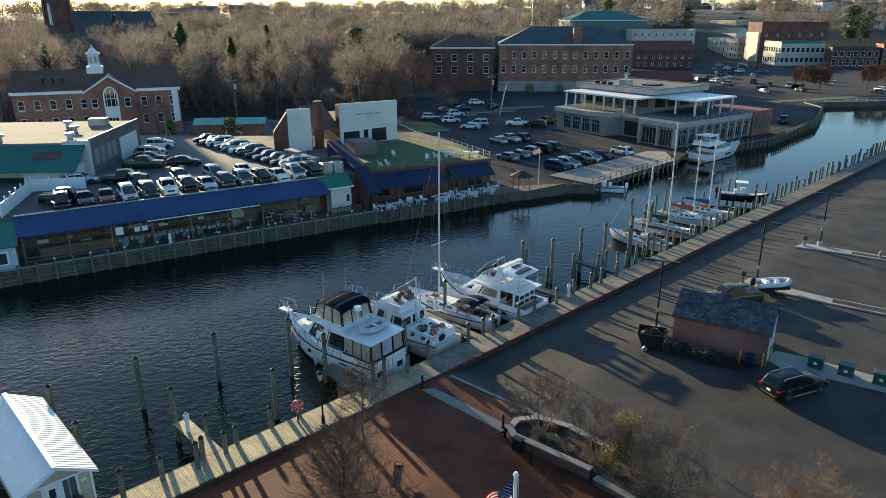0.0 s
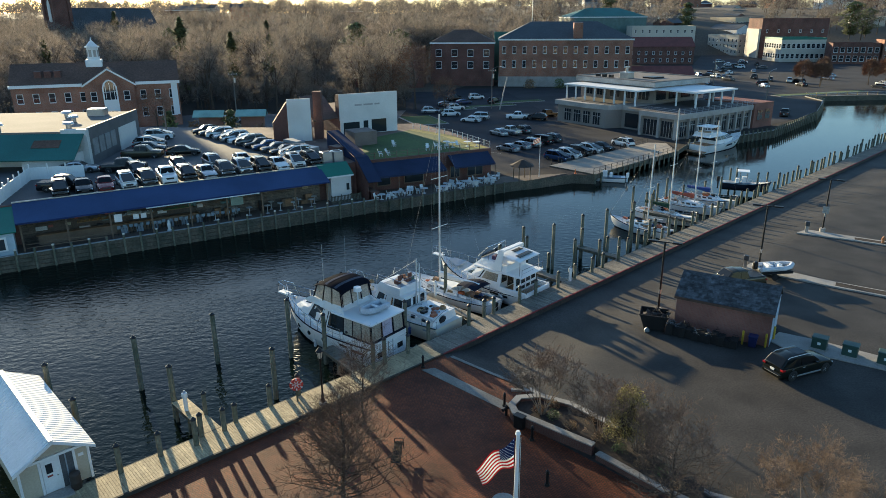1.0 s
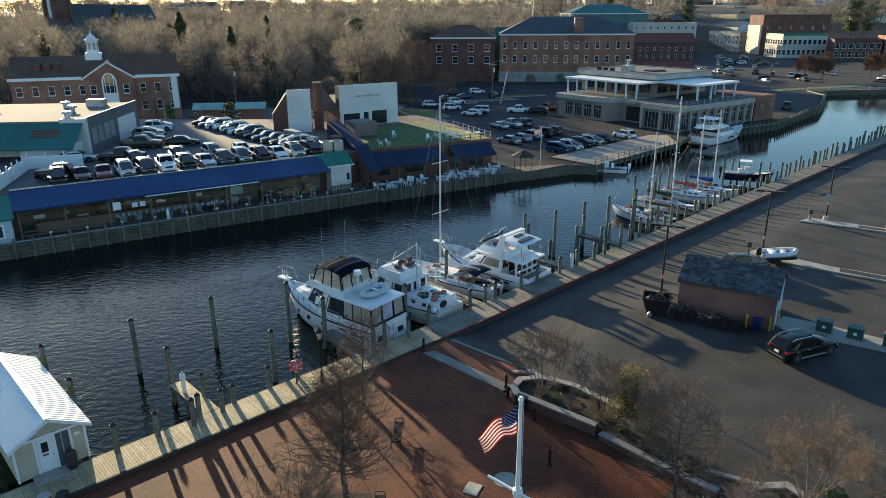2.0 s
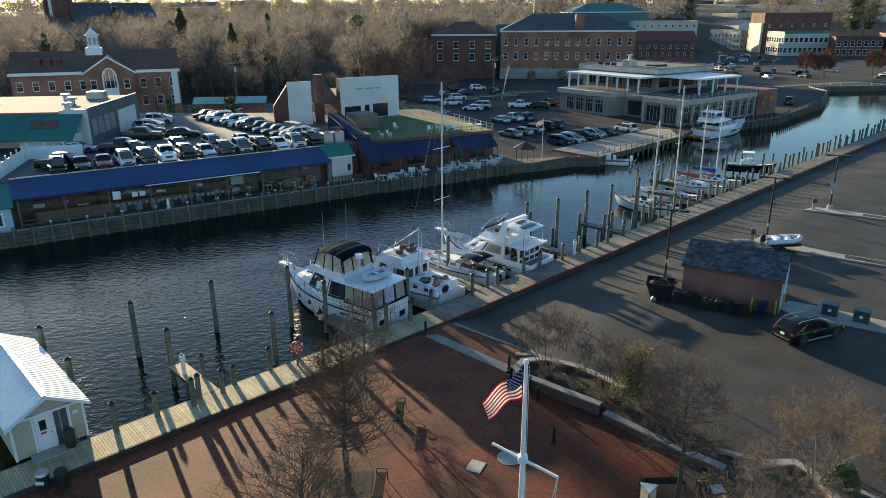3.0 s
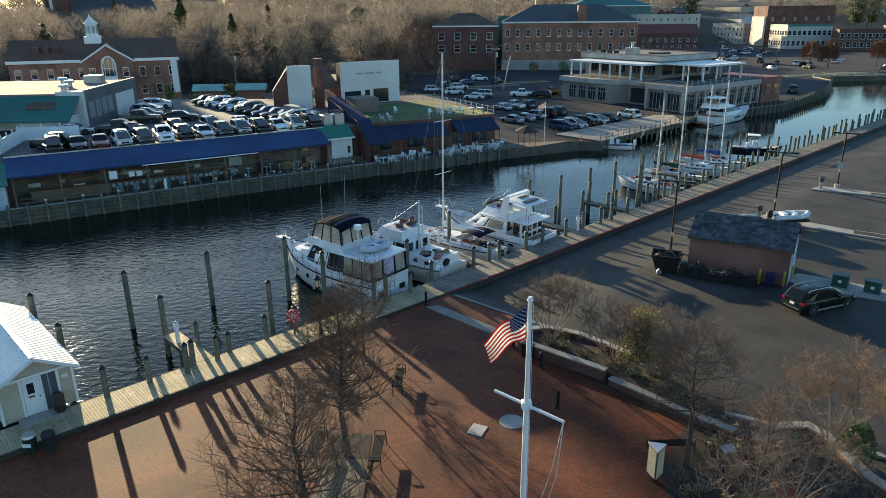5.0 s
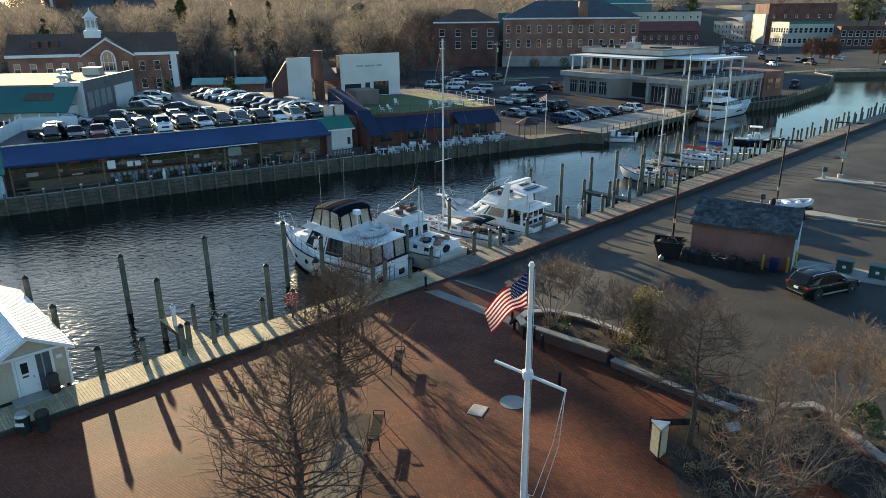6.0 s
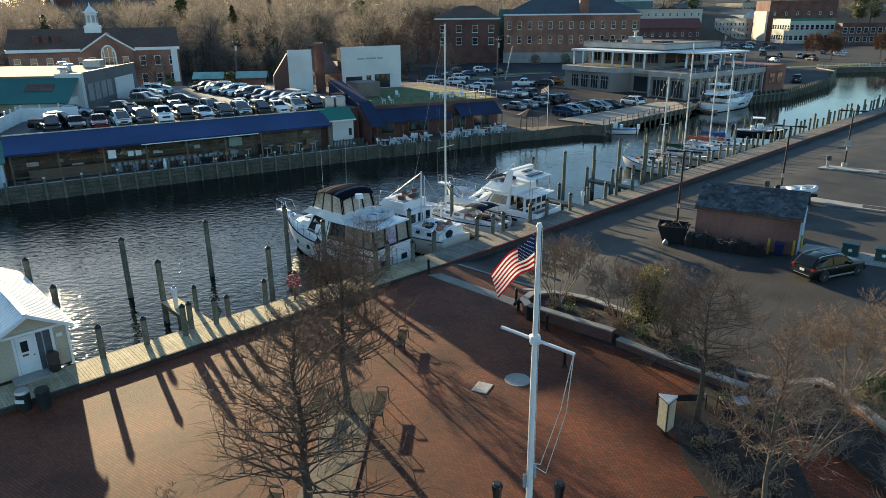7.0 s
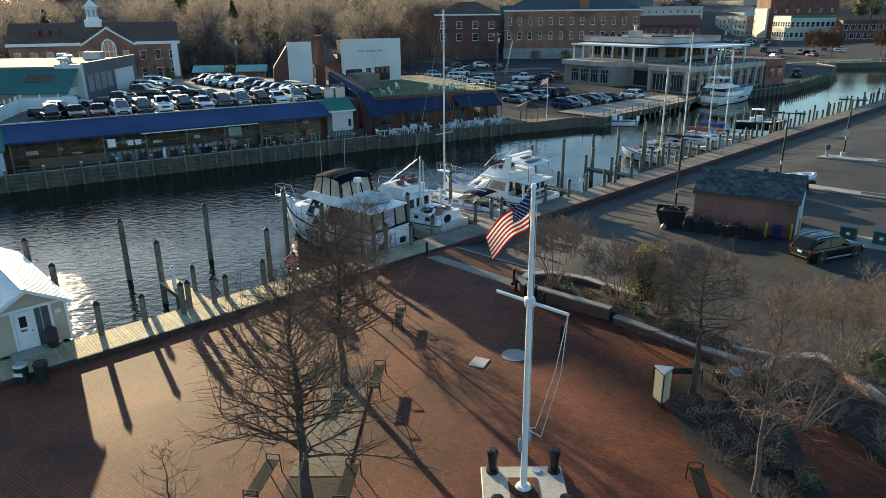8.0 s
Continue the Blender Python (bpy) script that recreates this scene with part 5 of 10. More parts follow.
    for k in range(9):
        x, y = L * rng.uniform(0.08, 0.8), beam * rng.uniform(-0.2, 0.2)
        z = 1.43 if x > L * 0.36 and x < L * 0.66 else 0.99
        w, d, h = rng.uniform(0.18, 0.4), rng.uniform(0.15, 0.3), rng.uniform(0.12, 0.32)
        part("deck_gear", Shape().bbox(x - w, x + w, y - d, y + d, z - 0.03, z + h, 0.08), gear[k % 6], e)
    for k in range(3):
        x, y = L * (0.2 + 0.22 * k), beam * 0.3 * (-1) ** k
        part("rope_coil", Shape().path([(x + 0.2 * math.cos(q * 0.5236), y + 0.2 * math.sin(q * 0.5236), 1.03 + 0.004 * q) for q in range(37)], 0.025, 5), gear[3], e)
    part("spray_hood", Shape().rings([[(x, beam * q * 0.26, 1.36 + hh * math.sin(math.pi * (j + 0.5) / 7)) for j, q in enumerate((-1, -0.75, -0.4, 0, 0.4, 0.75, 1))] for x, hh in ((L * 0.31, 0.42), (L * 0.36, 0.36), (L * 0.41, 0.1))]), gear[3], e)
    for sg_ in (-1, 1):
        part("winch", Shape().tube((L * 0.2, sg_ * beam * 0.27, 1.18), (L * 0.2, sg_ * beam * 0.27, 1.34), 0.08, 0.06, 8), CHROME, e)
    return e


sailboat(at(5.2, 55.4, ZW, 139.5), 10.6, 16.9, GEL, "white sailing yacht with a tall mast and dark bimini", 0.60, bimini=NAVY, spread=2)
GREEN_COVER = mat("green_sail_cover", (0.015, 0.06, 0.035), 0.85, var=0.15, bump=0.2)
RED_COVER = mat("faded_red_sail_cover", (0.42, 0.10, 0.06), 0.85, var=0.2, bump=0.2)
BLUE_COVER = mat("blue_sail_cover", (0.02, 0.06, 0.24), 0.85, var=0.15, bump=0.2)
sailboat(qat(40.7, 3.7, ZW, 90), 8.2, 10.8, None, "small white sailing boat with a bare boom", 0.38)
sailboat(qat(46.9, 12.1, ZW, -90), 8.6, 14.2, GREEN_COVER, "white sailing boat with a dark green sail cover", 0.56)
sailboat(qat(53.6, 12.1, ZW, -90), 8.6, 11.3, RED_COVER, "white sailing boat with a faded red sail cover", 0.56)
sailboat(qat(58.2, 12.1, ZW, -90), 8.6, 11.6, BLUE_COVER, "white sailing boat with a blue sail cover", 0.56)


def sport_fisher():
    e = thing("sport_cruiser", at(9.2, 56.8, ZW, 139), "white convertible cruiser with a flybridge hardtop and radar arch", "boat")
    L = 11.6
    a, b = hull_parts(e, L, 4.0, 1.25, bow_rise=1.0, full=0.6, stern=0.92)
    pulpit(e, L, 1.25, 4.0, 2.25)
    for line in (a[7:], b[7:]):
        rail(e, [(x, y * 0.95, z) for x, y, z in line], 0.7, 6)
    part("cockpit_sole", Shape().box(0.15, 2.9, -1.6, 1.6, 1.28, 1.30), TEAK, e)
    s = Shape()
    for sg_ in (-1, 1):
        s.bbox(0.0, 3.0, sg_ * 1.82 - 0.12, sg_ * 1.82 + 0.12, 1.2, 1.72, 0.05)
    s.bbox(-0.05, 0.2, -1.9, 1.9, 1.2, 1.66, 0.05)
    part("bulwark", s, GEL, e)
    c = Cabin(3.0, 8.6, 3.4, 1.25, 2.95, front=2.2, back=0.0, taper=0.2, nose=0.6)
    part("saloon", c.shape(), GEL, e)
    for sg_ in (-1, 1):
        part("saloon_window", c.pane(0.08, 0.46, 0.42, 0.86, sg_), CLEAR, e, "large tinted side window with drawn curtain")
        part("saloon_window", c.pane(0.50, 0.92, 0.4, 0.88, sg_), GLASS, e)
    for v in (-0.62, 0, 0.62):
        part("windscreen", c.front(v - 0.27, v + 0.27, 0.3, 0.9), GLASS, e)
    part("saloon_door", c.front(-0.3, 0.3, 0.06, 0.9, back=True), GLASS, e)
    part("rear_window", c.front(0.4, 0.9, 0.4, 0.9, back=True), GLASS, e)
    part("bridge_deck", Shape().bbox(1.6, 6.0, -1.75, 1.75, 2.95, 3.07, 0.04), GEL, e)
    fb = Cabin(2.4, 6.2, 3.2, 3.05, 3.7, front=0.7, back=0.0, taper=0.1, nose=0.7)
    part("flybridge", fb.shape(), GEL, e)
    for y in (-0.6, 0.6):
        part("helm_seat", Shape().bbox(4.1, 4.6, y - 0.3, y + 0.3, 3.7, 4.05, 0.06).bbox(4.0, 4.12, y - 0.3, y + 0.3, 4.0, 4.6, 0.04), mat("plum_cushion", (0.10, 0.05, 0.09), 0.8), e)
    ht = Shape()
    rr = []
    for x, z in ((0.9, 4.45), (1.5, 4.55), (2.6, 4.65), (3.6, 4.72), (3.8, 4.70)):
        rr.append([(x, -1.6, z - 0.05), (x, -1.2, z + 0.03), (x, 1.2, z + 0.03), (x, 1.6, z - 0.05), (x, 1.2, z - 0.06), (x, -1.2, z - 0.06)])
    part("hardtop", ht.rings(rr), GEL, e)
    part("solar_panel", Shape().bbox(1.3, 1.9, -1.0, 1.0, 4.64, 4.67), BLACK_METAL, e)
    part("solar_panel", Shape().bbox(2.4, 2.9, -1.0, 0.2, 4.72, 4.75), BLACK_METAL, e)
    s = Shape()
    for sg_ in (-1, 1):
        s.plate([(2.9, sg_ * 1.62, 3.1), (3.9, sg_ * 1.62, 3.1), (3.2, sg_ * 1.5, 5.05), (2.7, sg_ * 1.5, 5.05)], 0.12)
    s.box(2.7, 3.15, -1.5, 1.5, 4.98, 5.1)
    part("radar_arch", s, GEL, e)
    s = Shape()
    for sg_ in (-1, 1):
        s.path([(4.6, sg_ * 1.35, 3.7), (4.7, sg_ * 1.35, 4.95), (6.0, sg_ * 1.1, 3.75)], 0.025, 6)
        s.tube((1.0, sg_ * 1.5, 1.7), (1.0, sg_ * 1.5, 4.45), 0.025, n=6)
    s.tube((4.7, -1.35, 4.95), (4.7, 1.35, 4.95), 0.025, n=6)
    part("bridge_frame", s, CHROME, e)
    s = Shape()
    for y in (0.2, 0.6):
        s.tube((2.0, y, 1.3), (2.6, y, 3.1), 0.025, n=6)
    for i in range(6):
        s.tube((2.05 + 0.1 * i, 0.2, 1.5 + 0.3 * i), (2.05 + 0.1 * i, 0.6, 1.5 + 0.3 * i), 0.02, n=6)
    part("ladder", s, CHROME, e)
    for y in (-2.015, 2.015):
        part("vent", Shape().box(1.9, 2.6, y - 0.015, y + 0.015, 0.85, 1.05), BLACK_METAL, e)
        part("vent", Shape().box(2.9, 3.9, y - 0.015, y + 0.015, 0.9, 1.08), BLACK_METAL, e)
    # enclosed cockpit back with grilles, bridge windscreen and a mesh of rails
    part("cockpit_back", Shape().bbox(1.35, 1.5, -1.7, 1.7, 1.3, 2.95, 0.03), GEL, e)
    part("cockpit_roof", Shape().bbox(0.6, 3.0, -1.75, 1.75, 2.93, 3.03, 0.04), GEL, e)
    for y in (-1.2, -0.4, 0.4, 1.2):
        part("back_window", Shape().box(1.325, 1.348, y - 0.3, y + 0.3, 2.05, 2.7), GLASS, e)
        part("grille", Shape().box(1.33, 1.348, y - 0.28, y + 0.28, 1.5, 1.8), BLACK_METAL, e)
    part("bridge_screen", Shape().plate([(5.6, -1.3, 3.7), (5.6, 1.3, 3.7), (5.35, 1.2, 4.15), (5.35, -1.2, 4.15)], 0.03), GLASS, e)
    rail(e, [(0.65, -1.65, 3.03), (0.65, 1.65, 3.03)], 0.7, 6)
    rail(e, [(-0.02, -1.8, 1.66), (-0.02, 1.8, 1.66)], 0.55, 6)
    s = Shape()
    for y in (-0.9, -0.35):
        s.tube((-0.06, y, 0.1), (-0.06, y, 1.1), 0.025, n=6)
    for i in range(4):
        s.tube((-0.06, -0.9, 0.2 + 0.26 * i), (-0.06, -0.35, 0.2 + 0.26 * i), 0.02, n=6)
    part("transom_ladder", s, BLACK_METAL, e)
    part("bow_cover", Shape().plate([(8.7, -0.9, 2.02), (10.2, -0.45, 2.22), (10.2, 0.45, 2.22), (8.7, 0.9, 2.02)], 0.03), BLUEGREY, e)
    return e


sport_fisher()


def centre_console(m, L, label, tee=True, gel=None, dark=True, free=0.8):
    e = thing("motorboat", m, label, "boat")
    a, b = hull_parts(e, L, L * 0.3, free, gel=gel, bow_rise=0.35, full=0.6, stern=0.92)
    part("sole", Shape().box(L * 0.1, L * 0.6, -L * 0.11, L * 0.11, 0.815, 0.83), BLUEGREY, e)
    part("console", Shape().bbox(L * 0.42, L * 0.54, -0.4, 0.4, 0.8, 1.7, 0.08), GEL, e)
    part("windscreen", Shape().plate([(L * 0.53, -0.38, 1.7), (L * 0.50, -0.36, 2.05), (L * 0.50, 0.36, 2.05), (L * 0.53, 0.38, 1.7)], 0.02), GLASS, e)
    part("bench", Shape().bbox(L * 0.30, L * 0.37, -0.5, 0.5, 0.8, 1.4, 0.06), GEL, e)
    if tee:
        part("tee_top", Shape().bbox(L * 0.32, L * 0.56, -0.85, 0.85, 2.5, 2.58, 0.03), GEL, e)
        s = Shape()
        for x in (L * 0.38, L * 0.52):
            for y in (-0.55, 0.55):
                s.tube((x, y, 0.85), (x, y * 1.2, 2.5), 0.03, n=6)
        part("tee_frame", s, CHROME, e)
    for y in ((-0.35, 0.35) if L > 7 else (0,)):
        o = Shape().bbox(-0.55, -0.1, y - 0.2, y + 0.2, 0.75, 1.5, 0.1).box(-0.4, -0.2, y - 0.07, y + 0.07, -0.3, 0.8)
        part("outboard", o, GEL if not dark else BLACK_METAL, e)
    rail(e, [(x, y * 0.9, z) for x, y, z in a[8:]], 0.35, 4)
    rail(e, [(x, y * 0.9, z) for x, y, z in b[8:]], 0.35, 4)
    return e


centre_console(at(41.6, 98.4, -0.45, -22), 6.8, "dark-hulled centre console boat with a white tee top on a lift", gel=mat("navy_hull", (0.015, 0.02, 0.035), 0.25, var=0.05))
centre_console(at(29.3, 104.9, ZW, 167), 6.6, "white open motorboat with outboard engines by the pier", tee=False, dark=False)


def far_yacht():
    """Express cruiser with a long glazed saloon, an overhanging roof and a small flybridge."""
    e = thing("motor_cruiser", at(48.8, 128.2, ZW, 37), "sleek white motor cruiser moored before the restaurant", "boat")
    L = 14.4
    a, b = hull_parts(e, L, 4.4, 1.5, bow_rise=1.0, full=0.6, stern=0.95, stripe=GEL)
    part("swim_platform", Shape().bbox(-1.5, 0.05, -1.95, 1.95, 0.35, 0.5), TEAK, e)
    part("cockpit_sole", Shape().box(0.2, 3.0, -1.7, 1.7, 1.53, 1.56), TEAK, e)
    h1 = Cabin(2.9, 11.4, 3.7, 1.5, 2.2, front=1.4, back=0.0, taper=0.12, nose=0.5)
    part("deckhouse", h1.shape(), GEL, e, smooth=True)
    g1 = Cabin(2.95, 9.9, 3.4, 2.19, 3.0, front=2.3, back=0.1, taper=0.22, nose=0.62)
    part("saloon_glass", g1.shape(), GLASS, e, "dark wraparound saloon glazing")
    for t in (0.3, 0.62):
        for sg_ in (-1, 1):
            part("mullion", Shape().tube(g1.side(t, 0, sg_, 0.01), g1.side(t + 0.05, 1, sg_, 0.01), 0.06, n=5), GEL, e)
    r1 = Cabin(0.7, 8.0, 3.75, 2.98, 3.2, front=0.5, back=0.1, taper=0.15, nose=0.6)
    part("saloon_roof", r1.shape(), GEL, e)
    f1 = Cabin(1.0, 6.3, 3.3, 3.19, 3.75, front=0.8, back=-0.1, taper=0.06, nose=0.6)
    part("flybridge", f1.shape(), GEL, e)
    part("flybridge_screen", f1.front(-0.9, 0.9, 0.8, 1.5), GLASS, e)
    part("flybridge_seat", Shape().bbox(1.4, 2.4, -1.2, 1.2, 3.74, 4.0, 0.06), mat("tan_cushion", (0.42, 0.31, 0.2), 0.85, var=0.15), e)
    part("hardtop", Cabin(1.2, 5.0, 3.2, 4.72, 4.88, front=0.4, back=0.0, taper=0.1, nose=0.8).shape(), GEL, e)
    for x, y in ((1.6, -1.4), (1.6, 1.4), (4.4, -1.3), (4.4, 1.3)):
        part("hardtop_post", Shape().tube((x + 0.35, y, 3.7), (x, y, 4.74), 0.07, n=6), GEL, e)
    part("radar", Shape().tube((2.4, 0, 4.88), (2.4, 0, 5.15), 0.3, 0.24, 14), GEL, e)
    for sg_ in (-1, 1):
        part("hull_window", Shape().plate([(6.0, sg_ * 2.17, 0.85), (8.6, sg_ * 2.02, 1.0), (8.2, sg_ * 2.06, 1.3), (6.5, sg_ * 2.2, 1.2)], 0.04), GLASS, e)
        part("hull_window", Shape().plate([(9.3, sg_ * 1.86, 1.05), (10.3, sg_ * 1.66, 1.15), (10.1, sg_ * 1.72, 1.4), (9.5, sg_ * 1.9, 1.35)], 0.04), GLASS, e)
    part("sun_pad", Shape().bbox(8.6, 10.3, -0.8, 0.8, 2.15, 2.3, 0.05), MATS["tan_cushion"], e)
    rail(e, [(x, y * 0.95, z) for x, y, z in a[8:]], 0.6, 5)
    rail(e, [(x, y * 0.95, z) for x, y, z in b[8:]], 0.6, 5)


far_yacht()


# mooring lines, fenders and small deck gear
ROPE = mat("mooring_rope", (0.45, 0.42, 0.36), 0.9, var=0.2)
FENDER = mat("white_fender", (0.62, 0.63, 0.64), 0.5, var=0.08)
FENDER_BLUE = mat("blue_fender", (0.03, 0.06, 0.2), 0.5, var=0.08)


def mooring(p, q, sag=0.25):
    """A slack rope from a boat's cleat to a pile."""
    p, q = Vector(p), Vector(q)
    pts = [p.lerp(q, i / 8) - Vector((0, 0, sag * 4 * (i / 8) * (1 - i / 8))) for i in range(9)]
    solo("mooring_line", Shape().path(pts, 0.018, 5), ROPE, "slack pale mooring rope from boat to pile", "rope", group="mooring lines")


for p, q in (((-4.4, 47.3, 0.35), (-4.25, 42.95, 0.5)), ((-1.3, 46.0, 0.35), (-1.9, 45.2, 0.7)), ((0.2, 49.1, 0.3), (-0.45, 47.4, 0.6)), ((2.4, 50.9, 0.3), (2.75, 49.95, 0.8)), ((4.6, 55.0, -0.2), (4.05, 51.5, 0.5)), ((6.0, 56.2, -0.2), (4.9, 52.1, 0.5)), ((8.2, 57.6, 0.1), (7.3, 54.4, 0.5)), ((10.5, 58.1, 0.1), (8.9, 56.0, 0.5)), ((-12.2, 53.6, 1.0), (-11.07, 47.2, 1.2)), ((-6.9, 57.0, 1.0), (-8.2, 46.15, 1.0)), ((-3.0, 62.5, 0.0), (0.9, 58.0, 0.6))):
    mooring(p, q)


def fender(x, y, z, material, label):
    solo("fender", Shape().tube((0, 0, -0.32), (0, 0, -0.24), 0.06, 0.12, 12).tube((0, 0, -0.24), (0, 0, 0.24), 0.12, 0.12, 12).tube((0, 0, 0.24), (0, 0, 0.32), 0.12, 0.05, 12).tube((0, 0, 0.3), (0, 0, 0.75), 0.012, n=5), material, label, "fender", group="boat fenders", smooth=True, m=at(x, y, z))


for i, (sx, L) in enumerate(((-3.3, 3.2), (-3.3, 6.0), (1.2, 2.6), (1.2, 5.6), (9.2, 2.5), (9.2, 5.5))):
    oy, a_, hb = {-3.3: (46.1, 142, 2.12), 1.2: (50.1, 140, 1.95), 9.2: (56.8, 139, 2.1)}[sx]
    ca, sa = math.cos(radians(a_)), math.sin(radians(a_))
    for sd in (-1, 1):
        fender(sx + ca * L - sa * hb * sd, oy + sa * L + ca * hb * sd, -0.55, FENDER if (i + sd) % 3 else FENDER_BLUE, "white inflatable fender on a boat's side" if (i + sd) % 3 else "blue inflatable fender on a boat's side")

# ---- near plaza and lot ----
for x, y, z in ((-11.07, 47.2, 3.4), (-8.2, 46.15, 2.7), (-2.25, 47.95, 2.9), (9.2, 68.6, 2.4), (14.15, 65.85, 1.9), (-6.5, 46.4, 1.2), (0.9, 58.0, 2.2), (6.3, 63.6, 2.2), (11.98, 66.26, 3.6), (11.65, 66.68, 0.25), (9.97, 71.58, 0.5), (15.75, 70.5, 3.35), (15.6, 69.6, 2.0), (16.98, 67.17, 1.5), (18.2, 69.98, 4.0), (18.02, 68.21, 1.5), (21.27, 71.52, 3.35), (21.84, 72.94, 3.9), (23.41, 72.66, 0.5), (24.51, 75.13, 1.2), (24.92, 74.61, 1.4)):
    pile(x, y, z, "mooring piles in open water", 0.16)
for x, y, z in ((-17.0, 31.4, 1.7), (-15.4, 32.9, 1.5), (-13.7, 33.9, 1.7), (-13.7, 34.8, 1.45), (-12.5, 35.35, 1.6), (-12.1, 36.3, 1.3), (-10.4, 38.1, 1.4), (-8.85, 39.4, 1.4), (-4.25, 42.95, 1.9), (-3.5, 43.6, 1.9), (-1.9, 45.2, 1.6), (-0.45, 47.4, 1.4), (2.75, 49.95, 1.8), (4.05, 51.5, 1.5), (4.9, 52.1, 1.5), (7.3, 54.4, 1.5), (8.9, 56.0, 1.5), (11.2, 57.95, 1.6), (13.1, 60.0, 1.4), (15.1, 61.75, 1.5), (16.4, 63.0, 1.4), (18.4, 64.9, 1.4)):
    pile(x, y, z, "dock edge piles", 0.15)
rng = random.Random(11)
for s_ in np.arange(28.0, 130.0, 1.75):
    p = Q(float(s_), 2.75 + rng.uniform(-0.1, 0.25))
    pile(p.x, p.y, rng.choice((1.0, 1.4, 1.5, 1.9)), "dock edge piles", 0.15)
for k in range(5, 10):
    p = Q(37.2 + 2.3 * k * 0.8, 11.8 + rng.uniform(-0.6, 0.6))
    pile(p.x, p.y, rng.choice((1.5, 2.0, 2.5)), "mooring piles in open water", 0.15)
for s_, n_ in ((46.3, 9.5), (49.9, 9), (53.6, 9), (68, 5), (68, 9), (71.5, 5), (71.5, 9.5), (64, 8.5), (60, 9)):
    p = Q(s_, n_)
    pile(p.x, p.y, rng.choice((1.5, 2.0)), "mooring piles in open water", 0.14)


def finger(m, L, w, label, deck=None):
    """Narrow finger pier along +x with planks, stringers and short posts."""
    e = thing("finger_pier", m, label, "pier", "finger piers")
    s = Shape()
    x = 0.0
    while x < L:
        s.box(x, x + 0.135, 0, w, 0.0, 0.045)
        x += 0.15
    part("planks", s, deck or DECK_GREY_SHADED, e)
    for y in (0.02, w - 0.1):
        part("stringer", Shape().box(0, L, y, y + 0.08, -0.25, -0.005), TIMBER, e)
    for x in (L * 0.55, L - 0.15):
        for y in (0.12, w - 0.12):
            part("post", Shape().tube((x, y, -2.5), (x, y, -0.2), 0.11, n=8), PILE, e)
    return e


finger(at(-12.85, 35.75, 0.0, 134), 4.7, 1.0, "short narrow timber finger pier with pale planks", DECK)
finger(at(-4.6, 42.85, -0.12, 128), 5.0, 1.0, "low grey finger pier beside the motor yacht")
for x, y, z in ((-14.25, 37.2, 1.5),):
    pile(x, y, z, "dock edge piles", 0.13)
finger(qat(6.9, 2.5, -0.05, 90), 7.0, 0.9, "narrow finger pier between two moored boats")
finger(qat(19.0, 2.5, -0.05, 90), 7.0, 0.9, "narrow finger pier with a white power post")
finger(qat(28.3, 2.5, -0.05, 90), 5.3, 0.9, "narrow finger pier in an empty berth")
finger(qat(46.1, 2.5, -0.05, 90), 7.5, 0.9, "narrow finger pier between sailing boats")


def power_post(m, label):
    e = thing("power_pedestal", m, label, "pedestal", "dock power pedestals")
    part("post", Shape().bbox(-0.11, 0.11, -0.1, 0.1, 0, 0.95, 0.03), WHITE, e)
    part("head", Shape().bbox(-0.16, 0.16, -0.15, 0.15, 0.95, 1.3, 0.06), WHITE, e)
    part("lamp", Shape().tube((0, 0, 1.3), (0, 0, 1.42), 0.1, 0.06, 10), BLUEGREY, e)
    return e


p0 = power_post(at(-15.6, 37.6, 0.045, 40), "white dock power pedestal at the end of a pier")
for s_, n_ in ((18.6, 2.1), (19.4, 8.8), (7.3, 8.5)):
    copy_thing(p0, qat(s_, n_, 0.06))
# life ring on a post
lr = thing("life_ring", at(-8.75, 38.6, 0, 16), "red and white life ring on a round board by the dock", "life ring")
RING_RED = mat("faded_red_ring", (0.55, 0.045, 0.03), 0.55, var=0.15)
part("board", Shape().tube((0, -0.075, 1.35), (0, -0.035, 1.35), 0.42, 0.42, n=28), RING_RED, lr, "red round backing board")
s = Shape()
for k in range(24):
    for j in range(8):
        a0, a1 = 2 * math.pi * k / 24, 2 * math.pi * j / 8
        q = 0.36 + 0.08 * math.cos(a1)
        s.v.append((q * math.cos(a0), -0.12 + 0.08 * math.sin(a1), 1.35 + q * math.sin(a0)))
        k1, j1 = (k + 1) % 24, (j + 1) % 8
        s.f.append((k * 8 + j, k1 * 8 + j, k1 * 8 + j1, k * 8 + j1))
part("ring", s, RING_RED, lr)
for k in range(6):
    a0 = math.pi / 6 + k * math.pi / 3
    part("band", Shape().tube((0.36 * math.cos(a0 - 0.1), -0.12, 1.35 + 0.36 * math.sin(a0 - 0.1)), (0.36 * math.cos(a0 + 0.1), -0.12, 1.35 + 0.36 * math.sin(a0 + 0.1)), 0.086, n=8), WHITE, lr, "white band")
    a1 = a0 + math.pi / 6
    part("rope_loop", Shape().tube((0.06 * math.cos(a1), -0.10, 1.35 + 0.06 * math.sin(a1)), (0.29 * math.cos(a1), -0.10, 1.35 + 0.29 * math.sin(a1)), 0.03, n=6), WHITE, lr, "white line across the ring")
part("post", Shape().box(-0.06, 0.06, -0.03, 0.09, 0, 1.6), TIMBER, lr)


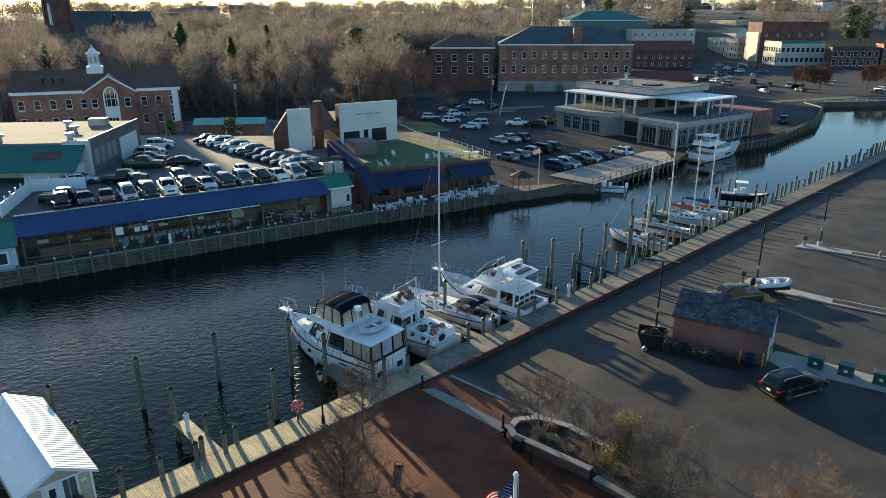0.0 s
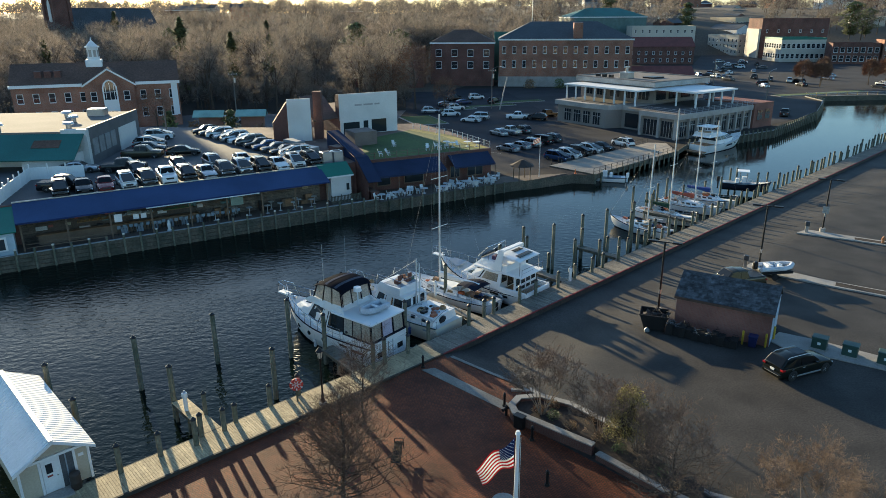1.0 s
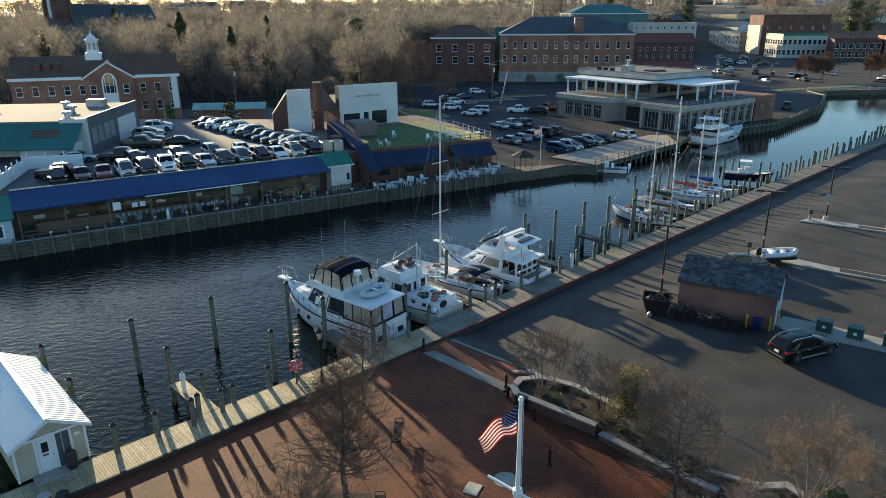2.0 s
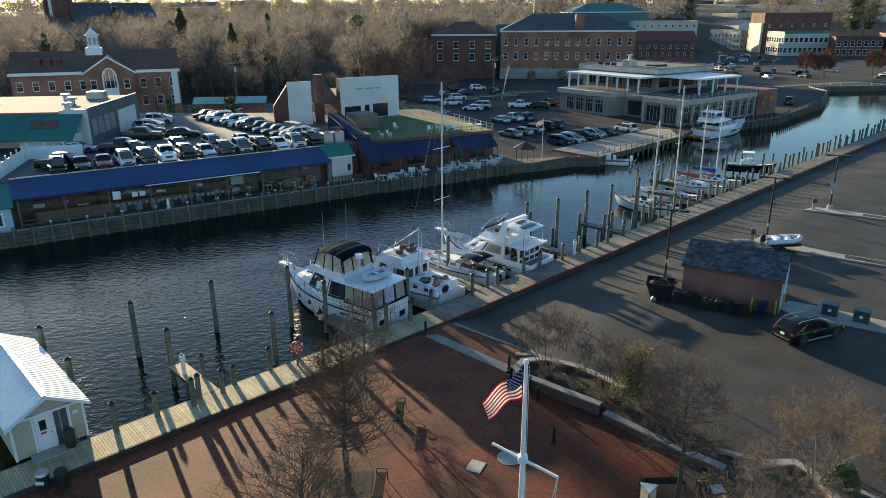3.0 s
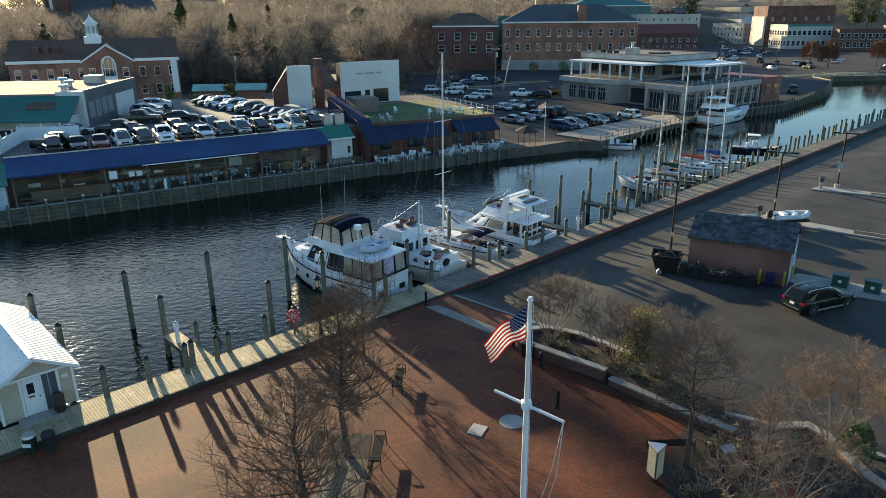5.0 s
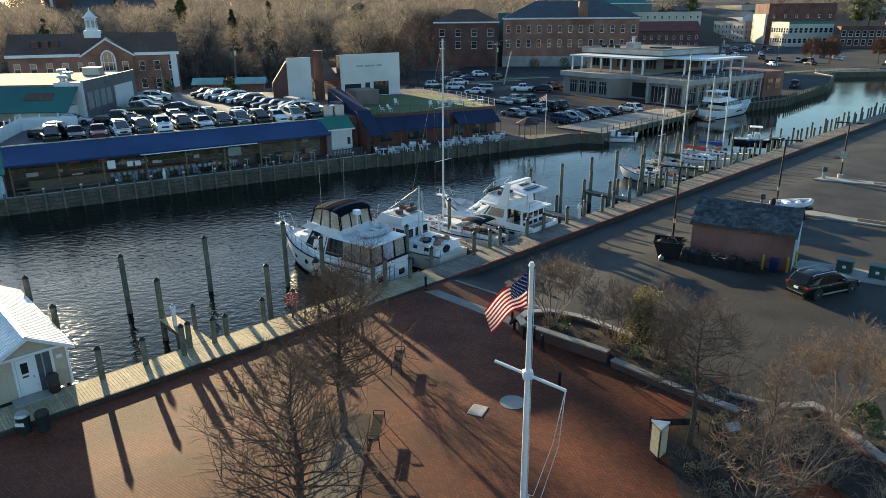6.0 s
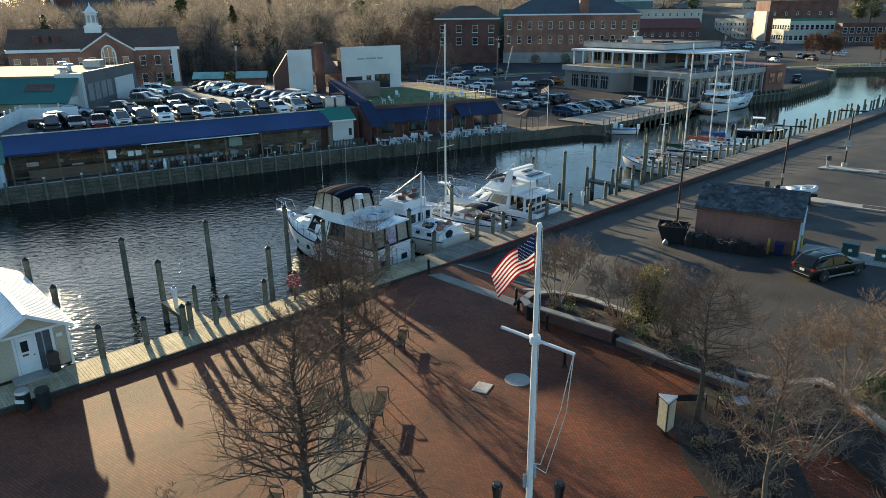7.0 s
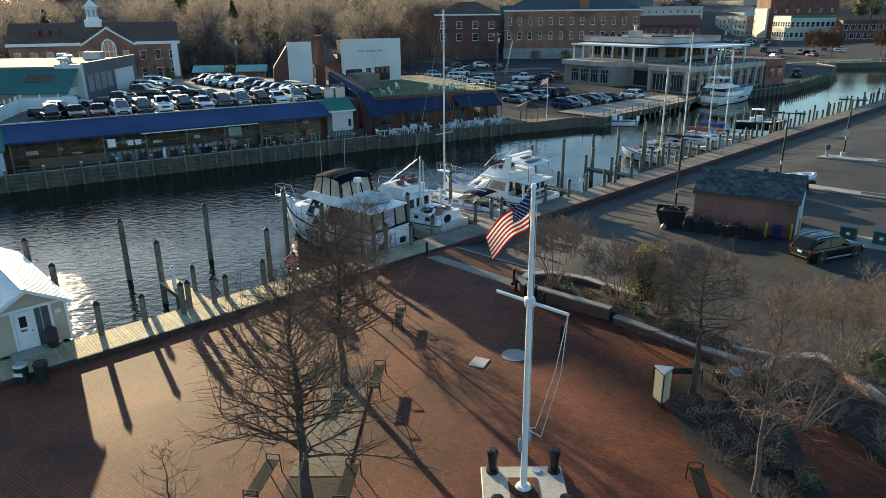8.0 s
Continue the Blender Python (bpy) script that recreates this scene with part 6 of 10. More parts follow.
def street_lamp(m, label):
    """Cast-iron lantern on a fluted post."""
    e = thing("street_lamp", m, label, "lamp")
    part("base", Shape().tube((0, 0, 0), (0, 0, 0.35), 0.28, 0.26, 12), CONCRETE, e)
    s = Shape().tube((0, 0, 0.35), (0, 0, 0.9), 0.14, 0.1, 12).tube((0, 0, 0.9), (0, 0, 3.48), 0.06, 0.05, 10).tube((0, 0, 3.33), (0, 0, 3.48), 0.1, 0.14, 10)
    part("post", s, BLACK_METAL, e, smooth=True)
    part("lantern", Shape().tube((0, 0, 3.50), (0, 0, 3.96), 0.13, 0.22, 6), mat("frosted_lantern", (0.75, 0.66, 0.5), 0.3, var=0.1), e)
    s = Shape()
    for k in range(6):
        a0 = k * math.pi / 3
        s.tube((0.13 * math.cos(a0), 0.13 * math.sin(a0), 3.48), (0.225 * math.cos(a0), 0.225 * math.sin(a0), 3.98), 0.014, n=5)
    part("lantern_frame", s, BLACK_METAL, e)
    part("cap", Shape().tube((0, 0, 3.96), (0, 0, 4.23), 0.27, 0.05, 6).tube((0, 0, 4.23), (0, 0, 4.38), 0.03, 0.01, 6), BLACK_METAL, e)
    return e


street_lamp(at(-7.05, 38.3, plaza_z(-7.05, 38.3)), "black cast-iron lantern on a post by the dock")


def lot_lamp(m, h, label):
    e = thing("parking_lamp", m, label, "lamp", "parking lot lamps")
    part("base", Shape().tube((0, 0, 0), (0, 0, 0.55), 0.3, 0.3, 14), CONCRETE, e)
    part("pole", Shape().tube((0, 0, 0.55), (0, 0, h), 0.09, 0.075, 8), BLACK_METAL, e)
    part("collar", Shape().tube((0, 0, 1.9), (0, 0, 2.25), 0.1, 0.1, 8), STEEL, e)
    part("arm", Shape().tube((-0.75, 0, h - 0.05), (0.75, 0, h - 0.05), 0.05, n=6), BLACK_METAL, e)
    for x in (-0.95, 0.95):
        part("lamp_head", Shape().bbox(x - 0.38, x + 0.38, -0.18, 0.18, h - 0.1, h + 0.04, 0.03), BLACK_METAL, e)
    return e


lot_lamp(at(18.6, 52.1, lot_z(18.6, 52.1) - 0.01, -25), 6.4, "black twin-headed parking lot lamp")
lot_lamp(at(31.3, 62.0, 0, -25), 6.6, "black twin-headed parking lot lamp on a concrete base")
l3 = lot_lamp(at(43.9, 74.2, 0, -25), 6.2, "black twin-headed parking lot lamp with a small sign")
part("sign", Shape().box(-0.33, 0.33, -0.12, -0.1, 2.3, 3.1), PALE_STONE, l3, "white panel with grey bars")
part("sign_bar", Shape().box(-0.22, 0.22, -0.125, -0.121, 2.45, 2.55).box(-0.22, 0.22, -0.125, -0.121, 2.75, 2.85), STEEL, l3)

# lot islands
YELLOW = mat("yellow_paint", (0.55, 0.36, 0.03), 0.6, var=0.15, stain=0.3)


def island(name, pts, label, z=0.15):
    e = thing(name, pose(0, 0, 0), label, "traffic island", kind="structure")
    part("kerb", Shape().prism(pts, 0, z), CONCRETE, e)
    return e


i1 = island("traffic_island", [(29.7, 62.4), (31.4, 63.9), (36.5, 59.2), (60, 42.5), (59.2, 41.2), (36.0, 57.8), (31.0, 61.7)], "long concrete kerbed island with dark soil")
part("soil", Shape().prism([(37.0, 58.6), (59.4, 42.6), (58.9, 41.9), (36.5, 57.8)], 0.1, 0.17), mat("dark_mulch", (0.032, 0.022, 0.016), 0.95, var=0.4, scale=4, bump=0.6, bscale=14), i1)
i2 = island("traffic_island", [(40.8, 73.8), (42.5, 75.0), (46.0, 72.6), (66, 58.5), (65.3, 57.4), (45.4, 71.2)], "concrete kerbed island with dry grass")
part("soil", Shape().prism([(46.3, 71.9), (65.4, 58.6), (65.0, 57.9), (45.9, 71.2)], 0.1, 0.17), MATS["dark_mulch"], i2)
for x, y in ((30.3, 62.7), (42.0, 74.0)):
    e = thing("pay_station", at(x, y, 0.15, -25), "grey metal pay station on the island", "pay station", "pay stations")
    part("post", Shape().bbox(-0.16, 0.16, -0.14, 0.14, 0, 0.75, 0.03), STEEL, e)
    part("head", Shape().bbox(-0.24, 0.24, -0.2, 0.2, 0.75, 1.25, 0.06), mat("dark_grey_metal", (0.08, 0.08, 0.085), 0.5, metal=0.4), e)
solo("hydrant", Shape().tube((0, 0, 0), (0, 0, 0.6), 0.14, 0.12, 10).tube((0, 0, 0.6), (0, 0, 0.8), 0.16, 0.03, 10).tube((-0.22, 0, 0.45), (0.22, 0, 0.45), 0.07, n=8), mat("faded_orange_paint", (0.4, 0.16, 0.06), 0.6), "faded orange fire hydrant on the island", "hydrant", m=at(48.2, 69.9, 0.15))

# brick hut surroundings
part("door", Shape().box(6.992, 7.04, 1.3, 3.2, 0.05, 2.2), mat("pale_blue_door", (0.55, 0.62, 0.7), 0.5, var=0.08), hut, "pale blue-white double door")
RUST = mat("dark_rusty_steel", (0.012, 0.010, 0.009), 0.85, var=0.4, scale=4, bump=0.3)
sk = thing("skip_container", at(17.55, 49.55, lot_z(17.55, 49.55) - 0.012, -20), "dark rusty open skip container heaped with scrap", "skip")
s = Shape()
LOW, TOP = [(-0.75, -0.8), (0.75, -0.8), (0.75, 0.8), (-0.75, 0.8)], [(-1.15, -0.85), (1.0, -0.85), (1.0, 0.85), (-1.15, 0.85)]
for i in range(4):
    (a0, a1), (b0, b1), (c0, c1), (d0, d1) = LOW[i], LOW[(i + 1) % 4], TOP[(i + 1) % 4], TOP[i]
    s.plate([(a0, a1, 0.18), (b0, b1, 0.18), (c0, c1, 1.3), (d0, d1, 1.3)], 0.05)
s.box(-0.75, 0.75, -0.8, 0.8, 0.12, 0.18)
part("body", s, RUST, sk)
part("rim", Shape().path([(-1.17, -0.87, 1.3), (1.02, -0.87, 1.3), (1.02, 0.87, 1.3), (-1.17, 0.87, 1.3), (-1.17, -0.87, 1.3)], 0.045, 6), RUST, sk)
for y in (-0.6, 0.6):
    part("skid", Shape().bbox(-0.8, 0.8, y - 0.06, y + 0.06, 0.0, 0.12, 0.02), RUST, sk)
for x in (-0.45, 0.05, 0.5):
    part("stiffener", Shape().plate([(x - 0.04, -0.86, 0.2), (x + 0.04, -0.86, 0.2), (x * 1.25 + 0.04, -0.92, 1.26), (x * 1.25 - 0.04, -0.92, 1.26)], 0.05), RUST, sk)
SCRAP = mat("scrap_heap", (0.03, 0.026, 0.024), 0.85, var=0.5, scale=8)
rng = random.Random(61)
s = Shape().bbox(-0.85, 0.85, -0.7, 0.7, 0.7, 1.1, 0.2)
for k in range(46):
    p = Vector((rng.uniform(-0.85, 0.85), rng.uniform(-0.7, 0.7), rng.uniform(1.0, 1.4)))
    d = Vector((rng.uniform(-1, 1), rng.uniform(-1, 1), rng.uniform(-0.35, 0.5))) * 0.45
    if k % 3:
        s.tube(p, p + d, rng.uniform(0.015, 0.04), n=5)
    else:
        s.plate([p, p + d, p + d + Vector((0.1, 0.25, 0.12)), p + Vector((0.1, 0.25, 0.12))], 0.02)
part("scrap", s, SCRAP, sk, kind="stuff")
rk = thing("oyster_cage_stack", at(18.4, 49.45, 0, -31.5), "row of dark wire cages stacked along the hut wall", "cages")
rng = random.Random(8)
grey_wire = mat("grey_wire", (0.16, 0.16, 0.16), 0.6)
for i in range(11):
    x = 0.35 + i * 0.47
    y0, y1 = -1.25 + rng.uniform(-0.08, 0.08), -0.3
    h = rng.uniform(0.75, 1.05) - 0.02 * i
    s = Shape().box(x - 0.01, x + 0.455, y0 + 0.04, y1 - 0.04, 0.0, h * 0.9)
    cage = part("cage", s, RUST, rk)
    s = Shape()
    for q in range(16):
        z = h * 0.92 + rng.uniform(0, 0.22)
        a0, b0_ = x + rng.uniform(0, 0.45), y0 + rng.uniform(0, 0.9)
        s.tube((a0, b0_, z), (a0 + rng.uniform(-0.3, 0.3), b0_ + rng.uniform(-0.4, 0.4), z + rng.uniform(-0.1, 0.15)), 0.014, n=4)
    part("wire_mesh", s, grey_wire if i in (0, 1, 4, 6) else RUST, cage, kind="stuff")
bn = thing("wheelie_bin", at(23.9, 46.1, 0, -31), "dark blue plastic bin beside the hut", "bin")
part("body", Shape().rings([[(-0.25, -0.25, 0.05), (0.25, -0.25, 0.05), (0.25, 0.25, 0.05), (-0.25, 0.25, 0.05)], [(-0.3, -0.3, 0.85), (0.3, -0.3, 0.85), (0.3, 0.3, 0.85), (-0.3, 0.3, 0.85)]]), mat("dark_blue_plastic", (0.012, 0.02, 0.09), 0.45, var=0.1), bn)
part("lid", Shape().bbox(-0.33, 0.33, -0.34, 0.33, 0.85, 0.95, 0.04), MATS["dark_blue_plastic"], bn)
bg = thing("rubbish_bag", at(16.7, 48.7, lot_z(16.7, 48.7)), "pale crumpled rubbish bag beside the skip", "bag")
part("sack", Shape().rings([[(0.24 * r * math.cos(a * 0.785) * (1 + 0.2 * math.sin(3 * a)), 0.18 * r * math.sin(a * 0.785), z) for a in range(8)] for r, z in ((0.8, 0.0), (1.0, 0.1), (0.85, 0.24), (0.3, 0.34), (0.15, 0.42))]), mat("pale_plastic_sack", (0.2, 0.205, 0.21), 0.4, var=0.2, scale=8), bg, smooth=True)
for x, y in ((24.8, 45.95), (23.3, 46.5), (26.0, 47.2)):
    solo("guard_post", Shape().tube((0, 0, 0), (0, 0, 1.1), 0.08, n=10).tube((0, 0, 1.1), (0, 0, 1.15), 0.08, 0.03, 10), YELLOW, "yellow painted steel guard post by the hut", "bollard", group="yellow guard posts", smooth=True, m=at(x, y))
solo("concrete_apron", Shape().prism([(25.6, 47.0), (27.0, 48.4), (29.4, 46.9), (36.0, 41.5), (35.2, 40.0), (29.0, 44.0), (26.3, 45.2)], 0.0, 0.09), CONCRETE, "pale concrete apron beside the hut", "pavement", kind="structure")
UTIL = mat("green_utility_paint", (0.035, 0.075, 0.06), 0.5, var=0.12, scale=2)
for x, y in ((28.7, 45.7), (30.3, 44.5), (32.1, 43.2)):
    e = thing("utility_cabinet", at(x, y, 0.09, -38), "dark green metal utility cabinet on concrete", "utility cabinet", "utility cabinets")
    part("body", Shape().bbox(-0.5, 0.5, -0.4, 0.4, 0.08, 0.85, 0.05), UTIL, e)
    part("lid", Shape().bbox(-0.54, 0.54, -0.44, 0.44, 0.852, 0.95, 0.04), UTIL, e)
    part("plinth", Shape().box(-0.58, 0.58, -0.48, 0.48, 0, 0.075), CONCRETE, e)
    part("label_plate", Shape().box(-0.1, 0.12, -0.415, -0.405, 0.4, 0.6), WHITE, e)


# ---- cars ----
def paint(name, col, metal=0.3):
    return mat(name, col, 0.22, metal=metal, var=0.03, scale=1, spec=0.6, stain=0.06)


PAINT = {"white": paint("white_car_paint", (0.72, 0.72, 0.71), 0.0), "silver": paint("silver_car_paint", (0.42, 0.43, 0.44), 0.6), "black": paint("black_car_paint", (0.012, 0.012, 0.013)), "grey": paint("grey_car_paint", (0.10, 0.105, 0.11), 0.4), "blue": paint("blue_car_paint", (0.03, 0.06, 0.14)), "red": paint("dark_red_car_paint", (0.13, 0.015, 0.015)), "green": paint("dark_green_car_paint", (0.010, 0.012, 0.009)), "brown": paint("bronze_car_paint", (0.06, 0.05, 0.03))}
TYRE = mat("tyre_rubber", (0.015, 0.015, 0.015), 0.85, var=0.15)
LIGHT_RED = mat("tail_lamp_red", (0.35, 0.01, 0.01), 0.2)
LIGHT_WHITE = mat("head_lamp_clear", (0.75, 0.75, 0.75), 0.1)
CARS = {}
# kinds: length, width, roof profile (x, z) from front to rear, bonnet height, glasshouse stations
CAR_KINDS = {
    "suv": (4.75, 1.86, [(0, 0.55), (0.08, 0.80), (1.15, 1.02), (1.95, 1.58), (2.6, 1.68), (4.1, 1.62), (4.62, 1.10), (4.72, 0.65)]),
    "estate": (4.85, 1.86, [(0, 0.52), (0.08, 0.74), (0.5, 0.9), (1.3, 0.98), (2.1, 1.50), (2.7, 1.60), (3.6, 1.60), (4.3, 1.54), (4.72, 1.08), (4.83, 0.62)]),
    "sedan": (4.7, 1.82, [(0, 0.5), (0.1, 0.70), (1.25, 0.92), (2.05, 1.40), (2.7, 1.45), (3.35, 1.38), (4.0, 1.02), (4.6, 0.98), (4.68, 0.6)]),
    "van": (5.0, 1.95, [(0, 0.6), (0.08, 0.9), (0.85, 1.12), (1.7, 1.75), (2.3, 1.85), (4.7, 1.82), (4.92, 1.2), (4.97, 0.6)]),
    "pickup": (5.6, 1.95, [(0, 0.7), (0.08, 1.0), (1.45, 1.15), (2.1, 1.75), (2.7, 1.83), (3.55, 1.78), (3.8, 1.15), (5.5, 1.12), (5.58, 0.65)]),
}


def car(kind, colour, m, label, name=None, group="parked cars"):
    """A parked car, nose towards +x, built once a kind and colour and then copied."""
    key = (kind, colour)
    if key in CARS:
        return tagged(copy_thing(CARS[key], m), label, "car", group)
    L, W, prof = CAR_KINDS[kind]
    e = thing(name or {"estate": "estate_car", "suv": "suv", "sedan": "sedan", "van": "van", "pickup": "pickup_truck"}[kind], m, label, "car", group)
    belt = {"sedan": 0.90, "van": 1.12, "pickup": 1.12}.get(kind, 0.98)
    col = PAINT[colour]

    def top(x):
        """Height of the outline at x metres behind the nose."""
        for (xa, za), (xb, zb) in zip(prof, prof[1:]):
            if x <= xb:
                return za + (zb - za) * (x - xa) / (xb - xa)
        return prof[-1][1]

    def half(x):
        """Half width in plan, drawn in at the nose and the tail."""
        return W / 2 * (1 - 0.17 * max(0, (0.75 - x) / 0.75) ** 2 - 0.12 * max(0, (x - L + 0.6) / 0.6) ** 2)

    rr = []
    for x in sorted({x for x, _ in prof} | {L * k / 16 for k in range(17)}):
        if x > prof[-1][0]:
            continue
        z, w = min(top(x), belt), half(x)
        rr.append([(L / 2 - x, sy * w * f, h) for sy, sec in ((-1, ((0.9, 0.22), (0.97, 0.3), (1.0, 0.56), (0.985, z - 0.17), (0.94, z - 0.05), (0.84, z))), (1, ((0.84, z), (0.94, z - 0.05), (0.985, z - 0.17), (1.0, 0.56), (0.97, 0.3), (0.9, 0.22)))) for f, h in sec])
    part("body", Shape().rings(rr), col, e, smooth=True)
    # cabin above the belt line
    cab = [(x, z) for x, z in prof if z > belt + 0.03]
    x0 = [x for x, z in prof if z <= belt + 0.06 and x < cab[0][0]][-1] + 0.05
    x1 = [x for x, z in prof if z <= belt + 0.16 and x > cab[-1][0]][0] - 0.02
    zm = max(z for _, z in cab)
    st = [(x0, belt)] + cab + [(x1, belt)]

    def roof(x):
        for (xa, za), (xb, zb) in zip(st, st[1:]):
            if x <= xb:
                return za + (zb - za) * (x - xa) / (xb - xa)
        return belt

    def wall(x, z):
        """Half width of the cabin side at height z."""
        return half(x) * (0.90 - 0.17 * (z - belt) / (zm - belt))

    rr = []
    for x in sorted({x for x, _ in st} | {x0 + (x1 - x0) * k / 12 for k in range(13)}):
        z = roof(x)
        zs = max(z - 0.06, belt - 0.03)
        rr.append([(L / 2 - x, -wall(x, belt), belt - 0.06), (L / 2 - x, -wall(x, zs), zs), (L / 2 - x, -wall(x, z) * 0.82, z + 0.01), (L / 2 - x, 0, z + 0.035), (L / 2 - x, wall(x, z) * 0.82, z + 0.01), (L / 2 - x, wall(x, zs), zs), (L / 2 - x, wall(x, belt), belt - 0.06)])
    part("cabin", Shape().rings(rr), col, e, smooth=True)
    top_x = [x for x, z in cab if z > zm - 0.16]
    xa, xb = top_x[0], top_x[-1]
    mid = xa + 0.42 * (xb - xa) + 0.15
    back = x1 - 0.16 if kind != "sedan" else x1 - 0.3
    for sg_ in (-1, 1):
        for w0, w1 in ((x0 + 0.3, mid - 0.05), (mid + 0.05, back)):
            xs = [w0 + (w1 - w0) * k / 6 for k in range(7)]
            lo = [(x, belt + 0.02) for x in xs]
            hi = [(x, max(min(roof(x) - 0.12, zm - 0.13), belt + 0.05)) for x in reversed(xs)]
            part("side_window", Shape().rings([[(L / 2 - x, sg_ * (wall(x, z) + o), z) for x, z in lo + hi] for o in (-0.02, 0.012)]), CAR_GLASS, e)
    for (xl, zl), (xh, zh) in (((x0 + 0.06, belt + 0.04), (xa - 0.03, roof(xa) - 0.03)), ((x1 - 0.03, belt + 0.07), (xb + 0.04, roof(xb) - 0.04))):
        d = Vector((-(zh - zl), xh - xl)).normalized() * (1 if xl < xh else -1)
        q = [(xl, -wall(xl, zl) * 0.9, zl), (xl, wall(xl, zl) * 0.9, zl), (xh, wall(xh, zh) * 0.84, zh), (xh, -wall(xh, zh) * 0.84, zh)]
        part("windscreen" if xl < xh else "rear_window", Shape().rings([[(L / 2 - x - d.x * o, y, z + d.y * o) for x, y, z in q] for o in (-0.03, 0.035)]), CAR_GLASS, e)
    if kind in ("suv", "estate"):
        part("sunroof", Shape().bbox(L / 2 - xa - 1.15, L / 2 - xa - 0.2, -0.42, 0.42, zm - 0.06, zm + 0.042, 0.01), CAR_GLASS, e)
        for sg_ in (-1, 1):
            part("roof_rail", Shape().path([(L / 2 - xa - 0.1, sg_ * W * 0.335, zm - 0.03), (L / 2 - xa - 0.3, sg_ * W * 0.335, zm + 0.05), (L / 2 - xb + 0.25, sg_ * W * 0.335, zm + 0.03), (L / 2 - xb + 0.05, sg_ * W * 0.335, zm - 0.08)], 0.022, 6), STEEL, e)
    if kind == "pickup":
        part("load_bed", Shape().box(L / 2 - 5.4, L / 2 - 3.95, -W / 2 * 0.78, W / 2 * 0.78, 1.135, 1.15), BLACK_METAL, e)
    trim = mat("dark_bumper", (0.02, 0.02, 0.02), 0.6)
    tm = rm = am = None
    for x in (L / 2 - L * 0.18, L / 2 - L * 0.80):
        for sg_ in (-1, 1):
            mm = pose(x, sg_ * (W / 2 - 0.115), 0.335)
            if tm is None:
                tm = part("wheel", Shape().tube((0, -0.125, 0), (0, 0.125, 0), 0.335, n=20), TYRE, e, m=mm, smooth=True)
                rim = Shape().tube((0, -0.13, 0), (0, 0.13, 0), 0.06, n=8)
                for k in range(5):
                    c, s_ = math.cos(k * 1.2566), math.sin(k * 1.2566)
                    rim.tube((0.04 * c, 0, 0.04 * s_), (0.22 * c, 0, 0.22 * s_), 0.131, 0.129, 4)
                rm = part("rim", rim, STEEL, tm)
                am = part("wheel_arch", Shape().tube((0, -0.12, 0), (0, 0.118, 0), 0.4, n=22), trim, e, m=pose(x, sg_ * (W / 2 - 0.115), 0.37))
            else:
                t2 = twin("wheel", tm, e, mm)
                twin("rim", rm, t2, pose(0, 0, 0))
                twin("wheel_arch", am, e, pose(x, sg_ * (W / 2 - 0.115), 0.37))
    hz = prof[1][1]
    for sg_ in (-1, 1):
        part("headlight", Shape().bbox(L / 2 - 0.42, L / 2 - 0.06, sg_ * W * 0.345 - 0.16, sg_ * W * 0.345 + 0.16, hz - 0.18, hz - 0.04, 0.03), LIGHT_WHITE, e)
        part("tail_light", Shape().bbox(-L / 2 + 0.01, -L / 2 + 0.3, sg_ * W * 0.40 - 0.13, sg_ * W * 0.40 + 0.13, 0.8, 0.93, 0.03), LIGHT_RED, e)
        part("mirror", Shape().bbox(L / 2 - x0 - 0.6, L / 2 - x0 - 0.42, sg_ * (W / 2 + 0.05) - 0.1, sg_ * (W / 2 + 0.05) + 0.1, belt - 0.02, belt + 0.13, 0.04), col, e)
        if kind != "estate":
            continue
        part("sill_trim", Shape().bbox(-L * 0.28, L * 0.27, sg_ * W * 0.49 - 0.02, sg_ * W * 0.49 + 0.02, 0.24, 0.34, 0.01), STEEL, e)
        for xd in (mid - 0.25, mid + 0.75):
            part("door_handle", Shape().bbox(L / 2 - xd - 0.09, L / 2 - xd + 0.09, sg_ * W * 0.493 - 0.012, sg_ * W * 0.493 + 0.016, belt - 0.16, belt - 0.125, 0.008), STEEL, e)
    part("grille", Shape().bbox(L / 2 - 0.2, L / 2 + 0.004, -W * 0.22, W * 0.22, hz - 0.3, hz - 0.1, 0.03), trim, e)
    bmat = trim if kind in ("suv", "pickup") else col
    part("bumper", Shape().bbox(-L / 2 - 0.03, -L / 2 + 0.22, -W * 0.43, W * 0.43, 0.28, 0.56, 0.07), bmat, e)
    part("bumper", Shape().bbox(L / 2 - 0.24, L / 2 + 0.02, -W * 0.40, W * 0.40, 0.24, 0.46, 0.07), bmat, e)
    if kind == "estate":
        part("bumper_strip", Shape().box(-L / 2 - 0.045, -L / 2 - 0.028, -W * 0.33, W * 0.33, 0.42, 0.46), STEEL, e)
    part("plate", Shape().box(-L / 2 - 0.02, -L / 2 + 0.05, -0.16, 0.16, 0.64, 0.78), WHITE, e)
    CARS[key] = e
    return e


car("estate", "green", at(25.45, 42.4, 0.015, 22), "dark olive estate car with roof rails parked on asphalt", "estate_car")
